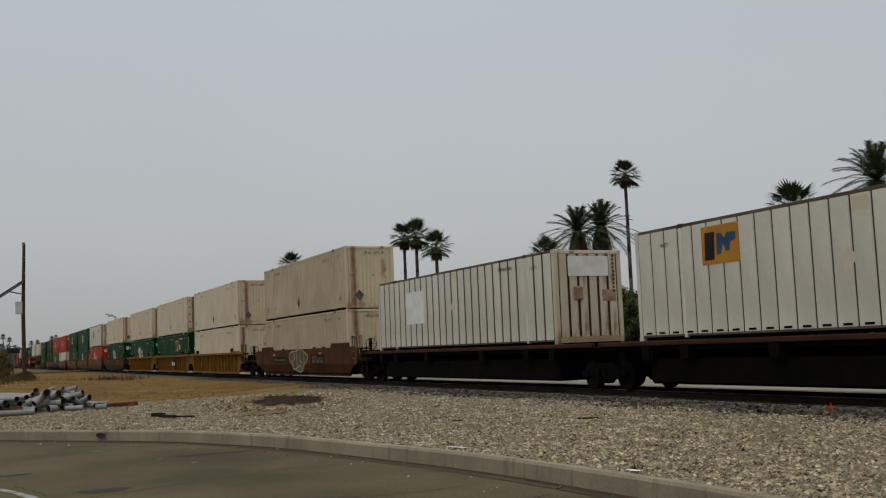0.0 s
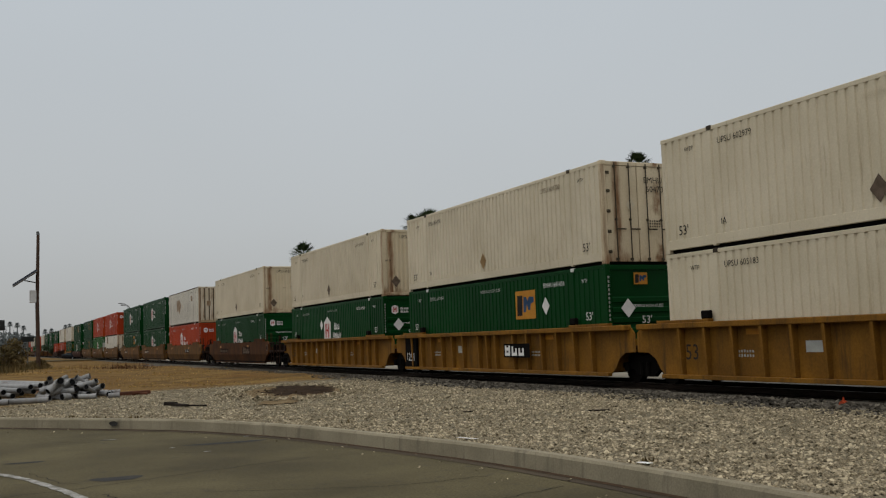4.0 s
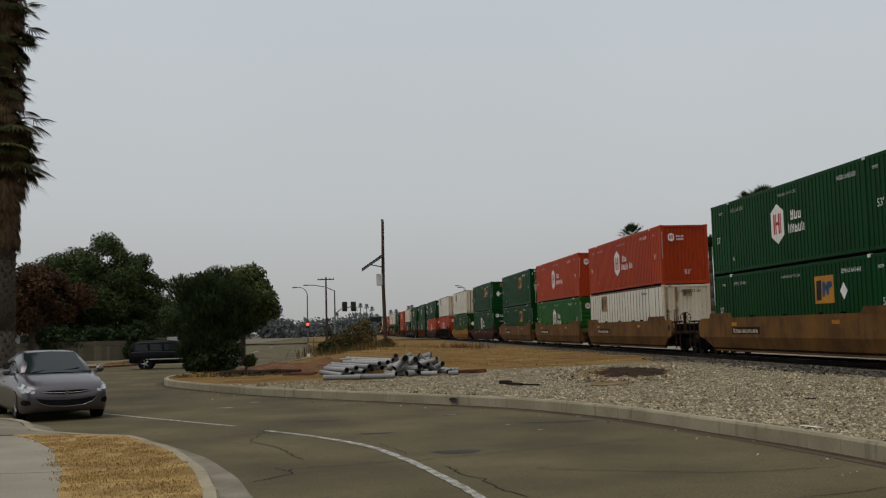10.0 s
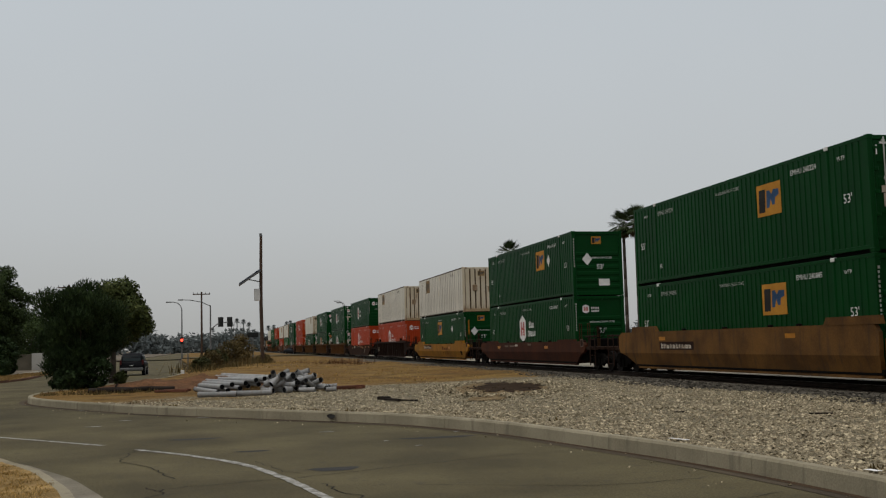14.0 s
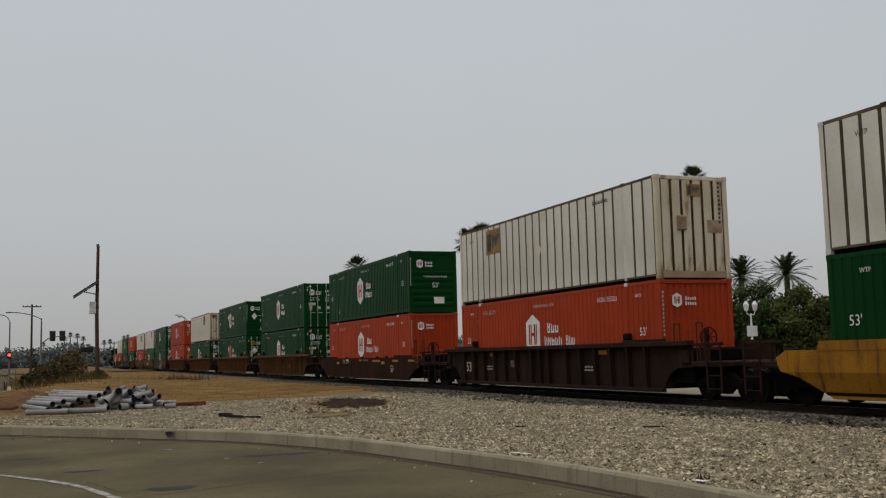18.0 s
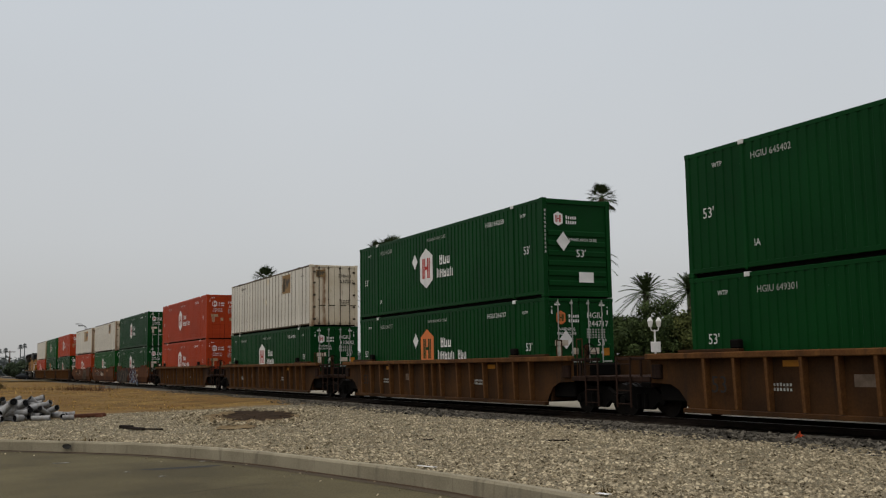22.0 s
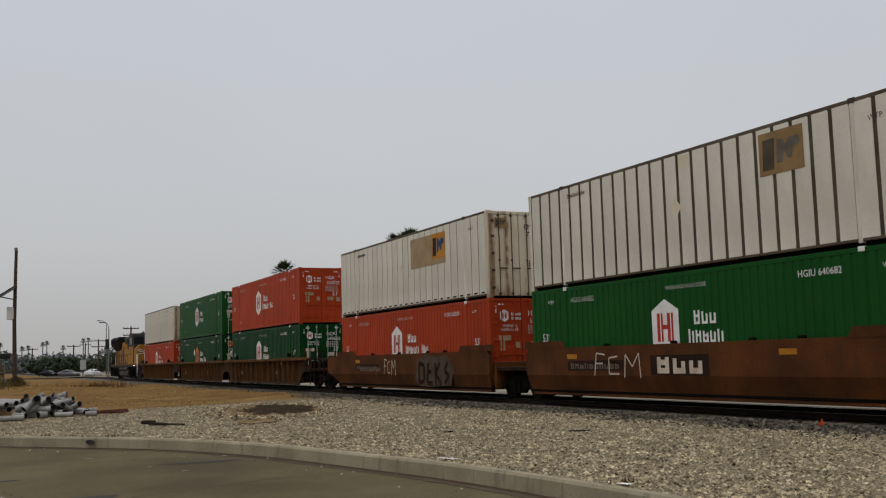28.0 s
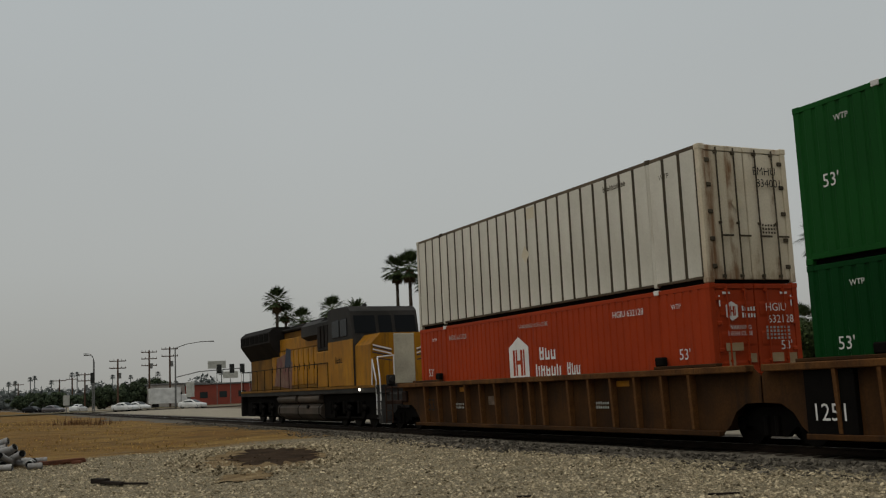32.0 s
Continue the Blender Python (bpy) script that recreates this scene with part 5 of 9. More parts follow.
            part("number_words", words(car_mark, 0.23, M_DIMLETTER if not dark_car else M_GHOST), car, on_side(xo - 0.008, *mark_at))
        if mat is M_MAROON:
            for y, z, w, m in ((3.6, 1.42, 0.7, M_GHOSTDARK), (2.5, 1.42, 0.9, M_GHOSTDARK), (1.6, 1.46, 0.55, M_GHOST), (-0.9, 1.50, 0.6, M_GHOSTDARK)):
                part("stencil_mark", flat(((-w / 2, -0.05), (w / 2, -0.05), (w / 2, 0.05), (-w / 2, 0.05)), m), car, on_side(xo - 0.006, y, z))
        elif not dark_car and car_mark == "":
            part("number_board", flat(((-1.45, -0.15), (1.45, -0.15), (1.45, 0.15), (-1.45, 0.15)), M_DARKCAR), car, on_side(xo - 0.004, 4.0, 1.39))
            part("number_bars", bars(10, 2.6, 0.20, M_GHOST if mat in (M_ORANGEBROWN, M_OCHRE) else M_GHOSTDARK), car, on_side(xo - 0.008, 4.0, 1.39))
        if dark_car:
            part("number_words", words("53", 0.36, M_GHOST), car, on_side(xo - 0.008, -5.35, 1.02))
            for y, z, w, m in ((3.1, 1.52, 0.5, M_GHOST), (0.4, 1.50, 0.5, M_REFLECT), (-0.6, 1.50, 1.0, M_GHOSTDARK), (-2.6, 1.46, 1.3, M_REFLECT), (-5.9, 1.46, 0.9, M_REFLECT), (-8.4, 1.46, 0.9, M_REFLECT)):
                part("stencil_mark", flat(((-w / 2, -0.05), (w / 2, -0.05), (w / 2, 0.05), (-w / 2, 0.05)), m), car, on_side(xo - 0.006, y, z))
        if front > 2:
            part("data_plate", bx("plate", M_GHOSTDARK, xo - 0.012, xo, -0.18, 0.18, 1.36, 1.72), car, Matrix.Translation((0, -HL - 1.36, 0)))
            part("data_sheet", bx("sheet", M_DARKCAR, xo - 0.016, xo, -0.14, 0.14, 1.40, 1.68), car, Matrix.Translation((0, -HL - 1.36, 0)))
    return car


def brake_wheel():
    b = Build()
    for k in range(16):
        a0, a1 = 2 * math.pi * k / 16, 2 * math.pi * (k + 1) / 16
        b.tube((0.28 * math.cos(a0), 0, 0.28 * math.sin(a0)), (0.28 * math.cos(a1), 0, 0.28 * math.sin(a1)), 0.018, n=6)
    for k in range(4):
        a = math.pi * k / 4
        b.tube((-0.28 * math.cos(a), 0, -0.28 * math.sin(a)), (0.28 * math.cos(a), 0, 0.28 * math.sin(a)), 0.012, n=6)
    return b.mesh("brake_wheel", M_UNDER)


def flat_car(front, rear, front_truck):
    """A skeleton car that carries one box on its spine."""
    car = thing("spine_car", Matrix(), "grimy dark skeleton flat car carrying one white box", "rail car", "flat cars of the train")
    a, b = -HL - front, HL + rear
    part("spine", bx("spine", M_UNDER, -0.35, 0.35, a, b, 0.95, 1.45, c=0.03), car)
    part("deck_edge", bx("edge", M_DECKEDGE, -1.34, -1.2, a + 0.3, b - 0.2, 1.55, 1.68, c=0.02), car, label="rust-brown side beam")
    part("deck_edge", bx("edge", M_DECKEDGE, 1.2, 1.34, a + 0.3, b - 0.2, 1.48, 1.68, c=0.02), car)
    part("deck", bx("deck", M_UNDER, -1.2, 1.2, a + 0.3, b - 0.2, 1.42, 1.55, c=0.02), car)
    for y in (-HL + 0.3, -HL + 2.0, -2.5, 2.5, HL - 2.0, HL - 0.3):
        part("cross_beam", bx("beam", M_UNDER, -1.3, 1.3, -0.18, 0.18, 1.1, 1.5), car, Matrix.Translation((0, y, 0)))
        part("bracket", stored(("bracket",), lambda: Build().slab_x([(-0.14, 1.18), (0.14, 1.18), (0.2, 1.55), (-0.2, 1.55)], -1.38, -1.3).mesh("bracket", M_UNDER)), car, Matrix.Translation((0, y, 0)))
    # near-black block filling the open space below the deck
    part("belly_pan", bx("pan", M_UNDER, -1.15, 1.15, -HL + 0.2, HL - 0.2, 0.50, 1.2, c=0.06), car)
    truck(car, HL + rear)
    if front_truck:
        truck(car, -HL - front)
    return car


# leading to trailing: where each stack's middle stands at the start, then upper box, lower box, car
def hex_box(colour, end, **kw):
    text = {"green": "dark green", "mid": "clear green", "red": "orange-red", "lime": "mid-green"}[colour]
    et = {"louvre": "ribbed closed end", "corr": "corrugated closed end", "doors": "barred double doors"}[end]
    return dict(colour=colour, side="corr", end=end, logo="hex", label=f"{text} corrugated steel freight container with {et}", **kw)


def square_box(end, **kw):
    return dict(colour="green", side="corr", end=end, logo="square", label="dark green corrugated container with orange square emblem", **kw)


def tall_white(end, logo="square", **kw):
    et = {"ribs": "rust-stained panelled end", "doors": "rust-stained double doors", "corr": "white corrugated end"}[end]
    return dict(colour="white", side="rib", end=end, logo=logo, label=f"off-white panelled freight container with {et}", **kw)


def cream(end="corr", colour="cream", **kw):
    return dict(colour=colour, side="corr", end=end, logo="none", label=f"{colour} corrugated container with rust-streaked end", **kw)


YEL = ("ribbed", M_YELLOW, "yellow-ochre ribbed well car with dirty sides")
SMB = ("smooth", M_BROWN, "dull brown smooth-sided well car")
SMO = ("smooth", M_ORANGEBROWN, "orange-brown smooth-sided well car")
SMR = ("smooth", M_RUSTCAR, "rusty smooth-sided well car with spray paint")
RBR = ("ribbed", M_RUSTBROWN, "weathered brown ribbed well car")
LONG, SHORT = 3.02, 1.53
TRAIN = [
    (55.93, cream(colour="tan", number="603210"), cream(colour="tan", number="603219"), SMB, LONG, LONG, "sus"),
    (78.56, cream(number="602979"), cream(number="605183", ), YEL, LONG, SHORT, ""),
    (97.22, cream("doors", number="604700"), square_box("louvre", number="641404", placard="es"), YEL, SHORT, SHORT, "1251"),
    (116.09, cream(number="604867"), hex_box("green", "louvre", number="645693", placard="es"), YEL, SHORT, LONG, ""),
    (138.52, cream(number="603355"), hex_box("green", "louvre", number="643110"), SMB, LONG, LONG, ""),
    (161.31, tall_white("ribs", "ghost", number="221507"), hex_box("red", "corr", number="250007"), SMO, LONG, SHORT, ""),
    (179.83, hex_box("green", "louvre", number="640122"), hex_box("green", "louvre", number="640913"), SMO, SHORT, SHORT, ""),
    (198.61, hex_box("green", "louvre", number="645530"), square_box("louvre", number="641441", placard="es"), SMO, SHORT, LONG, ""),
    (221.72, hex_box("red", "corr", number="632878"), tall_white("corr", faded=True, number="233104"), SMO, LONG, SHORT, ""),
    (240.50, hex_box("red", "corr", number="631838"), hex_box("lime", "louvre", number="643388"), SMO, SHORT, SHORT, "faded"),
    (259.10, square_box("doors", number="240224"), square_box("louvre", number="240845", placard="e"), SMO, SHORT, LONG, ""),
    (282.34, square_box("louvre", number="640767", placard="es"), hex_box("green", "louvre", number="649867"), ("smooth", M_MAROON, "dull maroon low-sided well car"), LONG, LONG, ""),
    (304.98, tall_white("ribs", faded=True, number="637122"), dict(square_box("louvre", number="226709", placard="esy"), logo="squaremid"), ("smooth", M_OCHRE, "yellow-ochre smooth-sided well car with stained sides"), LONG, LONG, ""),
    (327.61, tall_white("ribs", faded=True, number="637144"), hex_box("red", "corr", number="253221"), ("ribbed", M_DARKCAR, "dusty black ribbed well car"), LONG, LONG, ""),
    (350.11, hex_box("green", "louvre", number="639975"), hex_box("red", "corr", number="631878"), ("smooth", M_DARKBROWN, "dark brown smooth-sided well car"), LONG, LONG, ""),
    (372.68, hex_box("green", "doors", number="645402"), hex_box("green", "doors", number="649301"), RBR, LONG, LONG, ""),
    (395.22, hex_box("green", "louvre", number="642358", placard="es"), dict(hex_box("green", "doors", number="244717", placard="es"), logo="hexorange"), RBR, LONG, LONG, ""),
    (417.70, tall_white("doors", "squarefar", faded=True, number="637012"), hex_box("green", "doors", number="633642"), RBR, LONG, LONG, ""),
    (440.23, hex_box("red", "doors", number="637885"), hex_box("red", "doors", number="634298"), RBR, LONG, LONG, ""),
    (462.80, hex_box("green", "doors", number="649745"), hex_box("green", "doors", number="634295"), SMR, LONG, SHORT, "graffiti"),
    (481.45, tall_white("doors", "squarefar", faded=True, number="636516"), hex_box("mid", "doors", number="640682"), SMR, SHORT, SHORT, "plain"),
    (500.08, tall_white("doors", "tanpatch", number="729508", thin=True), hex_box("red", "doors", number="632838"), SMR, SHORT, LONG, "scrawl"),
    (522.70, hex_box("red", "doors", number="634022"), hex_box("green", "doors", number="649650"), RBR, LONG, SHORT, ""),
    (541.37, hex_box("mid", "doors", number="639370"), dict(hex_box("green", "doors", number="263244", placard="es"), logo="hexorange"), RBR, SHORT, SHORT, "1251"),
    (559.89, tall_white("doors", "none", number="834001"), hex_box("red", "doors", number="632128"), RBR, SHORT, LONG, ""),
]


def spray(car, style):
    """Sprayed shapes on a car's side, drawn as plain fields."""
    dark = stored("spray_dark", lambda: surf("spray_black", (0.016, 0.014, 0.013), (0.028, 0.024, 0.021), 2, 30, 0.7, bump=0))
    grey = stored("spray_grey", lambda: surf("spray_grey", (0.085, 0.066, 0.045), (0.055, 0.037, 0.023), 2, 30, 0.7, bump=0))
    plum = stored("spray_plum", lambda: surf("spray_plum", (0.040, 0.006, 0.014), None, 2, 30, 0.7, bump=0))
    sky = stored("spray_blue", lambda: surf("spray_blue", (0.10, 0.24, 0.36), None, 2, 30, 0.7, bump=0))
    pale = M_LETTER
    def stroke(pts, w, mat, lift=0.0):
        b = Build()
        for (a, c), (d, e) in zip(pts, pts[1:]):
            n = Vector((-(e - c), d - a)).normalized() * w / 2
            b.add([(a - n.x, c - n.y, 0), (d - n.x, e - n.y, 0), (d + n.x, e + n.y, 0), (a + n.x, c + n.y, 0)], [(0, 1, 2, 3)])
        part("spray_paint", b.mesh("stroke", mat), car, on_side(-1.497 - lift, 0, 1.15))
    if style == "graffiti":
        # a row of fat dark shapes with pale edges over faded grey, then burgundy shapes edged in white and blue
        part("spray_paint", flat(((-7.9, -0.55), (-7.75, 0.35), (-6.9, 0.5), (-5.6, 0.42), (-4.6, 0.6), (-3.4, 0.5), (-2.2, 0.55), (-0.7, 0.35), (-1.6, -0.1), (-2.4, -0.55)), grey), car, on_side(-1.495, 0, 1.15))
        fat = [[(-7.55, -0.6), (-7.45, 0.5), (-6.95, 0.55), (-6.85, 0.1), (-7.35, 0.0), (-6.7, -0.6)], [(-6.5, -0.55), (-6.1, 0.5), (-5.75, -0.6)], [(-5.0, 0.55), (-5.45, 0.45), (-5.5, 0.05), (-4.95, -0.1), (-5.0, -0.5), (-5.5, -0.55)],
               [(-4.6, 0.62), (-4.55, -0.55)], [(-3.75, 0.4), (-4.4, 0.05), (-3.7, -0.6)], [(-3.5, 0.6), (-3.1, -0.1), (-3.1, -0.6)], [(-2.75, 0.75), (-3.1, -0.1)], [(-2.3, 0.6), (-1.3, 0.55)], [(-1.85, 0.5), (-2.1, -0.45), (-1.55, -0.55)], [(-1.3, 0.2), (-0.75, 0.45)]]
        for pts in fat:
            stroke(pts, 0.40, M_GHOSTDARK, 0.002)
        for pts in fat:
            stroke(pts, 0.33, dark, 0.004)
        wine = [[(0.05, -0.55), (0.0, 0.6), (0.55, 0.65), (0.6, 0.2), (0.1, 0.1), (0.75, -0.5)], [(1.35, -0.05), (0.9, -0.1), (0.95, 0.6), (1.35, 0.5), (0.95, 0.25)], [(2.15, 0.55), (1.7, 0.6), (1.75, -0.35), (2.2, -0.3)], [(1.75, 0.15), (2.1, 0.15)],
                [(2.55, 0.7), (2.5, -0.4)], [(3.05, 0.65), (2.6, 0.2), (3.3, -0.3), (4.1, -0.6)]]
        part("spray_paint", flat(((0.15, -0.62), (3.0, -0.66), (2.7, -0.15), (1.6, 0.1), (0.3, -0.1)), plum), car, on_side(-1.4945, 0, 1.15))
        for pts in wine:
            stroke([(a + 0.10, c - 0.10) for a, c in pts], 0.40, sky, 0.002)
        for pts in wine:
            stroke(pts, 0.42, pale, 0.0035)
        for pts in wine:
            stroke(pts, 0.35, plum, 0.005)
        part("number_bars", bars(4, 1.0, 0.26, M_GHOST), car, on_side(-1.498, -3.95, 1.26))
    elif style == "sus":
        # a pale scrawled bubble, rounded, over the whole height of the side
        bubble = [(1.0 + 1.05 * math.cos(q) * (1 + 0.22 * math.sin(3 * q)) - 1.1, 0.05 + 0.62 * math.sin(q) * (1 + 0.12 * math.cos(5 * q))) for q in np.linspace(0, 2 * math.pi, 40)[:-1]]
        part("spray_paint", flat(tuple((x * 1.55, z) for x, z in bubble), stored("spray_tan", lambda: surf("spray_tan", (0.125, 0.098, 0.055), (0.085, 0.060, 0.032), 2, 30, 0.7, bump=0))), car, on_side(-1.495, 0, 1.28))
        ring = [(x * 1.55, z + 0.13) for x, z in bubble + bubble[:1]]
        stroke(ring, 0.05, M_GHOST, 0.003)
        for pts in (((-1.2, 0.75), (-0.8, 0.3), (-1.3, 0.1), (-1.0, -0.2)), ((-0.4, 0.75), (-0.5, 0.0), (0.0, -0.3)), ((0.3, 0.8), (0.1, 0.2), (0.6, 0.0)), ((0.9, 0.7), (1.0, -0.3)), ((-0.9, -0.35), (0.2, -0.1), (0.9, -0.45))):
            stroke(pts, 0.045, M_GHOST, 0.003)
    elif style == "faded":
        part("name_bars", bars(3, 1.9, 0.58, stored("old_red", lambda: surf("old_red_paint", (0.085, 0.022, 0.008), (0.11, 0.04, 0.012), 3, 30, 0.8, bump=0))), car, on_side(-1.497, -1.2, 1.33))
    elif style in ("plain", "scrawl"):
        x = -1.9 if style == "scrawl" else -4.0
        for pts in (((0.0, -0.25), (0.1, 0.4), (0.45, 0.35)), ((0.05, 0.1), (0.35, 0.1)), ((0.95, 0.3), (0.6, 0.25), (0.6, -0.2), (1.0, -0.2)), ((1.25, 0.35), (1.2, -0.3)), ((1.25, 0.35), (1.5, 0.0), (1.75, 0.38), (1.8, -0.3))):
            stroke([(x + q * (0.72 if style == "scrawl" else 1.25), z + 0.2) for q, z in pts], 0.045, M_GHOST, 0.002)
        if style == "scrawl":
            part("number_bars", bars(9, 2.6, 0.22, M_GHOSTDARK), car, on_side(-1.497, 3.6, 1.33))
            part("spray_paint", flat(((1.5, -0.35), (1.7, 0.5), (2.6, 0.66), (3.6, 0.55), (4.6, 0.6), (5.1, 0.1), (4.9, -0.55), (3.0, -0.62), (1.9, -0.6)), grey), car, on_side(-1.495, 0, 1.23))
            for pts in (((1.9, -0.4), (1.9, 0.4), (2.4, 0.3), (2.4, -0.3), (1.9, -0.4)), ((2.8, 0.4), (2.7, -0.4), (3.2, -0.4)), ((2.8, 0.05), (3.1, 0.05)), ((3.5, -0.45), (3.5, 0.4)), ((3.9, 0.4), (3.5, 0.0), (4.0, -0.45)), ((4.6, 0.4), (4.3, 0.1), (4.7, -0.1), (4.3, -0.4))):
                stroke(pts, 0.17, M_DARKBROWN, 0.003)


# the numbers that can be read on two cars, and where they stand
CAR_MARKS = {161.31: ("DTTX 765366", (-2.75, 1.40)), 350.11: ("FEC 72541", (3.39, 1.42))}
for u, upper, lower, (style, mat, label), fr, re, extra in TRAIN:
    car = well_car(style, mat, fr, re, label, extra if extra.isdigit() else "", 0.1 if extra == "plain" else -3.3, *CAR_MARKS.get(u, ("", (0, 1.4))))
    if extra and not extra.isdigit():
        spray(car, extra)
    moves_with_train(car, TRACK_X, u, 0.0)
    moves_with_train(container(**lower), TRACK_X, u, LOW_Z)
    top_box = container(**upper)
    moves_with_train(top_box, TRACK_X, u, TOP_Z)
    top_box.scale = (1.0, 1.0, 1.038)

# the two single boxes at the head, on skeleton cars
moves_with_train(flat_car(2.32, 2.32, False), TRACK_X, 35.96, 0.0)
moves_with_train(container(**tall_white("ribs", "patch", number="232282")), TRACK_X, 35.96, FLAT_Z)
moves_with_train(flat_car(2.32, 2.32, True), TRACK_X, 15.88, 0.0)
moves_with_train(container(**tall_white("ribs", "square", number="231144", thin=True)), TRACK_X, 15.88, FLAT_Z)

# ---- locomotive at the rear ----
M_LYELLOW = surf("yellow_locomotive_paint", (0.37, 0.168, 0.012), (0.25, 0.108, 0.009), 0.6, 20, 0.5, bump=0.03, spread=0.03, streak=(0.085, 0.05, 0.018), streak_amount=0.75, grain=0.10)
M_LGREY = surf("grey_locomotive_paint", (0.038, 0.036, 0.034), (0.024, 0.023, 0.021), 0.6, 20, 0.55, bump=0.03, spread=0.03, streak=(0.05, 0.045, 0.04), streak_amount=0.5)
M_LDARK = surf("sooty_black_roof", (0.020, 0.017, 0.015), (0.012, 0.011, 0.010), 1, 20, 0.7, bump=0.05)
M_TANK = surf("grey_fuel_tank", (0.085, 0.066, 0.050), (0.05, 0.04, 0.031), 1, 20, 0.6, bump=0.05)
M_BEIGE = surf("beige_door_paint", (0.46, 0.42, 0.32), None, 1, 20, 0.6, bump=0.03)
M_NAVY = surf("navy_emblem", (0.030, 0.032, 0.055), None, 2, 30, 0.6, bump=0)
M_WINDOW = glassy("dark_window_glass", (0.005, 0.006, 0.007), 0.2)
M_WINDOW.node_tree.nodes["Principled BSDF"].inputs["Specular IOR Level"].default_value = 0.08
M_HEADLAMP = glow("lit_lamp", (1.0, 0.95, 0.85), 6.0)


M_LDIRTY = surf("grimy_yellow_paint", (0.20, 0.095, 0.014), (0.10, 0.050, 0.012), 0.8, 20, 0.7, bump=0.05)


def locomotive():
    lo = thing("locomotive", Matrix(), "yellow and grey six-axle diesel locomotive, sooty black roof", "locomotive")
    k = 1.09
    def z(v):
        return RAIL_Z + v * k
    def p(name, b, mat, parent=lo, label=""):
        return part(name, b.mesh(name, mat), parent, label=label)
    p("frame", Build().box(-1.5, 1.5, -10.4, 10.4, z(1.28), z(1.56), 0.03), M_LGREY)
    p("walkway_edge", Build().box(-1.53, -1.49, -10.2, 10.2, z(1.47), z(1.57), 0.01), M_LDIRTY)
    hood = p("long_hood", Build().box(-0.95, 0.95, -3.0, 10.1, z(1.56), z(3.95), 0.06).box(-0.7, 0.7, -3.0, 10.1, z(3.95), z(4.28), 0.06), M_LDIRTY)
    # added near-black block that keeps the space below the frame dark
    p("underframe", Build().box(-1.25, 1.25, -9.9, 9.9, z(0.3), z(1.28), 0.05), M_UNDER)
    part("hood_panel", bx("hood_panel", M_LYELLOW, -0.975, -0.94, -2.9, 4.2, z(3.40), z(3.92), c=0.02), hood)
    for i in range(11):
        y = -2.4 + i * 0.78
        part("hood_door", bx("hood_door", M_LYELLOW, -0.985, -0.94, -0.34, 0.34, z(1.75), z(3.35), c=0.02), hood, Matrix.Translation((0, y, 0)))
        part("door_latch", bx("latch", M_LDARK, -1.0, -0.98, 0.22, 0.27, z(2.4), z(2.7), c=0.005), hood, Matrix.Translation((0, y, 0)))
    rad = p("radiator", Build().slab_y([(-0.95, z(3.1)), (-1.52, z(3.85)), (-1.52, z(4.35)), (-1.25, z(4.58)), (1.25, z(4.58)), (1.52, z(4.35)), (1.52, z(3.85)), (0.95, z(3.1))], 4.3, 10.2), M_LDARK, label="flared black radiator housing")
    for i in range(6):
        part("radiator_grille", bx("grille", M_UNDER, -1.535, -1.5, -0.4, 0.4, z(3.92), z(4.3), c=0.02), rad, Matrix.Translation((0, 4.9 + i * 0.95, 0)))
    p("hood_roof", Build().box(-0.85, 0.85, -3.0, 4.3, z(4.26), z(4.42), 0.06).box(-0.5, 0.5, -1.5, 0.5, z(4.42), z(4.62), 0.06).box(-0.6, 0.6, 1.2, 3.6, z(4.42), z(4.55), 0.05), M_LDARK)
    p("dynamic_brake", Build().slab_y([(-0.95, z(3.62)), (-1.3, z(3.80)), (-1.3, z(4.25)), (-1.0, z(4.45)), (1.0, z(4.45)), (1.3, z(4.25)), (1.3, z(3.80)), (0.95, z(3.62))], -3.0, -0.4), M_LGREY)
    p("equipment_cabinet", Build().box(-1.45, 1.45, -4.9, -3.0, z(1.56), z(3.05), 0.05), M_LYELLOW)
    p("equipment_cabinet", Build().box(-1.40, 1.40, -4.9, -3.0, z(3.05), z(4.3), 0.06), M_LGREY)
    for y in (-4.5, -4.0, -3.5):
        part("cabinet_grille", bx("grille", M_LDARK, -1.47, -1.43, -0.18, 0.18, z(3.2), z(4.1), c=0.02), lo, Matrix.Translation((0, y, 0)))
    cab = p("cab", Build().slab_x([(-8.0, z(1.56)), (-8.0, z(3.2)), (-7.72, z(4.42)), (-7.4, z(4.62)), (-5.2, z(4.66)), (-4.92, z(4.5)), (-4.92, z(1.56))], -1.52, 1.52), M_LGREY, label="grey cab with yellow lower sides")
    part("cab_side", bx("cab_side", M_LYELLOW, -1.545, -1.5, -7.98, -4.94, z(1.58), z(3.34), c=0.01), cab)
    for y0, y1 in ((-7.35, -6.55), (-6.4, -5.5)):
        part("cab_window", bx("cab_window", M_WINDOW, -1.55, -1.5, y0, y1, z(3.48), z(4.16), c=0.03), cab)
    for x0, x1 in ((-1.4, -0.45), (-0.3, 0.3), (0.45, 1.4)):
        part("windscreen", Build().add([(x0, -7.95, z(3.56)), (x1, -7.95, z(3.56)), (x1, -7.79, z(4.24)), (x0, -7.79, z(4.24))], [(0, 1, 2, 3)]).mesh("windscreen", M_WINDOW), cab)
    nose = p("nose", Build().slab_y([(-1.45, z(1.56)), (-1.45, z(3.05)), (-1.0, z(3.46)), (1.0, z(3.46)), (1.45, z(3.05)), (1.45, z(1.56))], -9.75, -7.95), M_LYELLOW)
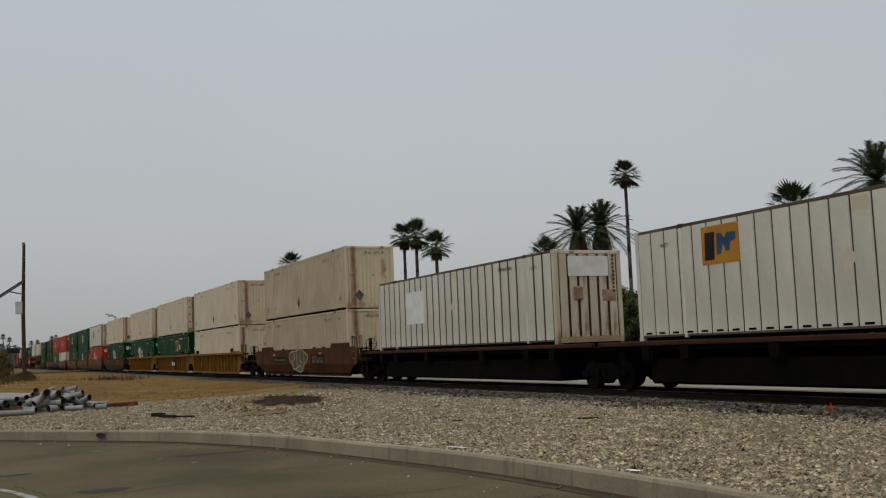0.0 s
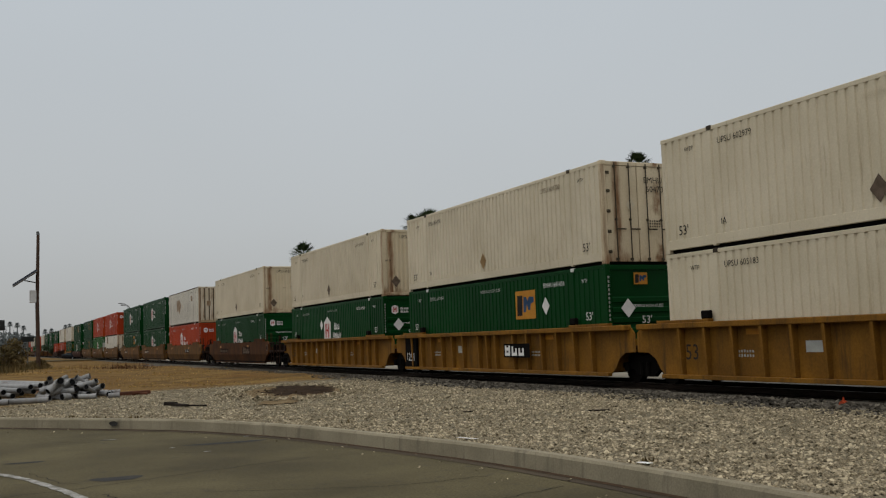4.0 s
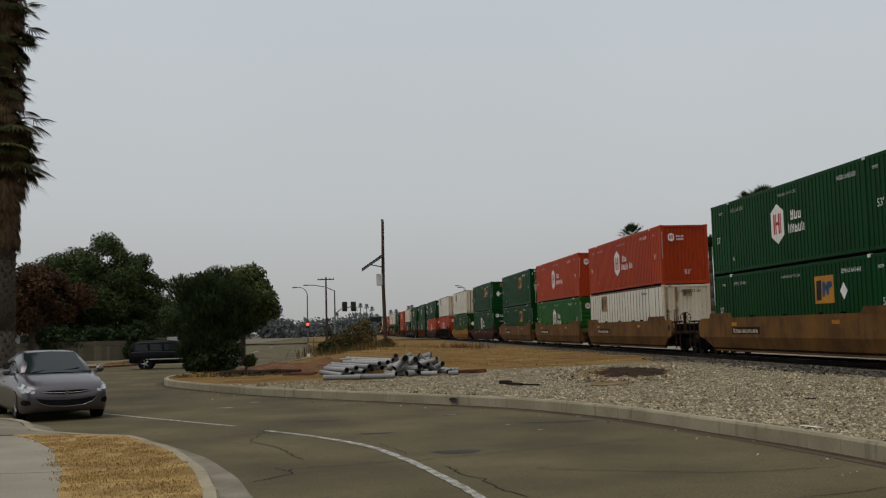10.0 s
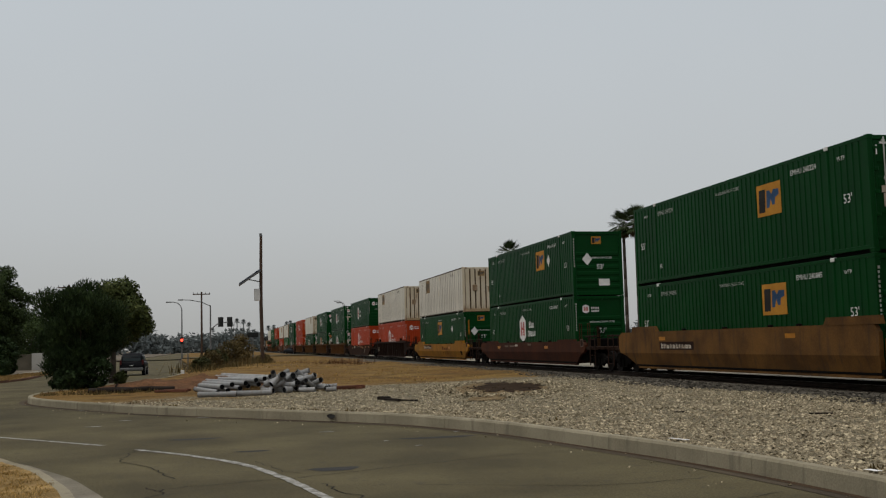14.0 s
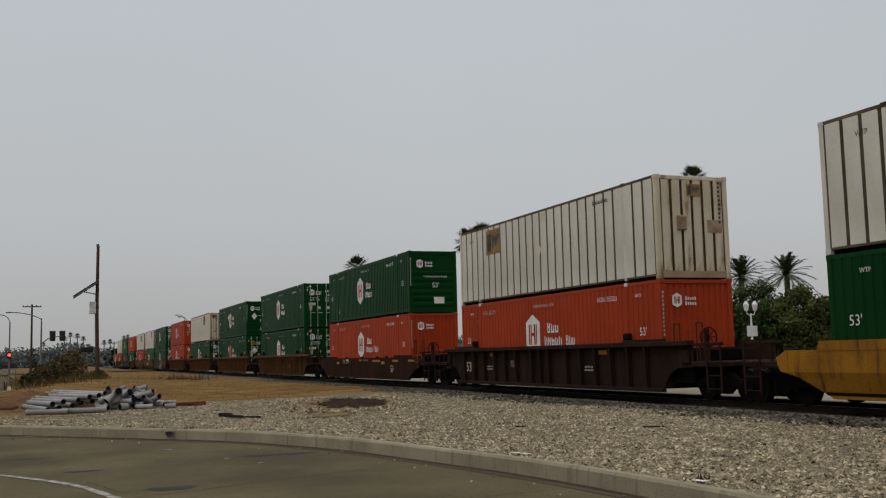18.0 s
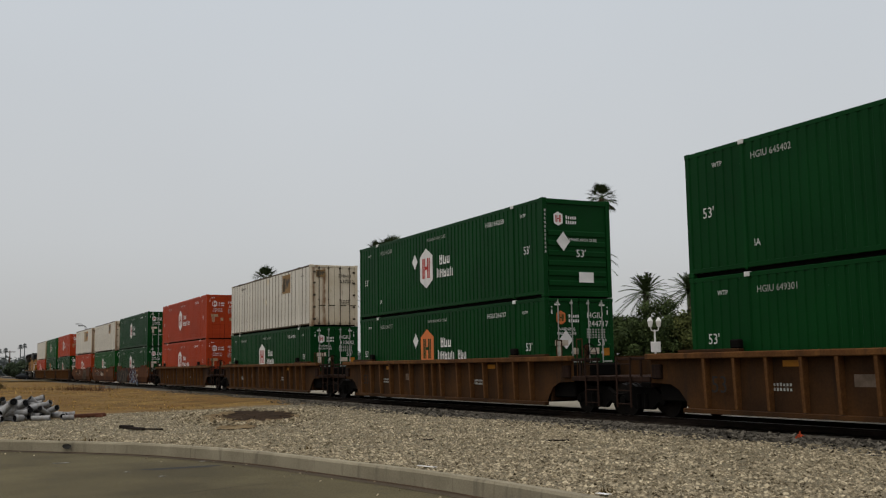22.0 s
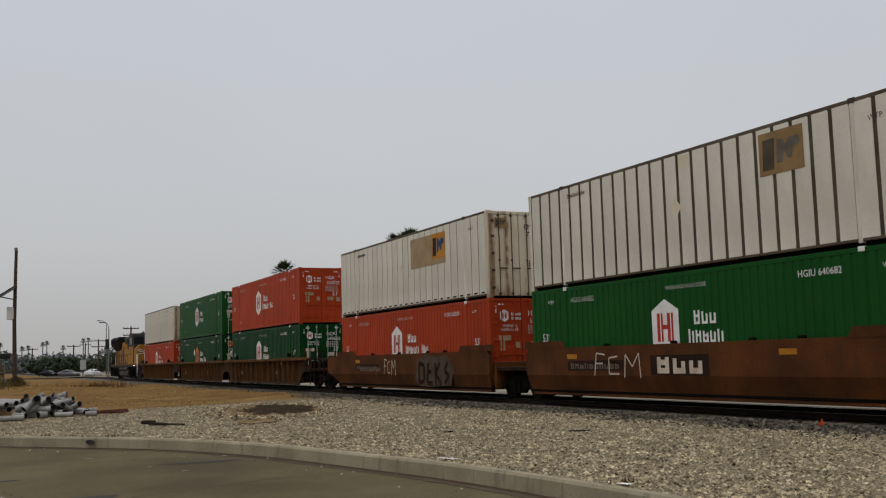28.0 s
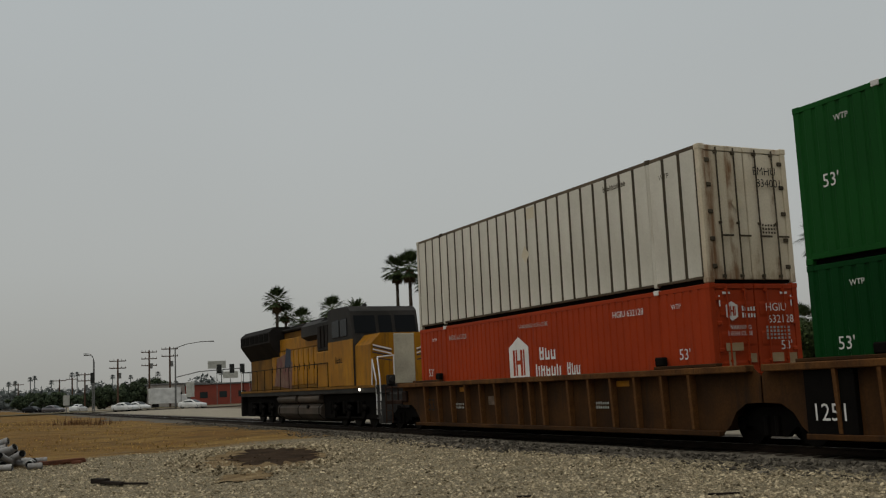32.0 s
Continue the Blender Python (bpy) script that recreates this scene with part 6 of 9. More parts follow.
    part("nose_door", bx("nose_door", M_BEIGE, -0.45, 0.45, -9.79, -9.74, z(1.58), z(3.42), c=0.03), nose)
    for s in (-1, 1):
        part("nose_stripe", Build().add([(s * 0.55, -9.758, z(2.75)), (s * 1.35, -9.758, z(2.95)), (s * 1.35, -9.758, z(2.99)), (s * 0.55, -9.758, z(2.79))], [(0, 1, 2, 3)])
             .add([(s * 0.55, -9.758, z(2.58)), (s * 1.38, -9.758, z(2.74)), (s * 1.38, -9.758, z(2.78)), (s * 0.55, -9.758, z(2.62))], [(0, 1, 2, 3)])
             .add([(s * 0.55, -9.758, z(2.42)), (s * 1.2, -9.758, z(2.52)), (s * 1.38, -9.758, z(2.57)), (s * 0.55, -9.758, z(2.46))], [(0, 1, 2, 3)]).mesh("stripe", M_NAVY), nose)
        for q in (2.66, 2.82):
            part("nose_stripe", Build().add([(s * 0.55, -9.757, z(q)), (s * 1.36, -9.757, z(q + 0.18)), (s * 1.36, -9.757, z(q + 0.23)), (s * 0.55, -9.757, z(q + 0.05))], [(0, 1, 2, 3)]).mesh("stripe", M_LETTER), nose, label="white nose stripe")
        part("ditch_lamp", Build().tube((s * 0.9, -10.62, z(1.75)), (s * 0.9, -10.45, z(1.75)), 0.11, n=14).box(s * 0.9 - 0.16, s * 0.9 + 0.16, -10.5, -10.3, z(1.56), z(1.9), 0.03).mesh("ditch_lamp", M_LGREY), lo)
        part("snow_plough", Build().slab_x([(-10.5, z(0.2)), (-10.95, z(0.2)), (-10.7, z(1.2)), (-10.4, z(1.3))], s * 0.05, s * 1.5).mesh("plough", M_LGREY), lo)
        for i in range(4):
            part("step", Build().box(s * 1.1, s * 1.52, -10.75, -10.35, z(0.35 + 0.3 * i), z(0.39 + 0.3 * i), 0.01).mesh("step", M_LGREY), lo)
        part("front_handrail", Build().path([(s * 1.48, -10.75, z(0.5)), (s * 1.48, -10.7, z(1.7)), (s * 1.40, -10.3, z(2.55)), (s * 0.7, -10.3, z(2.6)), (s * 0.7, -10.3, z(1.56))], 0.026).mesh("handrail", M_LETTER), lo, label="white handrail")
        part("front_handrail", Build().path([(s * 1.48, -10.30, z(0.5)), (s * 1.48, -10.3, z(1.7)), (s * 1.46, -9.9, z(2.5)), (s * 1.46, -9.8, z(1.56))], 0.026).mesh("handrail", M_LETTER), lo)
    part("lit_lamp", Build().tube((-1.52, -8.6, z(1.42)), (-1.56, -8.6, z(1.42)), 0.05, n=10).mesh("lamp", M_HEADLAMP), lo, label="small lit lamp")
    # painted flag and shield on the hood's side
    part("flag_field", flat(((-1.7, -0.9), (1.3, -1.1), (1.5, 0.2), (0.4, 0.7), (-1.2, 0.5)), surf("flag_red", (0.15, 0.06, 0.055), (0.20, 0.13, 0.09), 2, 20, 0.6, bump=0)), lo, on_side(-0.99, 3.6, z(2.6)))
    part("flag_canton", flat(((-0.1, -0.3), (1.0, -0.3), (1.1, 0.6), (0.3, 0.7)), surf("flag_blue", (0.045, 0.055, 0.075), None, 2, 20, 0.6, bump=0)), lo, on_side(-0.994, 3.4, z(2.85)))
    part("number_bars", bars(4, 0.9, 0.28, M_LDARK), lo, on_side(-1.55, -6.3, z(2.6)))
    drum = [(1.42 * (1 if abs(math.cos(q)) > 0.9 else abs(math.cos(q)) ** 0.55) * (1 if math.cos(q) > 0 else -1), z(0.62 + 0.50 * math.sin(q))) for q in np.linspace(0, 2 * math.pi, 25)[:-1]]
    tank = p("fuel_tank", Build().slab_y(drum[::-1], -3.4, 3.4), M_TANK, label="dusty grey rounded fuel tank")
    for y in (-3.1, 0.0, 3.1):
        part("tank_strap", Build().slab_y([(x * 1.008, q) for x, q in drum[::-1]], y - 0.05, y + 0.05).mesh("strap", M_UNDER), tank)
    part("filler_cap", Build().tube((-1.40, -1.6, z(0.78)), (-1.50, -1.6, z(0.80)), 0.09, n=12).mesh("filler_cap", M_LDARK), tank)
    for y0, y1 in ((-3.3, -0.2), (0.2, 3.2)):
        p("air_reservoir", Build().tube((-1.3, y0, z(1.12)), (-1.3, y1, z(1.12)), 0.2, n=14), M_TANK)
    for yc in (-6.6, 6.6):
        tr = part("truck", Build().slab_x([(-2.3, z(0.55)), (-2.1, z(0.85)), (-1.2, z(0.95)), (1.2, z(0.95)), (2.1, z(0.85)), (2.3, z(0.55)), (1.6, z(0.4)), (-1.6, z(0.4))], -1.25, -1.08).slab_x([(-2.3, z(0.55)), (-2.1, z(0.85)), (2.1, z(0.85)), (2.3, z(0.55))], 1.08, 1.25)
                  .box(-0.9, 0.9, -1.5, 1.5, z(0.6), z(1.2), 0.05).mesh("truck", M_UNDER), lo, Matrix.Translation((0, yc, 0)))
        for y in (-1.75, 0, 1.75):
            ax = part("axle", Build().tube((-1.15, 0, 0), (1.15, 0, 0), 0.1, n=10).tube((-1.32, 0, 0), (-1.2, 0, 0), 0.17, n=12).mesh("axle", M_UNDER), tr, Matrix.Translation((0, y, RAIL_Z + 0.52)))
            for x in (-0.78, 0.78):
                part("wheel", stored(("lwheel",), lambda: Build().tube((-0.07, 0, 0), (0.07, 0, 0), 0.52, n=26).mesh("wheel", M_WHEEL)), ax, Matrix.Translation((x, 0, 0)))
            part("brake_gear", Build().box(-1.3, -1.1, y + 0.45, y + 0.75, z(0.5), z(1.0), 0.04).mesh("brake", M_UNDER), tr)
            part("coil_spring", Build().tube((-1.3, y, z(0.62)), (-1.3, y, z(0.98)), 0.1, n=10).mesh("spring", M_UNDER), tr)
            part("brake_cylinder", Build().tube((-1.36, y - 0.62, z(0.72)), (-1.36, y - 0.28, z(0.80)), 0.09, n=10).mesh("cylinder", M_UNDER), tr)
    posts = [-4.6 + i * 1.45 for i in range(11)]
    for y in posts:
        part("handrail_post", Build().tube((-1.47, y, z(1.56)), (-1.47, y, z(2.55)), 0.018, n=6).mesh("post", M_LDARK), lo)
    p("handrail", Build().path([(-1.47, posts[0], z(2.55)), (-1.47, posts[-1], z(2.55)), (-1.40, 10.55, z(2.55)), (-0.5, 10.6, z(2.55))], 0.02), M_LDARK)
    for x in (-1.4, -0.9, -0.45):
        part("handrail_post", Build().tube((x, 10.6, z(1.3)), (x, 10.6, z(2.6)), 0.02, n=6).mesh("post", M_LETTER), lo)
    p("rear_plough", Build().box(-1.45, 1.45, 10.4, 10.6, z(0.3), z(1.4), 0.04), M_LDARK)
    p("coupler", Build().box(-0.15, 0.15, -11.5, -10.4, z(0.7), z(1.0), 0.04), M_UNDER)
    p("hood_end", Build().box(-0.93, 0.93, 10.1, 10.2, z(1.6), z(4.0), 0.04), M_LDARK)
    p("horn", Build().tube((-0.2, -5.6, z(4.72)), (-0.2, -6.1, z(4.76)), 0.05, 0.1, n=10).box(-0.4, 0.4, -5.8, -5.2, z(4.6), z(4.72), 0.03), M_LGREY)
    return lo


moves_with_train(locomotive(), TRACK_X, 581.95, 0.0)


# ---- street furniture, far crossing, traffic ----
DRIVES = []
M_POLE = surf("weathered_pole_timber", (0.085, 0.052, 0.036), (0.055, 0.036, 0.026), 2, 30, 0.9, bump=0.3)
M_GALV = surf("dull_grey_metal", (0.16, 0.16, 0.155), None, 2, 30, 0.5, metal=0.3)
M_SIGNALBOX = surf("black_signal_housing", (0.034, 0.035, 0.033), None, 2, 30, 0.6)
M_PANEL = surf("solar_glass", (0.03, 0.035, 0.05), (0.045, 0.05, 0.065), 3, 30, 0.25, bump=0)
M_REDLIGHT = glow("red_signal_light", (1.0, 0.06, 0.03), 3.0)
M_GRASS = surf("dry_grass_ground", (0.34, 0.225, 0.085), (0.24, 0.15, 0.06), 0.9, 25, 0.95, bump=0.5, grain=0.25, spread=0)
M_TYRE = surf("tyre_rubber", (0.012, 0.012, 0.012), None, 3, 40, 0.85)
M_RIM = surf("alloy_rim", (0.35, 0.35, 0.36), None, 3, 30, 0.35, metal=0.8)
M_SILVER = surf("silver_car_paint", (0.112, 0.100, 0.104), (0.098, 0.088, 0.092), 1, 60, 0.28, metal=0.65, bump=0, spread=0, grain=0.03, coat=0.4)
M_BLACKCAR = surf("black_vehicle_paint", (0.005, 0.005, 0.006), None, 1, 40, 0.58, bump=0, spread=0, grain=0.02, coat=0.1)
M_WHITECAR = surf("white_vehicle_paint", (0.62, 0.62, 0.60), None, 1, 40, 0.3, bump=0, spread=0.05, grain=0.02, coat=0.4)
M_GLASS = glassy("car_window_glass", (0.014, 0.020, 0.020), 0.04)
M_GLASS.node_tree.nodes["Principled BSDF"].inputs["Specular IOR Level"].default_value = 0.22
M_LAMPGLASS = glassy("lamp_glass", (0.42, 0.43, 0.43), 0.1)
M_CHROME = surf("chrome_trim", (0.55, 0.55, 0.55), None, 2, 30, 0.15, metal=1.0, bump=0)


def at(az, d, z=0.0):
    return Matrix.Translation((d * math.sin(radians(az)), d * math.cos(radians(az)), z))


def solar_pole():
    t = thing("solar_pole", at(2.58, 97.0, 0.12), "tall dark wooden pole with a tilted solar panel", "pole")
    part("post", Build().tube((0, 0, -0.3), (-0.12, 0, 6), 0.19, 0.165, 10).tube((-0.12, 0, 6), (-0.06, 0, 12.1), 0.165, 0.13, 10).mesh("post", M_POLE), t)
    part("pole_cap", Build().tube((-0.06, 0, 12.05), (-0.1, 0, 12.35), 0.15, 0.12, 8).mesh("cap", M_GALV), t)
    part("solar_panel", Build().slab_y([(-0.2, 8.95), (-2.15, 7.62), (-2.10, 7.50), (-0.15, 8.83)], -0.75, 0.75).mesh("panel", M_PANEL), t, label="tilted dark solar panel")
    part("panel_frame", Build().slab_y([(-0.17, 8.80), (-2.12, 7.48), (-2.10, 7.40), (-0.15, 8.72)], -0.78, 0.78).mesh("frame", M_GALV), t)
    part("strut", Build().tube((-0.1, 0, 7.75), (-1.2, 0, 7.98), 0.05, n=8).mesh("strut", M_GALV), t)
    part("equipment_box", Build().box(-0.75, -0.2, -0.2, 0.2, 6.0, 7.1, 0.03).mesh("box", M_LETTER), t, label="pale equipment box")
    return t


def street_light(az, d, h, reach, signal=None):
    t = thing("street_light", at(az, d), "grey metal street light with curved arm", "street light", "street lights")
    part("post", Build().tube((0, 0, 0), (0, 0, h - 1.1), 0.13, 0.09, 10).mesh("post", M_GALV), t)
    s = 1 if reach > 0 else -1
    pts = [(0, 0, h - 1.1), (0.12 * reach, 0, h - 0.6), (0.4 * reach, 0, h - 0.15), (0.75 * reach, 0, h), (reach, 0, h)]
    part("arm", Build().path(pts, 0.06, 8).mesh("arm", M_GALV), t)
    part("lamp_head", Build().box(reach - 0.1 * s, reach + 0.75 * s, -0.15, 0.15, h - 0.1, h + 0.1, 0.05).mesh("head", M_GALV), t)
    if signal:
        sig = part("signal_head", Build().box(-0.25, 0.25, -0.35, -0.1, signal - 0.55, signal + 0.55, 0.04).mesh("signal", M_SIGNALBOX), t)
        part("red_lamp", Build().tube((0, -0.36, signal + 0.05), (0, -0.42, signal + 0.05), 0.22, n=16).mesh("red", M_REDLIGHT), sig, label="lit red light")
    return t


def mast_arm(az, d, h, light, arm, arm_z, heads):
    t = thing("signal_mast", at(az, d), "traffic signal mast with street light and long arm", "traffic signal", "traffic signals")
    part("post", Build().tube((0, 0, 0), (0, 0, h), 0.17, 0.10, 10).mesh("post", M_GALV), t)
    part("arm", Build().path([(0, 0, h - 0.1), (light * 0.3, 0, h + 0.55), (light * 0.7, 0, h + 0.9), (light, 0, h + 0.95)], 0.065, 8).mesh("arm", M_GALV), t)
    part("lamp_head", Build().box(light - 0.4, light + 0.4, -0.15, 0.15, h + 0.85, h + 1.03, 0.05).mesh("head", M_GALV), t)
    part("signal_arm", Build().path([(0, 0, arm_z - 1.2), (arm * 0.35, 0, arm_z - 0.35), (arm, 0, arm_z)], 0.08, 8).mesh("arm", M_GALV), t)
    for x in heads:
        part("signal_head", Build().box(x - 0.22, x + 0.22, -0.3, -0.05, arm_z - 0.65, arm_z + 0.6, 0.05).box(x - 0.42, x + 0.42, -0.05, -0.02, arm_z - 0.8, arm_z + 0.75, 0.02).mesh("signal", M_SIGNALBOX), t)
    return t


def utility_pole(az, d, h, arms=1):
    t = thing("utility_pole", at(az, d), "dark wooden utility pole with crossarms", "utility pole", "utility poles")
    part("post", Build().tube((0, 0, 0), (0, 0, h), 0.20, 0.14, 8).mesh("post", M_POLE), t)
    for k in range(arms):
        part("crossarm", Build().box(-1.5, 1.5, -0.08, 0.08, h - 0.5 - 1.3 * k, h - 0.32 - 1.3 * k, 0.02).mesh("arm", M_POLE), t)
        for x in (-1.4, -0.7, 0.7, 1.4):
            part("insulator", stored(("insul",), lambda: Build().tube((0, 0, 0), (0, 0, 0.25), 0.06, 0.04, 8).mesh("insulator", M_GALV)), t, Matrix.Translation((x, 0, h - 0.32 - 1.3 * k)))
    if arms > 1:
        part("transformer", Build().tube((0.35, 0, h - 3.6), (0.35, 0, h - 2.6), 0.28, n=12).mesh("transformer", M_GALV), t)
    return t


solar_pole()
street_light(-1.75, 168, 9.3, -1.7, signal=3.15)
mast_arm(-0.23, 166, 8.6, -4.6, 3.0, 5.95, (1.6, 3.0))
utility_pole(-0.70, 185, 11.8)
utility_pole(-8.66, 160, 10.9)
utility_pole(-7.55, 150, 11.1)
street_light(7.18, 190, 9.6, -0.9, signal=None)
for az, d, h, n in ((8.31, 205, 9.4, 2), (9.86, 215, 11.3, 3), (10.91, 200, 11.1, 2), (6.66, 240, 8.0, 2), (5.42, 260, 7.3, 1), (6.0, 300, 8.4, 1), (3.4, 330, 8.0, 1)):
    utility_pole(az, d, h, n)
mast_arm(11.2, 185, 10.2, 6.2, 11.5, 6.4, (7.4, 9.6, 11.4))
lamp_far = street_light(7.05, 262, 13.0, -1.5)
rail_signal = thing("crossing_signal", at(2.05, 150), "railway crossing signal with dark round lamps", "signal")
part("post", Build().tube((0, 0, 0), (0, 0, 4.0), 0.09, n=8).mesh("post", M_GALV), rail_signal)
part("signal_head", Build().box(-0.8, 0.8, -0.1, 0.1, 3.2, 3.9, 0.05).tube((-0.5, -0.2, 3.55), (-0.5, 0, 3.55), 0.3, n=12).tube((0.5, -0.2, 3.55), (0.5, 0, 3.55), 0.3, n=12).mesh("head", M_SIGNALBOX), rail_signal)
sig_far = thing("traffic_signal", at(7.10, 188), "black traffic signal on a slim post", "traffic signal", "traffic signals")
part("post", Build().tube((0, 0, 0), (0, 0, 5.2), 0.08, n=8).mesh("post", M_GALV), sig_far)
part("signal_head", Build().box(-0.3, 0.3, -0.2, 0.2, 4.9, 6.6, 0.05).mesh("head", M_SIGNALBOX), sig_far)


# cars: a lofted body between side outline and plan
def loft(sections, mat, name="body"):
    """sections along y: (y, half width at sill, half width at waist, half width at roof, z sill, z waist, z roof)."""
    vs, fs = [], []
    for y, ws, ww, wr, zs, zw, zr in sections:
        ring = [(ws * 0.96, zs), (ws, zs + 0.10), (ww, zs + (zw - zs) * 0.6), (ww * 0.985, zw), (wr, zr - (zr - zw) * 0.10), (wr * 0.75, zr), (0, zr + 0.012)]
        vs += [(-x, y, z) for x, z in ring] + [(x, y, z) for x, z in ring[-2::-1]]
    m = 13
    for i in range(len(sections) - 1):
        for k in range(m - 1):
            a = i * m + k
            fs.append((a, a + 1, a + m + 1, a + m))
        fs.append((i * m + m - 1, i * m, i * m + m, i * m + 2 * m - 1))
    fs += [tuple(range(m - 1, -1, -1)), tuple(range((len(sections) - 1) * m, len(sections) * m))]
    me = raw_mesh(name, vs, fs, mat, True)
    bm = bmesh.new()
    bm.from_mesh(me)
    bmesh.ops.recalc_face_normals(bm, faces=bm.faces[:])
    bm.to_mesh(me)
    bm.free()
    return me


def wheel_for(car, x, y, r, w=0.2):
    wh = part("wheel", stored(("cwheel", r, w), lambda: wheel_mesh(r, w)), car, Matrix.Translation((x, y, r)))
    s = -1 if x < 0 else 1
    part("rim", stored(("crim", r, w, s), lambda: rim_mesh(r, w, s)), wh)
    return wh


def wheel_mesh(r, w):
    b = Build()
    b.tube((-w / 2, 0, 0), (w / 2, 0, 0), r, n=28, caps=False)
    for s in (-1, 1):
        b.tube((s * w / 2, 0, 0), (s * (w / 2 - 0.01), 0, 0), r, r * 0.66, n=28, caps=False)
    return b.mesh("tyre", M_TYRE, True)


def rim_mesh(r, w, s):
    b = Build()
    b.tube((s * (w / 2 - 0.05), 0, 0), (s * (w / 2 - 0.02), 0, 0), r * 0.2, n=12)
    b.tube((s * (w / 2 - 0.03), 0, 0), (s * (w / 2 - 0.012), 0, 0), r * 0.69, r * 0.66, n=28, caps=False)
    for k in range(5):
        a = 2 * math.pi * k / 5
        c, sn = math.cos(a), math.sin(a)
        b.tube((s * (w / 2 - 0.035), 0, 0), (s * (w / 2 - 0.03), c * r * 0.66, sn * r * 0.66), 0.045, 0.03, 6)
    return b.mesh("rim", M_RIM)


def skin_x(skin, y, z):
    """The half width of a lofted body at a place along it and a height."""
    def ring_x(q):
        _, ws, ww, wr, zs, zw, zr = q
        ring = [(zs, ws * 0.96), (zs + 0.10, ws), (zs + (zw - zs) * 0.6, ww), (zw, ww * 0.985), (zr - (zr - zw) * 0.10, wr), (zr, wr * 0.75)]
        return float(np.interp(z, [r[0] for r in ring], [r[1] for r in ring]))
    for q, r in zip(skin, skin[1:]):
        if q[0] <= y <= r[0]:
            f = (y - q[0]) / (r[0] - q[0])
            return ring_x(q) * (1 - f) + ring_x(r) * f
    return ring_x(skin[0])


def patch(skin, s, *spans, out=0.010):
    """A lens or recess that follows the bodywork: (y, lowest z, highest z) from front to back."""
    vs, fs, m = [], [], 5
    for i in range(9):
        f = i / 8
        k = [p[0] for p in spans]
        y = k[0] + (k[-1] - k[0]) * f
        z0, z1 = float(np.interp(y, k, [p[1] for p in spans])), float(np.interp(y, k, [p[2] for p in spans]))
        for j in range(m):
            z = z0 + (z1 - z0) * j / (m - 1)
            vs.append((s * (skin_x(skin, y, z) + out), y - out, z + out * 0.3))
    for i in range(8):
        for j in range(m - 1):
            a = i * m + j
            fs.append((a, a + 1, a + m + 1, a + m) if s < 0 else (a, a + m, a + m + 1, a + 1))
    return Build().add(vs, fs)


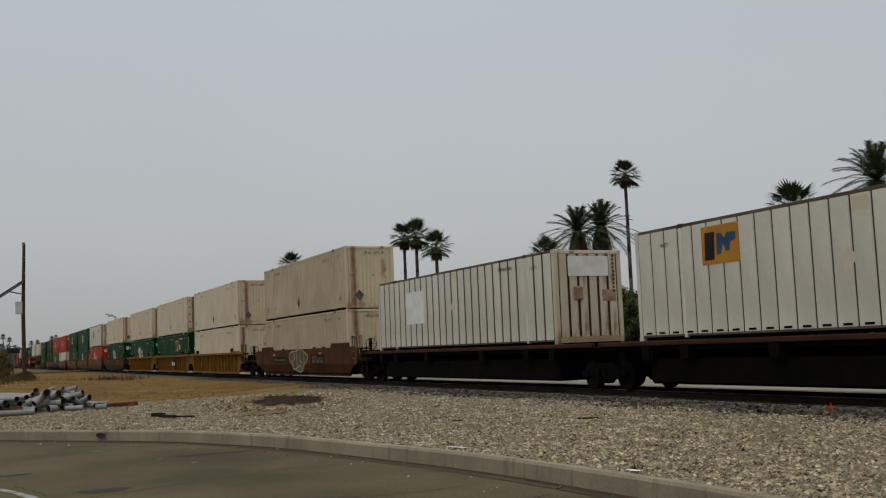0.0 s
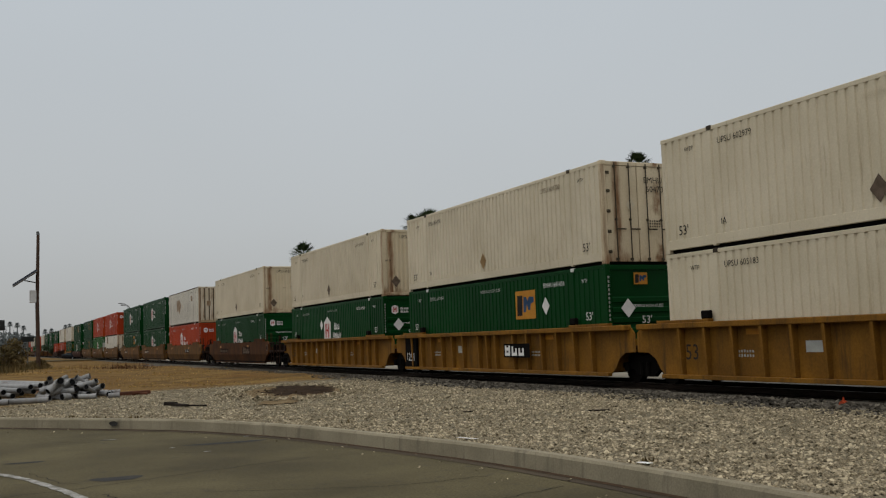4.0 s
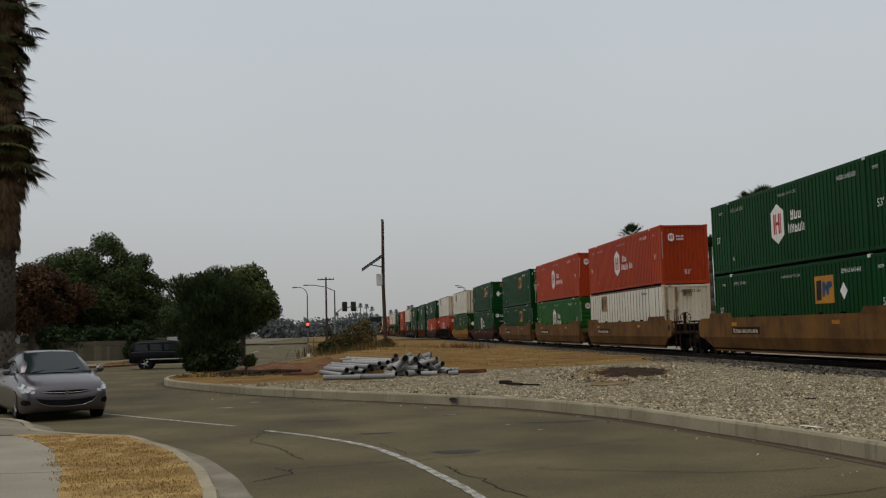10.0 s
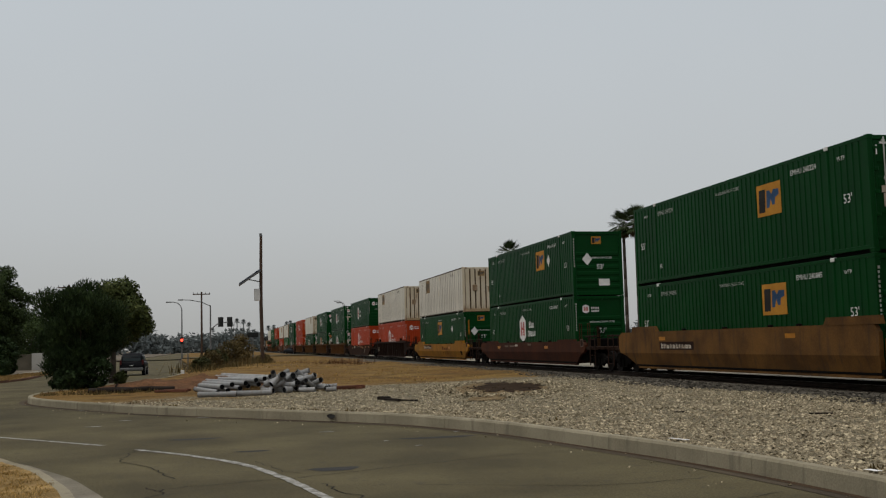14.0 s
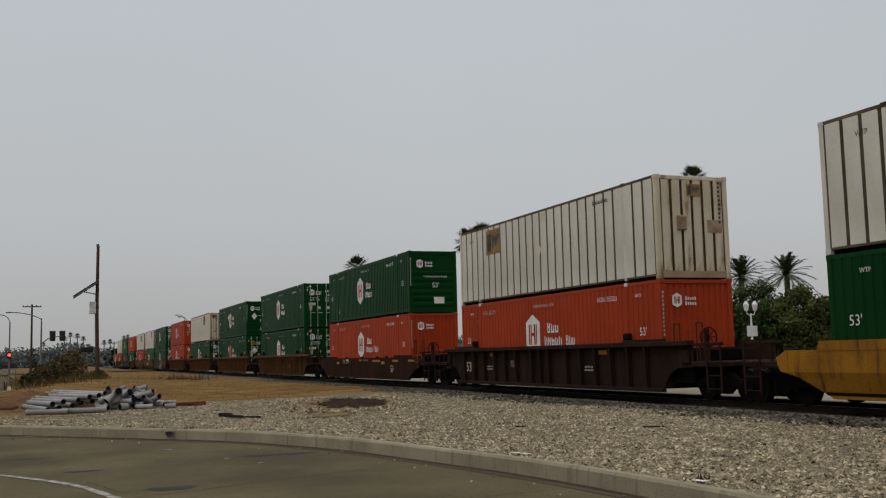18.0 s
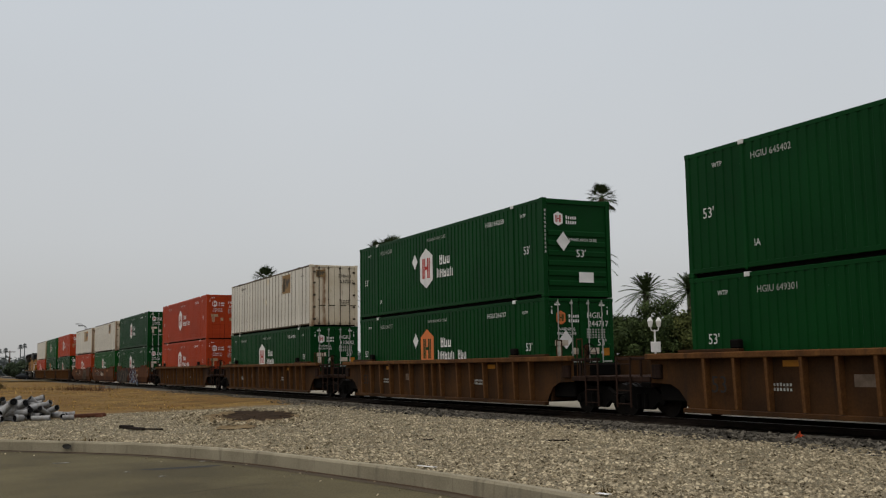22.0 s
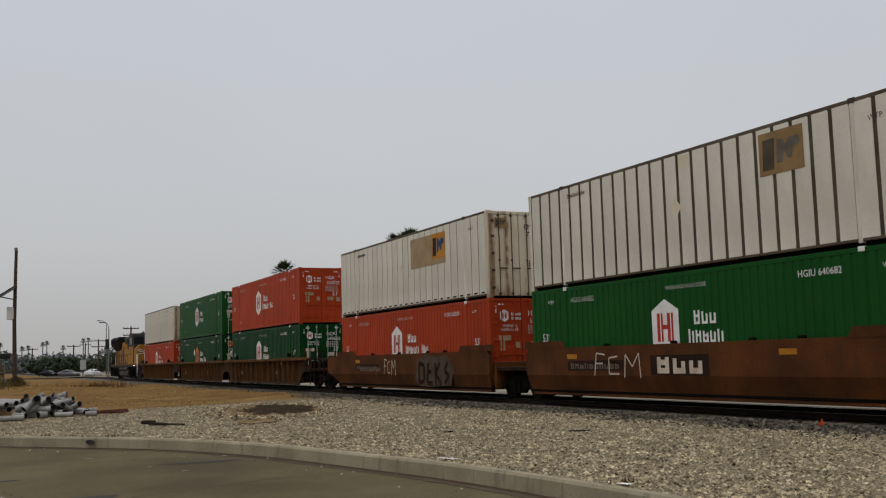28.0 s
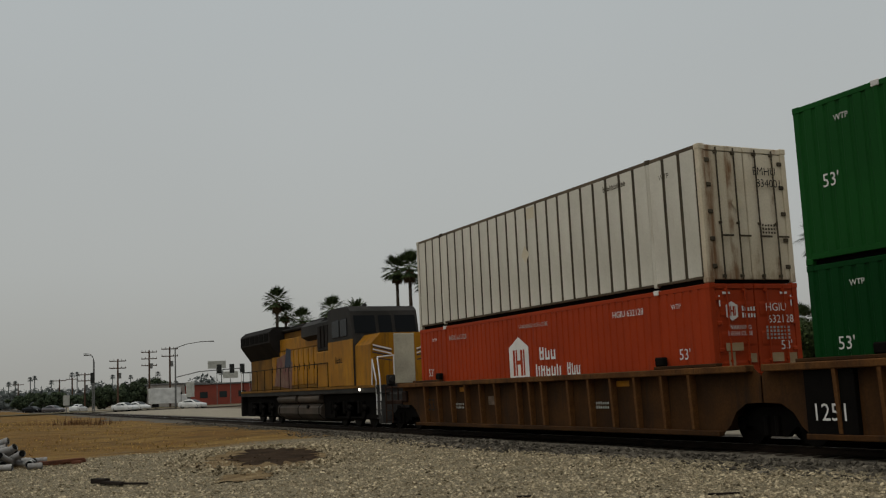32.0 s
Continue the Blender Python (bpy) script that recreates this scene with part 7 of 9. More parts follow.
def sedan(paint, label, m, detail=True, group=""):
    """A four-door saloon, its nose towards -y."""
    c = thing("car", m, label, "car", group)
    W = 0.89
    skin = [(-2.26, 0.62, 0.66, 0.55, 0.30, 0.55, 0.62), (-2.20, 0.78, 0.80, 0.68, 0.22, 0.62, 0.70), (-2.0, 0.86, 0.86, 0.76, 0.18, 0.70, 0.80), (-1.4, 0.89, 0.89, 0.80, 0.18, 0.78, 0.92),
                              (-0.95, W, 0.89, 0.80, 0.18, 0.84, 0.99), (0.0, W, 0.90, 0.82, 0.18, 0.88, 1.0), (1.0, W, 0.90, 0.80, 0.18, 0.92, 1.02), (1.6, 0.88, 0.88, 0.76, 0.2, 0.94, 1.05),
                              (2.1, 0.84, 0.85, 0.70, 0.26, 0.92, 1.06), (2.24, 0.72, 0.76, 0.6, 0.34, 0.86, 0.98)]
    body = part("body", loft(skin, paint), c)
    roof = part("roof", loft([(-1.10, 0.74, 0.76, 0.72, 0.90, 0.95, 0.98), (-0.55, 0.74, 0.73, 0.60, 0.92, 1.16, 1.26), (-0.15, 0.74, 0.70, 0.56, 0.92, 1.28, 1.42), (0.45, 0.74, 0.70, 0.55, 0.92, 1.30, 1.45),
                              (1.05, 0.74, 0.70, 0.54, 0.92, 1.24, 1.36), (1.75, 0.70, 0.66, 0.58, 0.92, 1.02, 1.08)], paint, "roof"), c)
    part("windscreen", Build().add([(-0.66, -1.125, 0.965), (0.66, -1.125, 0.965), (0.54, -0.24, 1.405), (-0.54, -0.24, 1.405), (0, -1.20, 0.985), (0, -0.28, 1.432)], [(0, 4, 5, 3), (4, 1, 2, 5)]).mesh("windscreen", M_GLASS, True), c)
    for s in (-1, 1):
        part("side_window", Build().add([(s * 0.775, -0.80, 0.98), (s * 0.775, 0.30, 1.0), (s * 0.665, 0.30, 1.33), (s * 0.67, -0.15, 1.30)], [(0, 1, 2, 3)]).mesh("window", M_GLASS), c)
        part("side_window", Build().add([(s * 0.775, 0.36, 1.0), (s * 0.76, 1.35, 1.03), (s * 0.655, 0.95, 1.28), (s * 0.665, 0.36, 1.33)], [(0, 1, 2, 3)]).mesh("window", M_GLASS), c)
    part("rear_window", Build().add([(-0.6, 1.74, 1.08), (0.6, 1.74, 1.08), (0.5, 1.10, 1.36), (-0.5, 1.10, 1.36)], [(0, 1, 2, 3)]).mesh("window", M_GLASS), c)
    for x in (-0.78, 0.78):
        for y in (-1.38, 1.33):
            wheel_for(c, x * 1.01, y, 0.315)
            part("wheel_arch", stored(("arch", x > 0), lambda: Build().tube((x * 1.09, 0, 0), (x * 0.95, 0, 0), 0.37, n=24).mesh("arch", M_TYRE)), c, Matrix.Translation((0, y, 0.33)))
    if detail:
        for s in (-1, 1):
            part("headlight", patch(skin, s, (-2.248, 0.585, 0.612), (-2.18, 0.585, 0.69), (-2.0, 0.61, 0.775), (-1.62, 0.72, 0.80)).mesh("headlight", M_LAMPGLASS), c, label="clear swept-back headlight")
            part("lamp_bowl", patch(skin, s, (-2.215, 0.60, 0.65), (-2.15, 0.605, 0.69), (-2.06, 0.62, 0.72), out=0.016).mesh("bowl", M_CHROME), c, label="bright reflector bowl")
            part("fog_recess", patch(skin, s, (-2.235, 0.36, 0.44), (-2.17, 0.34, 0.47), (-2.02, 0.37, 0.43)).mesh("recess", M_TYRE), c)
            mir = part("mirror", Build().box(s * 0.90, s * 1.06, -0.92, -0.76, 0.95, 1.08, 0.04).box(s * 0.80, s * 0.92, -0.88, -0.82, 0.94, 0.99, 0.01).mesh("mirror", paint), c)
            part("door_handle", Build().box(s * 0.895, s * 0.915, 0.05, 0.25, 0.78, 0.81, 0.008).mesh("handle", M_CHROME), c)
        part("grille", Build().slab_y([(-0.52, 0.612), (-0.3, 0.566), (0, 0.545), (0.3, 0.566), (0.52, 0.612), (0.3, 0.640), (0, 0.634), (-0.3, 0.640)], -2.274, -2.24).mesh("grille", M_TYRE), c)
        part("grille_bar", Build().path([(-0.50, -2.268, 0.608), (-0.25, -2.272, 0.590), (0, -2.274, 0.580), (0.25, -2.272, 0.590), (0.50, -2.268, 0.608)], 0.009).mesh("bar", M_CHROME), c)
        part("badge", Build().tube((0, -2.285, 0.585), (0, -2.262, 0.585), 0.045, n=14).mesh("badge", M_CHROME), c)
        part("lower_intake", Build().slab_y([(-0.60, 0.485), (-0.53, 0.39), (-0.34, 0.325), (0, 0.302), (0.34, 0.325), (0.53, 0.39), (0.60, 0.485), (0.3, 0.448), (0, 0.436), (-0.3, 0.448)], -2.272, -2.24).mesh("intake", M_TYRE), c)
        part("lower_lip", Build().path([(-0.60, -2.262, 0.47), (-0.53, -2.27, 0.385), (-0.33, -2.275, 0.318), (0, -2.277, 0.297), (0.33, -2.275, 0.318), (0.53, -2.27, 0.385), (0.60, -2.262, 0.47)], 0.014).mesh("lip", paint), c)
        part("wiper", Build().path([(-0.5, -1.13, 0.99), (0.1, -0.98, 1.07)], 0.01).mesh("wiper", M_TYRE), c)
        part("wiper", Build().path([(0.0, -1.15, 0.99), (0.5, -0.98, 1.06)], 0.01).mesh("wiper", M_TYRE), c)
    else:
        for s in (-1, 1):
            part("headlight", Build().box(s * 0.5, s * 0.8, -2.24, -2.12, 0.58, 0.72, 0.03).mesh("headlight", M_LAMPGLASS), c)
    return c


def suv(m):
    """A large black sport utility vehicle, its nose towards -y."""
    c = thing("suv", m, "large black sport utility vehicle with chrome trim", "car")
    part("body", loft([(-2.55, 0.80, 0.84, 0.78, 0.42, 0.85, 0.98), (-2.42, 0.95, 0.96, 0.86, 0.38, 0.95, 1.08), (-1.2, 0.98, 1.0, 0.90, 0.36, 1.02, 1.16), (-1.0, 0.99, 1.0, 0.90, 0.36, 1.06, 1.18),
                       (1.0, 0.99, 1.0, 0.9, 0.36, 1.10, 1.2), (2.45, 0.97, 0.98, 0.88, 0.42, 1.08, 1.2), (2.55, 0.92, 0.93, 0.84, 0.46, 1.04, 1.16)], M_BLACKCAR), c)
    part("cabin", loft([(-1.15, 0.86, 0.86, 0.78, 1.05, 1.14, 1.18), (-0.45, 0.86, 0.82, 0.70, 1.08, 1.62, 1.80), (0.2, 0.86, 0.82, 0.70, 1.08, 1.68, 1.86), (2.0, 0.86, 0.82, 0.70, 1.08, 1.66, 1.85), (2.5, 0.86, 0.83, 0.72, 1.08, 1.4, 1.55)], M_BLACKCAR, "cabin"), c)
    for s in (-1, 1):
        for y0, y1 in ((-0.55, 0.35), (0.45, 1.25), (1.35, 2.2)):
            part("side_window", Build().add([(s * 0.885, y0 - (0.2 if y0 < 0 else 0), 1.20), (s * 0.885, y1, 1.22), (s * 0.825, y1, 1.62), (s * 0.82, y0 + 0.12, 1.62)], [(0, 1, 2, 3)]).mesh("window", M_GLASS), c)
        part("side_trim", Build().box(s * 0.99, s * 1.012, -1.1, 1.5, 0.63, 0.69, 0.008).mesh("trim", M_DIMLETTER), c, label="bright side strip")
        part("tail_light", Build().box(s * 0.80, s * 0.95, 2.5, 2.58, 0.9, 1.3, 0.02).mesh("tail", surf("tail_red", (0.06, 0.008, 0.007), None, 2, 30, 0.3, bump=0)), c)
        for y in (-1.65, 1.55):
            wheel_for(c, s * 0.885, y, 0.38, 0.26)
            part("wheel_arch", stored(("sarch", s), lambda: Build().tube((s * 0.975, 0, 0), (s * 0.85, 0, 0), 0.45, n=24).mesh("arch", M_TYRE)), c, Matrix.Translation((0, y, 0.40)))
    part("windscreen", Build().add([(-0.76, -1.16, 1.19), (0.76, -1.16, 1.19), (0.66, -0.52, 1.74), (-0.66, -0.52, 1.74)], [(0, 1, 2, 3)]).mesh("windscreen", M_GLASS), c)
    part("rear_window", Build().add([(-0.72, 2.56, 1.22), (0.72, 2.56, 1.22), (0.66, 2.46, 1.64), (-0.66, 2.46, 1.64)], [(0, 1, 2, 3)]).mesh("window", M_GLASS), c)
    part("rear_bumper", Build().box(-0.92, 0.92, 2.5, 2.68, 0.42, 0.66, 0.04).mesh("bumper", M_GALV), c)
    part("plate_bars", bars(5, 0.3, 0.08, M_LETTER), c, Matrix.Translation((0, 2.60, 0.85)) @ Matrix(((-1, 0, 0, 0), (0, 0, 1, 0), (0, 1, 0, 0), (0, 0, 0, 1))))
    return c


car = sedan(M_SILVER, "silver-grey four-door saloon parked at the kerb", pose(-6.9, 25.05, 0, 0, 0, 25) @ Matrix.Scale(1.04, 4), True)
truck_black = suv(pose(-13.3, 61, 0, 0, 0, 84))
truck_black.scale = (0.85, 0.85, 0.85)
DRIVES.append((truck_black, [(0.0, -60, 66, 0, 84), (6.0, -34, 64.5, 0, 84), (8.5, -16.5, 60.2, 0, 84), (9.0, -13.6, 59.4, 0, 86), (9.5, -11.4, 58.6, 0, 88), (10.0, -9.35, 58.2, 0, 94), (10.5, -7.8, 58.6, 0, 104),
                             (11.0, -6.9, 59.8, 0, 122), (12.0, -6.1, 63.0, 0, 150), (13.0, -5.7, 68.0, 0, 174), (13.5, -5.6, 72.0, 0, 178), (15.5, -6.0, 92.0, 0, 181), (16.5, -5.9, 103, 0, 182), (18.0, -6.6, 122, 0, 182),
                             (22.0, -8.5, 178, 0, 182), (27.0, -12, 270, 0, 182), (32.0, -16, 370, 0, 182)]))
for az, d, a, paint, lab in ((8.7, 178, 38, M_WHITECAR, "white"), (9.35, 186, 30, M_WHITECAR, "white"), (12.05, 176, 42, M_WHITECAR, "white"), (5.2, 215, 40, M_SILVER, "silver"), (4.2, 230, 35, M_BLACKCAR, "dark"), (6.4, 205, 150, M_WHITECAR, "white")):
    sedan(paint, f"{lab} saloon waiting at the far crossing", at(az, d) @ pose(0, 0, 0, 0, 0, a), False, "cars at the crossing")


# far buildings beyond the crossing
def far_building(name, az, d, w, depth, h, mat, label):
    t = thing(name, at(az, d), label, "building")
    part("wall", Build().box(-w / 2, w / 2, 0, depth, 0, h, 0.05).mesh("wall", mat), t)
    part("roof", Build().box(-w / 2 - 0.2, w / 2 + 0.2, -0.2, depth + 0.2, h, h + 0.3, 0.04).mesh("roof", M_GALV), t)
    for k in range(max(2, int(w / 4))):
        x = -w / 2 + (k + 0.5) * w / max(2, int(w / 4))
        win = part("window", Build().box(x - 0.8, x + 0.8, -0.03, 0.02, h * 0.35, h * 0.65, 0.02).mesh("window", M_GLASS), t)
    return t


M_BRICKRED = surf("red_wall_paint", (0.24, 0.055, 0.038), (0.19, 0.05, 0.035), 0.5, 10, 0.85)
M_STUCCO = surf("pale_stucco", (0.40, 0.38, 0.34), None, 0.5, 10, 0.9)
far_building("white_store", 11.3, 232, 12, 8, 4.6, M_STUCCO, "pale low store behind the crossing")
far_building("red_store", 13.6, 225, 12, 9, 4.2, M_BRICKRED, "low red-walled store behind the crossing")
house = far_building("house", 30.5, 118, 9, 8, 4.6, M_STUCCO, "pale stucco house with hipped roof behind the railway")
part("hip_roof", Build().add([(-5, -0.5, 4.6), (5, -0.5, 4.6), (5, 8.5, 4.6), (-5, 8.5, 4.6), (-1.5, 4, 6.8), (1.5, 4, 6.8)], [(0, 1, 5, 4), (1, 2, 5), (2, 3, 4, 5), (3, 0, 4)]).mesh("roof", surf("roof_tiles", (0.16, 0.10, 0.075), None, 2, 12, 0.9)), house)
van = thing("box_truck", at(10.75, 196), "white box truck at the far crossing", "truck")
part("cargo_box", Build().box(-3.0, 2.2, -1.2, 1.2, 0.9, 3.6, 0.04).mesh("cargo", M_WHITECAR), van)
part("cab", Build().box(2.25, 4.0, -1.1, 1.1, 0.5, 2.4, 0.15).mesh("cab", M_WHITECAR), van)
part("windscreen", Build().box(3.3, 4.02, -1.12, 1.12, 1.5, 2.2, 0.08).mesh("glass", M_GLASS), van)
for x in (-2.0, 3.0):
    for y in (-1.0, 1.0):
        part("wheel", stored(("vanwheel",), lambda: Build().tube((0, -0.15, 0), (0, 0.15, 0), 0.48, n=18).mesh("wheel", M_TYRE)), van, Matrix.Translation((x, y, 0.48)))
for az, d, z0, w, h in ((11.95, 176, 1.8, 1.3, 2.4), (13.3, 215, 7.2, 3.6, 1.5), (14.0, 214, 5.2, 3.0, 1.3), (5.9, 170, 1.4, 0.9, 1.5)):
    s = thing("street_sign", at(az, d), "plain roadside sign board on posts", "sign")
    part("board", Build().box(-w / 2, w / 2, -0.06, 0.06, z0, z0 + h, 0.02).mesh("board", M_DIMLETTER), s)
    part("post", Build().tube((0, 0.1, 0), (0, 0.1, z0 + h), 0.07, n=8).mesh("post", M_GALV), s)

# pale road beyond the railway
strip("far_street", [Vector((22.4, y)) for y in (-60, 0, 60, 120, 200, 420)], [Vector((36, y)) for y in (-60, 0, 60, 120, 200, 420)], 0.045, M_WALKWAY, "pale concrete street behind the railway", "road")
# crossing street at the lights
strip("cross_street", [Vector((x, 172)) for x in (-70, 0, 14, 60, 200)], [Vector((x, 188)) for x in (-70, 0, 14, 60, 200)], 0.30, M_ASPHALT, "grey cross street at the traffic lights", "road")


# ---- plants ----
def leaf_mat(name, c, c2):
    m = surf(name, c, c2, 0.8, 6, 0.7, bump=0, spread=0.12, grain=0.2)
    nt = m.node_tree
    n, l = nt.nodes, nt.links
    geo = n.new("ShaderNodeNewGeometry")
    ramp = n.new("ShaderNodeValToRGB")
    ramp.color_ramp.elements[0].color, ramp.color_ramp.elements[1].color = (0.55, 0.58, 0.55, 1), (1.55, 1.5, 1.35, 1)
    l.new(geo.outputs["Random Per Island"], ramp.inputs["Fac"])
    b = n["Principled BSDF"]
    old = b.inputs["Base Color"].links[0].from_socket
    mul = n.new("ShaderNodeMix")
    mul.data_type, mul.blend_type = "RGBA", "MULTIPLY"
    mul.inputs["Factor"].default_value = 1.0
    l.new(old, mul.inputs["A"])
    l.new(ramp.outputs["Color"], mul.inputs["B"])
    l.new(mul.outputs["Result"], b.inputs["Base Color"])
    return m


M_LEAF = leaf_mat("dark_leaf", (0.048, 0.068, 0.024), (0.031, 0.047, 0.017))
M_LEAFDARK = leaf_mat("deep_green_leaf", (0.026, 0.042, 0.015), (0.016, 0.028, 0.010))
# crossing trees: leaf green greyed a little to paint in the haze
M_LEAFHAZEMID = leaf_mat("part_hazed_leaf", (0.052, 0.070, 0.042), (0.038, 0.052, 0.032))
M_LEAFLIGHT = leaf_mat("olive_leaf", (0.075, 0.085, 0.028), (0.045, 0.060, 0.020))
M_LEAFRED = leaf_mat("bronze_leaf", (0.072, 0.036, 0.017), (0.046, 0.027, 0.014))
# leaf colour paled to grey so that distance haze is painted in
M_LEAFHAZE = surf("haze_pale_leaf", (0.118, 0.130, 0.124), (0.098, 0.110, 0.106), 0.02, 0.6, 0.9, bump=0, spread=0, grain=0.04)
M_FROND = leaf_mat("palm_frond", (0.050, 0.070, 0.030), (0.035, 0.052, 0.022))
M_DEADFROND = leaf_mat("dead_frond", (0.105, 0.066, 0.036), (0.066, 0.043, 0.025))
M_BARK = surf("grey_brown_bark", (0.085, 0.066, 0.05), (0.05, 0.04, 0.032), 2, 14, 0.95, bump=0.6)
M_PALMBARK = surf("palm_bark", (0.10, 0.08, 0.062), (0.06, 0.048, 0.038), 3, 18, 0.95, bump=0.7)
M_WEED = leaf_mat("dry_weed", (0.115, 0.078, 0.034), (0.070, 0.054, 0.022))
M_REDWEED = leaf_mat("reddish_weed", (0.125, 0.060, 0.030), (0.075, 0.040, 0.022))
M_DRYGRASS = leaf_mat("dry_grass", (0.24, 0.155, 0.065), (0.17, 0.11, 0.045))
M_STRAW = leaf_mat("straw_grass", (0.42, 0.275, 0.10), (0.30, 0.19, 0.066))
M_OLDFAN = leaf_mat("drying_fan", (0.052, 0.046, 0.018), (0.030, 0.034, 0.013))


def leaves(centres, radii, count, size, mat, seed, squash=0.8, spiky=False):
    """Small leaves, thickest near the outside of several uneven clumps; spiky ones are long and point up and out."""
    rnd = np.random.RandomState(seed)
    centres, radii = np.array(centres, float), np.array(radii, float)
    share = radii ** 2 / (radii ** 2).sum()
    pick = rnd.choice(len(centres), count, p=share)
    d = rnd.normal(size=(count, 3))
    d /= np.linalg.norm(d, axis=1)[:, None]
    r = radii[pick] * (0.30 + 0.80 * rnd.rand(count) ** 0.7)
    pos = centres[pick] + d * r[:, None] * (1, 1, squash)
    pos[:, 2] = np.maximum(pos[:, 2], 0.02)
    a = rnd.normal(size=(count, 3))
    if spiky:
        a = 0.38 * a + 0.6 * d + np.array((0, 0, 0.9))
    a /= np.linalg.norm(a, axis=1)[:, None]
    b = np.cross(a, d + 0.3 * rnd.normal(size=(count, 3)))
    b /= np.linalg.norm(b, axis=1)[:, None] + 1e-9
    s = size * (0.6 + 0.8 * rnd.rand(count))[:, None]
    wide = 0.2 if spiky else 0.45
    q = np.stack((pos - a * s, pos + b * s * wide, pos + a * s, pos - b * s * wide), 1).reshape(-1, 3)
    return raw_mesh("leaves", q.tolist(), [(4 * i, 4 * i + 1, 4 * i + 2, 4 * i + 3) for i in range(count)], mat)


def tree(m, h, w, label, mat, seed, count=5000, size=0.22, low=0.3, name="tree", group="", spiky=False):
    """Trunk, limbs and an uneven crown w wide on each side of its middle, made of many loose clumps."""
    rnd = random.Random(seed)
    t = thing(name, m, label, "tree" if name == "tree" else "bush", group)
    trunk, limbs = Build(), Build()
    base = h * low
    trunk.tube((0, 0, -0.1), (0.02 * w, 0, base), 0.045 * w + 0.06, 0.035 * w + 0.04, 9)
    cs, rs = [], []
    n = 26
    cz, rz = (base + h) / 2, (h - base) / 2
    for k in range(n):
        a = 2.39996 * k + rnd.uniform(-0.5, 0.5)
        u = 1 - 2 * (k + 0.5) / n
        q = math.sqrt(1 - u * u)
        f = rnd.uniform(0.45, 0.80)
        size_k = rnd.uniform(0.20, 0.36)
        c = Vector((math.cos(a) * q * w * f, math.sin(a) * q * w * f, cz + u * rz * min(f + 0.12, 0.84)))
        cs.append(c)
        rs.append(size_k * min(w * 1.15, rz * 1.35))
        if k % 2 == 0:
            limbs.tube((0.02 * w, 0, base * 0.9), c, 0.018 * w + 0.02, 0.015, 5)
    cs.append(Vector((0, 0, cz)))
    rs.append(min(w, rz) * 0.55)
    part("trunk", trunk.mesh("trunk", M_BARK, True), t)
    part("limb_tangle", limbs.mesh("limbs", M_BARK, True), t)["kind"] = "stuff"
    crown = part("crown", leaves(cs, rs, count, size, mat, seed, 0.85, spiky), t)
    crown["kind"] = "stuff"
    return t


def frond_fan(rnd, out, base, d, length, droop, wide=1.0):
    """A fan leaf: stalk and a spread of narrow blades."""
    d = Vector(d).normalized()
    side = d.cross(Vector((0, 0, 1)))
    side = side.normalized() if side.length > 0.01 else Vector((1, 0, 0))
    up = side.cross(d)
    hub_ = Vector(base) + d * length * 0.45
    out.tube(base, hub_, 0.02, 0.012, 3, False)
    for k in range(13):
        a = (k - 6) / 6 * 1.25
        tip = hub_ + (d * math.cos(a) + side * math.sin(a)) * length * 0.55 * (1 - 0.12 * abs(a)) + Vector((0, 0, -droop * length * (0.25 + 0.2 * abs(a))))
        midp = hub_.lerp(tip, 0.55) + up * 0.04 * length
        w = 0.035 * length * wide
        out.add([hub_, midp + side * w * 0.6, tip, midp - side * w * 0.6], [(0, 1, 2, 3)])


def frond_feather(rnd, out, base, d, length, droop):
    """An arching feather leaf."""
    d = Vector(d).normalized()
    flatd = Vector((d.x, d.y, 0))
    flatd = flatd.normalized() if flatd.length > 0.01 else Vector((1, 0, 0))
    side = Vector((-flatd.y, flatd.x, 0))
    pts = []
    for k in range(9):
        f = k / 8
        p = Vector(base) + d * length * f + Vector((0, 0, -droop * length * f * f))
        pts.append(p)
    for p, q in zip(pts, pts[1:]):
        out.tube(p, q, 0.022, 0.016, 3, False)
    for k in range(1, 9):
        for h in (0, 0.25, 0.5, 0.75):
            p = pts[k - 1].lerp(pts[k], h)
            t = (pts[k] - pts[k - 1]).normalized()
            f = (k - 1 + h) / 8
            ll = length * 0.19 * (1 - 0.75 * abs(f - 0.4)) * rnd.uniform(0.85, 1.1)
            for s in (-1, 1):
                tip = p + (side * s * 0.75 + t * 0.75 + Vector((0, 0, 0.10 - 0.35 * f + rnd.uniform(-0.12, 0.12)))) * ll
                w = t * 0.0115 * length
                out.add([p - w, p + w, tip], [(0, 1, 2)])


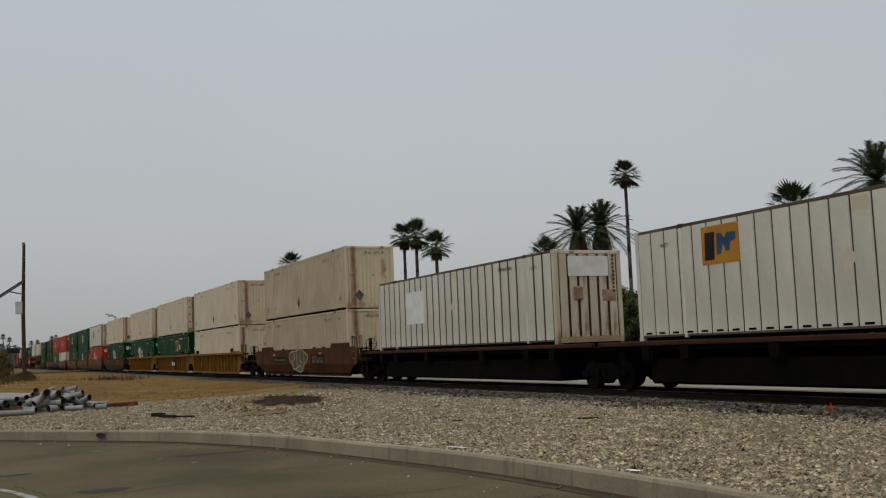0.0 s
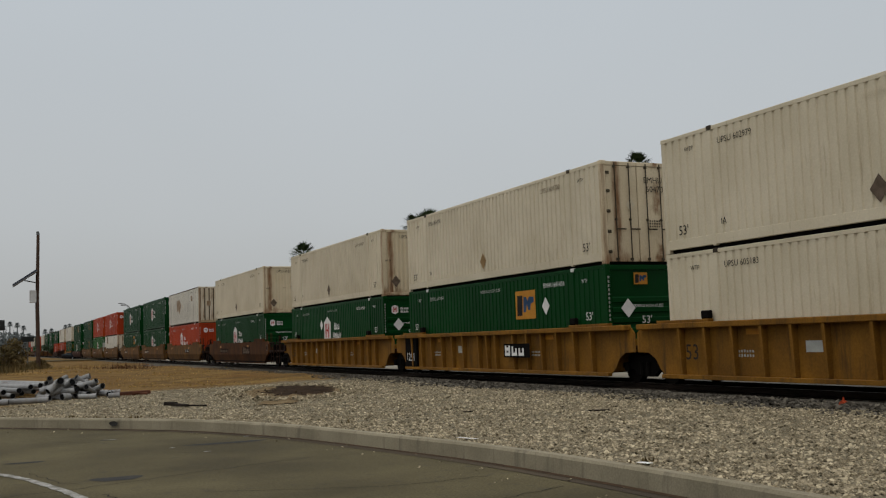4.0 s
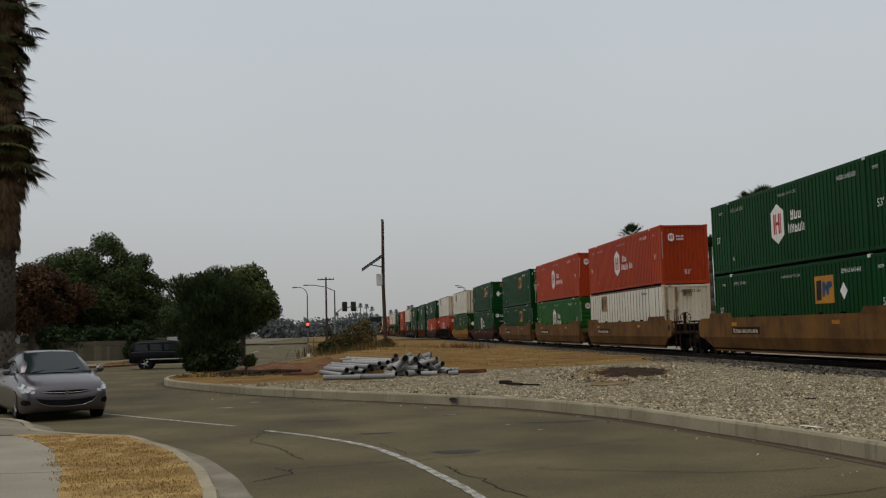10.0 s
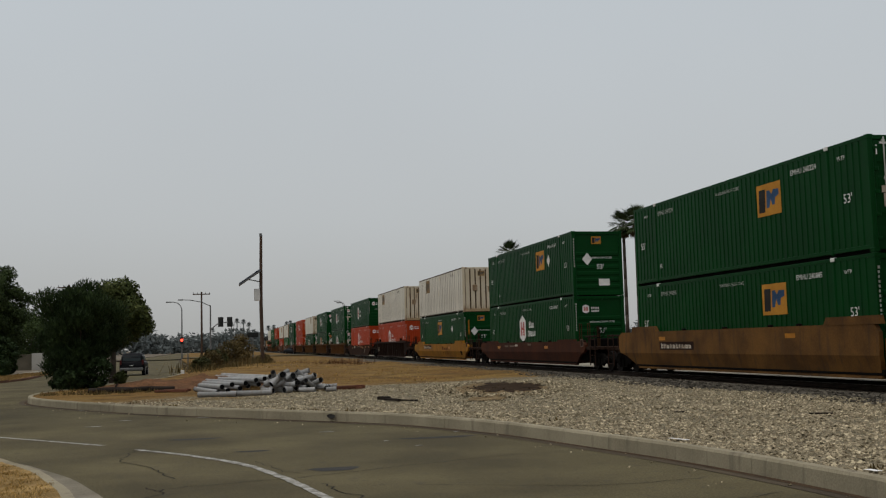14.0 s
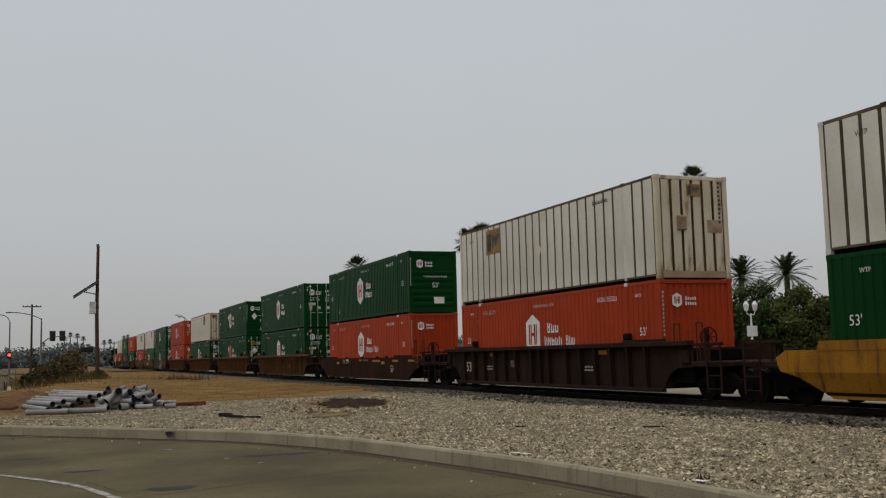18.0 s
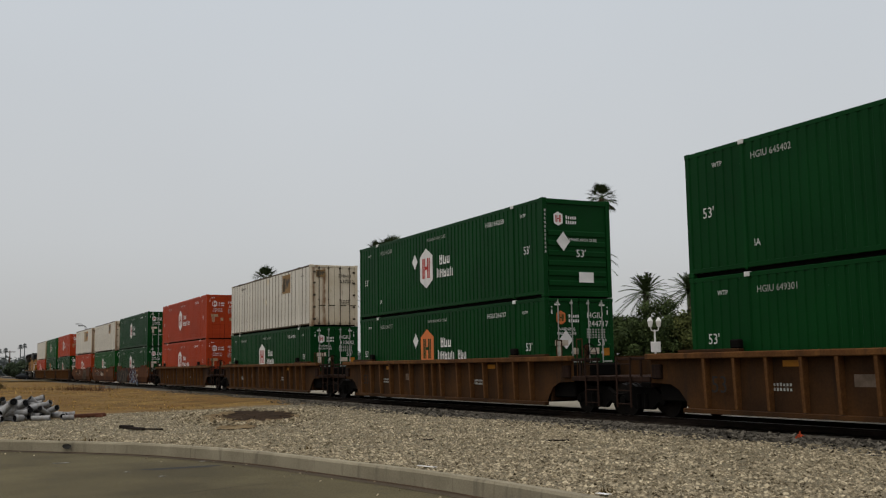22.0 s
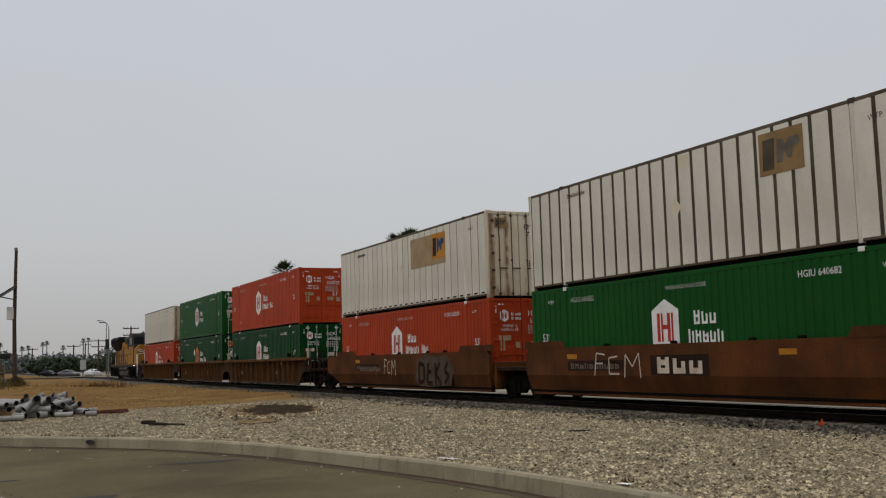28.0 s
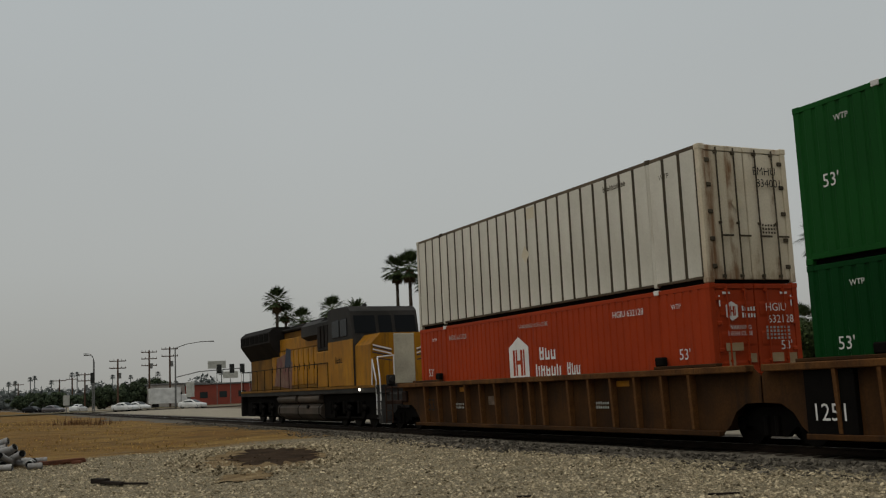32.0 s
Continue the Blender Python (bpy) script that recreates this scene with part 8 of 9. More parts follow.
def palm(az, d, top, r, kind, seed, skirt=0.0, trunk_r=0.22, lean=0.0, label=None, m=None, leaf=None):
    rnd = random.Random(seed)
    what = label or ("tall fan palm with a ragged crown" if kind == "fan" else "date palm with long arching fronds")
    t = thing("palm_tree", m or at(az, d), what, "palm tree", "palm trees")
    h = top - r * (0.75 if kind == "fan" else 0.55)
    tr = Build()
    n = 7
    for k in range(n):
        f0, f1 = k / n, (k + 1) / n
        tr.tube((lean * f0 ** 2 * h, 0, f0 * h), (lean * f1 ** 2 * h, 0, f1 * h), trunk_r * (1.15 - 0.35 * f0), trunk_r * (1.15 - 0.35 * f1) * 0.96, 10)
    part("trunk", tr.mesh("trunk", M_PALMBARK if leaf is None else leaf, True), t)
    top_c = Vector((lean * h, 0, h))
    cr = Build()
    count = 44 if kind == "fan" else 58
    for k in range(count):
        a = 2.39996 * k
        e = 1.40 - 1.95 * (k / count) if kind == "fan" else 1.40 - 1.75 * (k / count) ** 1.15
        e += rnd.uniform(-0.12, 0.12)
        dd = (math.cos(a) * math.cos(e), math.sin(a) * math.cos(e), math.sin(e))
        ln = r * rnd.uniform(0.85, 1.1)
        if kind == "fan":
            frond_fan(rnd, cr, top_c, dd, ln, 0.22 + 0.3 * (k / count), 1.7)
        else:
            frond_feather(rnd, cr, top_c, dd, ln, 0.30 + 0.16 * (k / count))
    part("crown", raw_mesh("crown", [tuple(v) for v in cr.v], cr.f, leaf or M_FROND), t)["kind"] = "stuff"
    if skirt > 0:
        sk = Build()
        for k in range(int(70 + 40 * skirt)):
            a = 2.39996 * k
            f = rnd.random() ** 1.3
            z = h - f * skirt
            rr = trunk_r + 0.05
            b0 = Vector((math.cos(a) * rr + top_c.x * (z / h) ** 2, math.sin(a) * rr, z))
            dd = (math.cos(a) * 0.30, math.sin(a) * 0.30, -0.92)
            (frond_fan if kind == "fan" else frond_feather)(rnd, sk, b0, dd, r * rnd.uniform(0.34, 0.5), 0.30)
        part("dead_skirt", raw_mesh("skirt", [tuple(v) for v in sk.v], sk.f, M_DEADFROND), t, label="hanging dead brown fronds")["kind"] = "stuff"
    return t


def top_at(el, d):
    return 1.75 + d * math.tan(radians(el))


PALMS_FAR = (
        (16.5, 5.55, 150, 2.1, "fan", 1.2, 0.24), (16.95, 4.7, 152, 1.7, "fan", 0.6, 0.22), (17.8, 4.45, 150, 1.9, "fan", 0.5, 0.2), (19.42, 4.98, 150, 2.0, "fan", 0.6, 0.22),
        (20.7, 4.7, 140, 2.8, "date", 0.0, 0.3), (22.9, 7.0, 130, 2.0, "fan", 1.0, 0.22), (23.58, 7.2, 128, 2.3, "fan", 1.0, 0.24), (24.7, 6.5, 126, 2.1, "fan", 1.2, 0.24))
PALMS_NEAR = (
        (30.95, 5.9, 100, 2.2, "fan", 1.2, 0.22), (35.5, 9.9, 108, 1.7, "fan", 0.9, 0.20), (32.7, 7.3, 92, 3.6, "date", 1.6, 0.42), (34.0, 7.45, 95, 3.7, "date", 1.8, 0.42),
        (37.75, 4.65, 78, 2.3, "date", 0.0, 0.25), (40.1, 4.65, 80, 2.3, "date", 0.0, 0.25), (44.3, 7.9, 74, 2.0, "fan", 1.6, 0.36), (46.7, 6.2, 66, 2.3, "date", 0.5, 0.22),
        (48.5, 9.25, 64, 3.2, "date", 1.8, 0.34), (45.3, 3.0, 110, 1.8, "fan", 0.5, 0.2), (43.6, 3.2, 115, 1.8, "fan", 0.5, 0.2))
for i, (az, el, d, r, kind, skirt, tr_) in enumerate(PALMS_FAR + PALMS_NEAR):
    palm(az, d, top_at(el, d), r * (1.2 if kind == "fan" else 1.0), kind, 40 + i, skirt * (0.7 if kind == "fan" else 1.0), tr_)
# the shaggy palm beside the pavement
shaggy = palm(0, 0, 15.6, 2.6, "fan", 77, trunk_r=0.42, label="shaggy fan palm with a long skirt of dead fronds", m=pose(-9.38, 29.2, 0.1))
srnd = random.Random(78)
for name, mat, rows, text in (("dead_skirt", M_DEADFROND, ((4.8, 6.4, 200, 0.70, 0.28, 0.95), (6.0, 8.2, 200, 0.85, 0.5, 0.8), (8.0, 12.5, 260, 0.75, 0.4, 0.8)), "hanging dead brown fronds"),
                              ("ragged_fan", M_OLDFAN, ((6.4, 8.0, 80, 1.2, 0.85, -0.45), (8.2, 10.2, 60, 0.8, 0.8, -0.6), (10.0, 12.5, 70, 1.0, 0.9, -0.2)), "drying green fan leaves")):
    sk = Build()
    for z0, z1, n, ln, out, down in rows:
        for k in range(n):
            a = 2.39996 * k + srnd.uniform(-0.3, 0.3)
            z = srnd.uniform(z0, z1)
            dz = -down if name == "dead_skirt" else down + srnd.uniform(-0.5, 0.75)
            frond_fan(srnd, sk, Vector((math.cos(a) * 0.36, math.sin(a) * 0.36, z)), (math.cos(a) * out, math.sin(a) * out, dz), ln * srnd.uniform(0.75, 1.15), 0.5 if name == "dead_skirt" else 0.28, 1.7)
    part(name, raw_mesh(name, [tuple(v) for v in sk.v], sk.f, mat), shaggy, label=text)["kind"] = "stuff"

stubs = Build()
for k in range(420):
    a, z = 2.39996 * k, 0.25 + 5.2 * k / 420
    c, sn = math.cos(a), math.sin(a)
    r0 = 0.40
    stubs.add([(c * r0 - sn * 0.07, sn * r0 + c * 0.07, z), (c * r0 + sn * 0.07, sn * r0 - c * 0.07, z), (c * (r0 + 0.10), sn * (r0 + 0.10), z + 0.16), (c * r0, sn * r0, z + 0.2)], [(0, 1, 2), (1, 3, 2), (3, 0, 2)])
part("bark_stub", raw_mesh("stubs", [tuple(v) for v in stubs.v], stubs.f, M_PALMBARK), shaggy, label="rough cut leaf bases")["kind"] = "stuff"

# small palms on the far skyline, crown and trunk in the haze-paled leaf colour
far_palm = palm(1.2, 420, 13.5, 1.4, "fan", 90, 0.0, 0.22, label="small far palm on the hazy skyline", leaf=M_LEAFHAZE)
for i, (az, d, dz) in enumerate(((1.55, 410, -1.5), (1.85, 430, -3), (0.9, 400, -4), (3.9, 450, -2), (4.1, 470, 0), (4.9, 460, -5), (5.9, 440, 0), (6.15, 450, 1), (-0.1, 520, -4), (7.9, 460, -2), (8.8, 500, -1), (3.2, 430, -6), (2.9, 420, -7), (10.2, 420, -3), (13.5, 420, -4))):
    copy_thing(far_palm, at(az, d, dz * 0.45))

# trees across the street
for i, (az, d, el, w, mat, lab, low) in enumerate((
        (-13.9, 88, 5.0, 3.2, M_LEAF, "dark green shade tree behind a fence", 0.08), (-12.3, 86, 5.75, 2.9, M_LEAF, "tall dark green shade tree behind a fence", 0.08), (-10.9, 87, 4.55, 2.3, M_LEAF, "dark green shade tree behind a fence", 0.08),
        (-15.2, 88, 4.2, 3.1, M_LEAF, "dark green shade tree behind a fence", 0.25), (-16.2, 71, 4.0, 3.7, M_LEAFRED, "bronze-leaved tree by the fence", 0.35), (-18.9, 72, 4.0, 3.7, M_LEAFRED, "bronze-leaved tree by the fence", 0.35),
        (-9.7, 113, 2.2, 3.6, M_LEAF, "low dark tree behind a fence", 0.1), (-5.35, 60, 3.5, 2.6, M_LEAFLIGHT, "olive-green street tree with yellowing edge", 0.34), (-21, 88, 5, 4, M_LEAF, "dark green shade tree behind a fence", 0.2), (-25, 75, 5, 4, M_LEAF, "dark green shade tree behind a fence", 0.2))):
    tree(at(az, d), top_at(el * 1.04, d), w * 1.12, lab, mat, 200 + i, 24000, 0.115, low, group="street trees")
tree(at(-7.1, 46.3, 0.12), 4.55, 1.95, "dense dark green bush at the end of the lot", M_LEAFDARK, 301, 40000, 0.10, 0.16, "bush", spiky=True)
tree(at(-7.35, 46.0, 0.12), 2.7, 1.15, "dense dark foliage at the foot of the bush", M_LEAFDARK, 303, 16000, 0.09, 0.01, "bush", spiky=True)
tree(at(-7.5, 45.5, 0.0), 1.25, 0.9, "low dark skirt of leaves under the bush", M_LEAFDARK, 306, 9000, 0.075, 0.01, "bush")
tree(at(-6.6, 46.4, 0.0), 2.3, 1.0, "dark leafy shrub growing against the bush", M_LEAFDARK, 307, 14000, 0.09, 0.01, "bush", spiky=True)
blossom = tree(at(-6.15, 45.6, 0.12), 1.45, 0.75, "low dark shrub with pale blossom beside the bush", M_LEAFDARK, 302, 5000, 0.07, 0.02, "bush")
part("blossom", leaves([(-0.2, -0.3, 0.8), (0.3, -0.3, 0.7)], [0.45, 0.45], 80, 0.04, M_DIMLETTER, 305), blossom, label="scattered pale blossom")["kind"] = "stuff"
tree(at(-4.9, 47.5, 0.14), 0.75, 0.42, "small yellow-green weed at the street edge", M_LEAFLIGHT, 304, 700, 0.07, 0.05, "bush")
# dark hedge behind the fence
for i, (az, d, h, w) in enumerate(((-15.6, 83, 2.7, 1.5), (-14.5, 83, 2.6, 1.4), (-13.5, 83, 2.7, 1.4), (-12.5, 83, 2.6, 1.4), (-11.6, 83, 2.6, 1.2), (-11.1, 80.4, 1.2, 0.7), (-10.7, 80.6, 1.2, 0.7), (-11.0, 81.2, 2.3, 0.9), (-10.7, 81.8, 3.2, 1.0), (-10.45, 83, 2.6, 0.7))):
    tree(at(az, d, 0.1), h, w, "dense dark hedge bush behind the fence", M_LEAFDARK, 330 + i, 5000, 0.13, 0.02, "bush", "hedge behind the fence")

# trees behind the railway
for i, (az, d, el, w) in enumerate(((28.6, 80, 1.9, 2.6), (31.3, 76, 2.4, 2.4), (32.9, 74, 3.3, 2.2), (34.6, 76, 3.0, 2.2), (36.6, 70, 2.9, 2.2), (38.4, 70, 3.4, 2.3), (40.4, 70, 3.4, 2.4), (42.4, 72, 2.7, 2.2), (48.0, 58, 4.0, 2.2), (50.2, 58, 5.0, 2.6), (53, 60, 4.6, 3.0))):
    tree(at(az, d), top_at(el, d), w, "leafy green tree behind the railway", M_LEAF if i % 3 else M_LEAFLIGHT, 400 + i, 15000, 0.115, 0.06, group="trees behind the railway")
# trees at the far crossing
for i, (az, d, el, w) in enumerate(((7.6, 240, 0.75, 4.2), (8.9, 236, 0.95, 5.0), (9.9, 238, 1.15, 5.0), (5.0, 250, 0.6, 5), (3.8, 300, 0.55, 6), (6.5, 270, 0.4, 5), (12.6, 260, 0.5, 3))):
    tree(at(az, d), max(3.0, top_at(el, d)), w, "dark green tree at the far crossing", M_LEAFHAZEMID, 500 + i, 9000, 0.26, 0.06, group="trees at the crossing")


def far_woods():
    """The belt of trees along the skyline, haze put into its leaf colour, one uncountable mass."""
    rnd = random.Random(9)
    cs, rs = [], []
    for k in range(150):
        az = -30 + 60 * k / 150 + rnd.uniform(-0.2, 0.2)
        d = rnd.uniform(430, 640)
        p = at(az, d).translation
        h = rnd.uniform(3.0, 9.0) + 4.0 * noise.noise((az * 0.5, 0, 0))
        for j in range(2):
            cs.append((p.x + rnd.uniform(-6, 6), p.y, max(1, h * (0.4 + 0.5 * j))))
            rs.append(rnd.uniform(4, 7.5))
    me = leaves(cs, rs, 60000, 1.0, M_LEAFHAZE, 8, 0.6)
    tagged(new("far_woods", me), "belt of trees on the skyline, haze painted into its grey-green", "trees", kind="stuff")


far_woods()


def tufts(name, places, blades, height, mat, label, seed, spread=0.12, wide=0.012):
    rnd = np.random.RandomState(seed)
    vs, fs = [], []
    for x, y, z, s in places:
        for k in range(blades):
            a = rnd.rand() * 6.28
            bx_, by_ = x + rnd.normal() * spread * s, y + rnd.normal() * spread * s
            h = height * s * (0.5 + rnd.rand() * 0.8)
            lean_ = rnd.rand() * 0.6 * h
            w = wide * (1 + s)
            ca, sa = math.cos(a), math.sin(a)
            o = len(vs)
            vs += [(bx_ - sa * w, by_ + ca * w, z), (bx_ + sa * w, by_ - ca * w, z), (bx_ + ca * lean_, by_ + sa * lean_, z + h)]
            fs.append((o, o + 1, o + 2))
    return tagged(new(name, raw_mesh(name, vs, fs, mat)), label, "grass", kind="stuff")


prnd = np.random.RandomState(12)
spots = []
while len(spots) < 260:
    y = 40 + 75 * prnd.rand()
    x = -3 + 16 * prnd.rand()
    if noise.noise((x * 0.25, y * 0.12, 4)) > -0.05 and x > edge_x(y) + 0.4:
        spots.append((x, y, lot_height(x, y), 0.6 + prnd.rand()))
tufts("dry_grass", spots, 26, 0.05, M_STRAW, "sparse dry brown weeds on the bare earth", 13, 0.9)
# taller dry brush by the pole and along the street edge
brush = []
for cx, cy, rx_, ry_, n in ((0.4, 84, 1.5, 8, 110), (1.9, 92, 1.5, 6, 90), (-0.9, 72, 0.6, 4, 40), (3.6, 97, 0.8, 1.2, 40)):
    for k in range(n):
        brush.append((cx + prnd.normal() * rx_ * 0.6, cy + prnd.normal() * ry_ * 0.6, 0.15, 1.0 + prnd.rand() * 1.6))
redbrush = [(10.3 + prnd.normal() * 1.3, 88 + prnd.normal() * 2.5, 0.13, 0.6 + 2.2 * prnd.rand() ** 2) for k in range(46)]
tufts("red_brush", redbrush, 16, 0.26, M_REDWEED, "low reddish-brown dead weeds near the track", 16, 0.30, 0.008)
tufts("dry_brush", brush, 18, 0.32, M_WEED, "clumps of dry olive and brown brush", 14, 0.35)
for i, (x, y, w, h) in enumerate(((0.0, 80, 1.4, 1.6), (1.2, 88, 1.5, 2.2), (2.2, 93, 1.3, 3.0), (-0.9, 71, 0.8, 1.1), (-0.3, 75, 1.0, 1.4), (4.4, 98, 1.1, 1.0))):
    tree(Matrix.Translation((x, y, 0.1)), h, w, "scrubby dry bush on the bare earth", M_WEED if i % 3 else M_OLDFAN, 600 + i, 2600, 0.09, 0.02, "bush", "scrub by the pole")
kspots = []
for k in range(14):
    p = edge[int(prnd.randint(60, 125)) % len(edge)]
    if p.y < 46:
        kspots.append((p.x + 0.35 + abs(prnd.normal()) * 0.5, p.y + 0.35, 0.19, 0.4 + prnd.rand() * 0.7))
for k in range(260):
    p = edge[int(prnd.randint(0, len(edge)))]
    q = 0.35 + abs(prnd.normal()) * 1.3
    x, y = -8.2 + 6.5 * prnd.rand(), 39.5 + 7 * prnd.rand()
    if x > edge_x(y) + 0.35 and noise.noise((x * 0.6, y * 0.6, 9)) > -0.2:
        kspots.append((x, y, 0.15, 0.6 + prnd.rand() * 1.1))
tufts("kerb_weeds", kspots, 10, 0.09, M_WEED, "small dry weeds behind the kerb", 15)


# ---- the near verge, pavement, markings and litter ----
verge_line = smooth_line([(-14, 22.4), (-9, 22.8), (-7.2, 22.5), (-6.2, 21.2), (-5.4, 19.2), (-4.2, 17.95), (-3.45, 17.45), (-2.9, 16.3), (-2.33, 15.02), (-1.95, 13.8), (-1.63, 12.68), (-1.4, 11.5), (-1.21, 10.37), (-1.05, 7.5), (-0.98, 5.0), (-0.95, 2.5), (-0.95, 0.0), (-0.95, -4), (-0.95, -10), (-0.95, -20), (-0.95, -30)], 0.5)
inner = offset_line(verge_line, -0.16)
verge_kerb = kerb_stones("verge_kerb", verge_line, 1, "pale concrete kerb round the dry verge", 0.15)
M_APRON = surf("stained_gutter_concrete", (0.20, 0.175, 0.13), (0.13, 0.112, 0.082), 1.5, 40, 0.9, bump=0.25)
strip("verge_gutter", offset_line(verge_line, 0.38), offset_line(verge_line, 0.0), 0.007, M_APRON, "dirty concrete gutter beside the verge", "gutter")
M_STRAWBED = surf("trampled_straw", (0.37, 0.245, 0.098), (0.19, 0.118, 0.042), 1.9, 45, 0.95, bump=0.8, grain=0.4, spread=0)
lawn = [(p.x, p.y) for p in inner if p.y < 17.5] + [(-2.5, -29.8), (-2.55, 6), (-2.75, 9.5), (-2.87, 10.82), (-3.09, 11.72), (-3.46, 13.23), (-4.24, 15.66), (-4.94, 17.18), (-5.59, 18.24), (-4.8, 18.0)]
tagged(new("verge", Build().slab_z(lawn, 0.0, 0.158).mesh("verge", M_STRAWBED)), "verge of dry trampled straw-coloured grass", "verge", kind="structure")
pave = tagged(new("pavement", None), "pale concrete pavement slabs", "pavement", kind="structure")
for y0, y1, xr in ((-29.8, -2.6, -2.4), (-2.6, 1.3, -2.4), (1.3, 5.2, -2.4), (5.2, 9.1, -2.5), (9.1, 13.0, -2.75)):
    part("slab", Build().box(-13.9, xr, y0, y1 - 0.025, -0.02, 0.148, 0.006).mesh("slab", M_WALKWAY), pave)
part("slab", Build().slab_z([(-13.9, 13.0), (-3.3, 13.0), (-3.9, 15.5), (-4.7, 18.1), (-13.9, 18.25)], -0.02, 0.148).mesh("slab", M_WALKWAY), pave)
part("slab", Build().slab_z([(-13.9, 22.1), (-9, 22.6), (-7.25, 22.3), (-6.36, 21.1), (-5.56, 19.1), (-4.6, 18.15), (-5.6, 18.30), (-13.9, 18.30)], -0.02, 0.148).mesh("slab", M_APRON), pave)
vrnd = np.random.RandomState(31)
vspots = []
while len(vspots) < 1250:
    y = 6 + 12 * vrnd.rand()
    x = -5.6 + 4.6 * vrnd.rand()
    xi_ = [p.x for p in inner if abs(p.y - y) < 0.4]
    left = -2.6 - 0.13 * max(0, y - 9) if y < 11 else -2.87 - (y - 10.8) * 0.295 if y < 15.7 else -4.24 - (y - 15.66) * 0.5
    if xi_ and y < 17.6 + 0.15 * (-3.7 - x) and left + 0.05 < x < min(xi_) - 0.08 and noise.noise((x * 2.1, y * 1.7, 2)) > -0.42 + 0.5 * (vrnd.rand() - 0.5):
        vspots.append((x, y, 0.157, 0.5 + vrnd.rand()))
tufts("straw_grass", vspots, 15, 0.019, M_STRAW, "short dry straw-coloured grass on the verge", 32, 0.06, 0.003)


def stripe(pts, w, name, label):
    line = smooth_line(pts, 0.12 if pts[0][1] < 60 else 0.5)
    rnd = random.Random(int(pts[0][1] * 10))
    worn = [[p + Vector((rnd.uniform(-0.014, 0.014), rnd.uniform(-0.014, 0.014))) for p in offset_line(line, d)] for d in (w / 2, -w / 2)]
    strip(name, worn[0], worn[1], 0.008, M_PAINT, label, "road marking")


stripe([(-5.5, 24.6), (-4.2, 22.9), (-2.05, 20.1)], 0.11, "lane_line", "worn white edge line on the asphalt")
stripe([(-1.37, 18.95), (-0.42, 17.5), (0.39, 15.8), (0.88, 13.95), (1.22, 12.05), (1.43, 10.6), (1.6, 8.6), (1.7, 4), (1.75, -10)], 0.12, "lane_line", "worn white edge line on the asphalt")
stripe([(-8.5, 100), (-8.7, 112)], 0.2, "lane_line", "short white lane dash on the far street")
stripe([(-8.9, 130), (-9.1, 142)], 0.2, "lane_line", "short white lane dash on the far street")

M_TAR = surf("crack_filler", (0.036, 0.032, 0.025), None, 4, 30, 0.85, bump=0.1)
M_PATCHTAR = surf("dark_asphalt_patch", (0.052, 0.048, 0.043), (0.04, 0.038, 0.035), 2, 50, 0.9, bump=0.3)


def crack(pts, w):
    rnd = random.Random(int(pts[0][0] * 100))
    line = []
    for a, c in zip(pts, pts[1:]):
        n = max(4, int(math.dist(a, c) / 0.16))
        j = min(0.05, math.dist(a, c) / n * 0.35)
        for k in range(n):
            f = k / n
            line.append(Vector((a[0] + (c[0] - a[0]) * f + rnd.uniform(-j, j), a[1] + (c[1] - a[1]) * f + rnd.uniform(-j, j))))
    strip("road_crack", offset_line(line, w * 0.27), offset_line(line, -w * 0.27), 0.005, M_TAR, "dark irregular crack in the asphalt", "crack")


for pts, w in (([(4.6, 15.3), (3.1, 14.73), (2.51, 14.5), (1.93, 14.24), (1.43, 14.04), (0.82, 13.78), (0.28, 13.71), (-0.24, 13.59), (-0.64, 13.46)], 0.034),
               ([(-0.64, 13.46), (-0.64, 13.0), (-0.79, 12.8), (-0.91, 12.61), (-1.1, 12.44)], 0.04), ([(-0.64, 13.38), (-0.75, 13.33), (-0.9, 13.78)], 0.04),
               ([(1.32, 13.17), (1.42, 12.63), (1.49, 12.15), (1.62, 12.01), (1.66, 11.46), (1.77, 11.04), (1.9, 10.38)], 0.045),
               ([(-1.38, 18.88), (-1.51, 17.24), (-1.18, 16.46), (-0.88, 15.74), (-0.68, 15.01), (-0.53, 14.3)], 0.04), ([(0.56, 16.13), (0.79, 15.36), (0.95, 14.64), (1.21, 14.26)], 0.024),
               ([(2.4, 12.6), (4.4, 11.6), (6.0, 11.7)], 0.03), ([(3.1, 9.4), (5.2, 10.0), (6.3, 10.4)], 0.025), ([(-4.5, 30), (-1.0, 24), (2.0, 20.4)], 0.02), ([(1.8, 18.8), (3.0, 17.4), (5.0, 16.4)], 0.016)):
    crack(pts, w)
for x, y, a, b in ((1.65, 14.62, 0.33, 0.30), (-0.4, 20.6, 0.5, 0.2), (4.0, 18.6, 0.7, 0.2), (0.6, 17.7, 0.3, 0.15)):
    pts = [(x + a * math.cos(t) * (1 + 0.25 * math.sin(3 * t)), y + b * math.sin(t) * (1 + 0.3 * math.cos(2 * t))) for t in np.linspace(0, 6.0, 14)]
    tagged(new("road_patch", raw_mesh("patch", [(p, q, 0.004) for p, q in pts], [tuple(range(14))], M_PATCHTAR)), "darker mended patch in the asphalt", "patch", kind="structure")
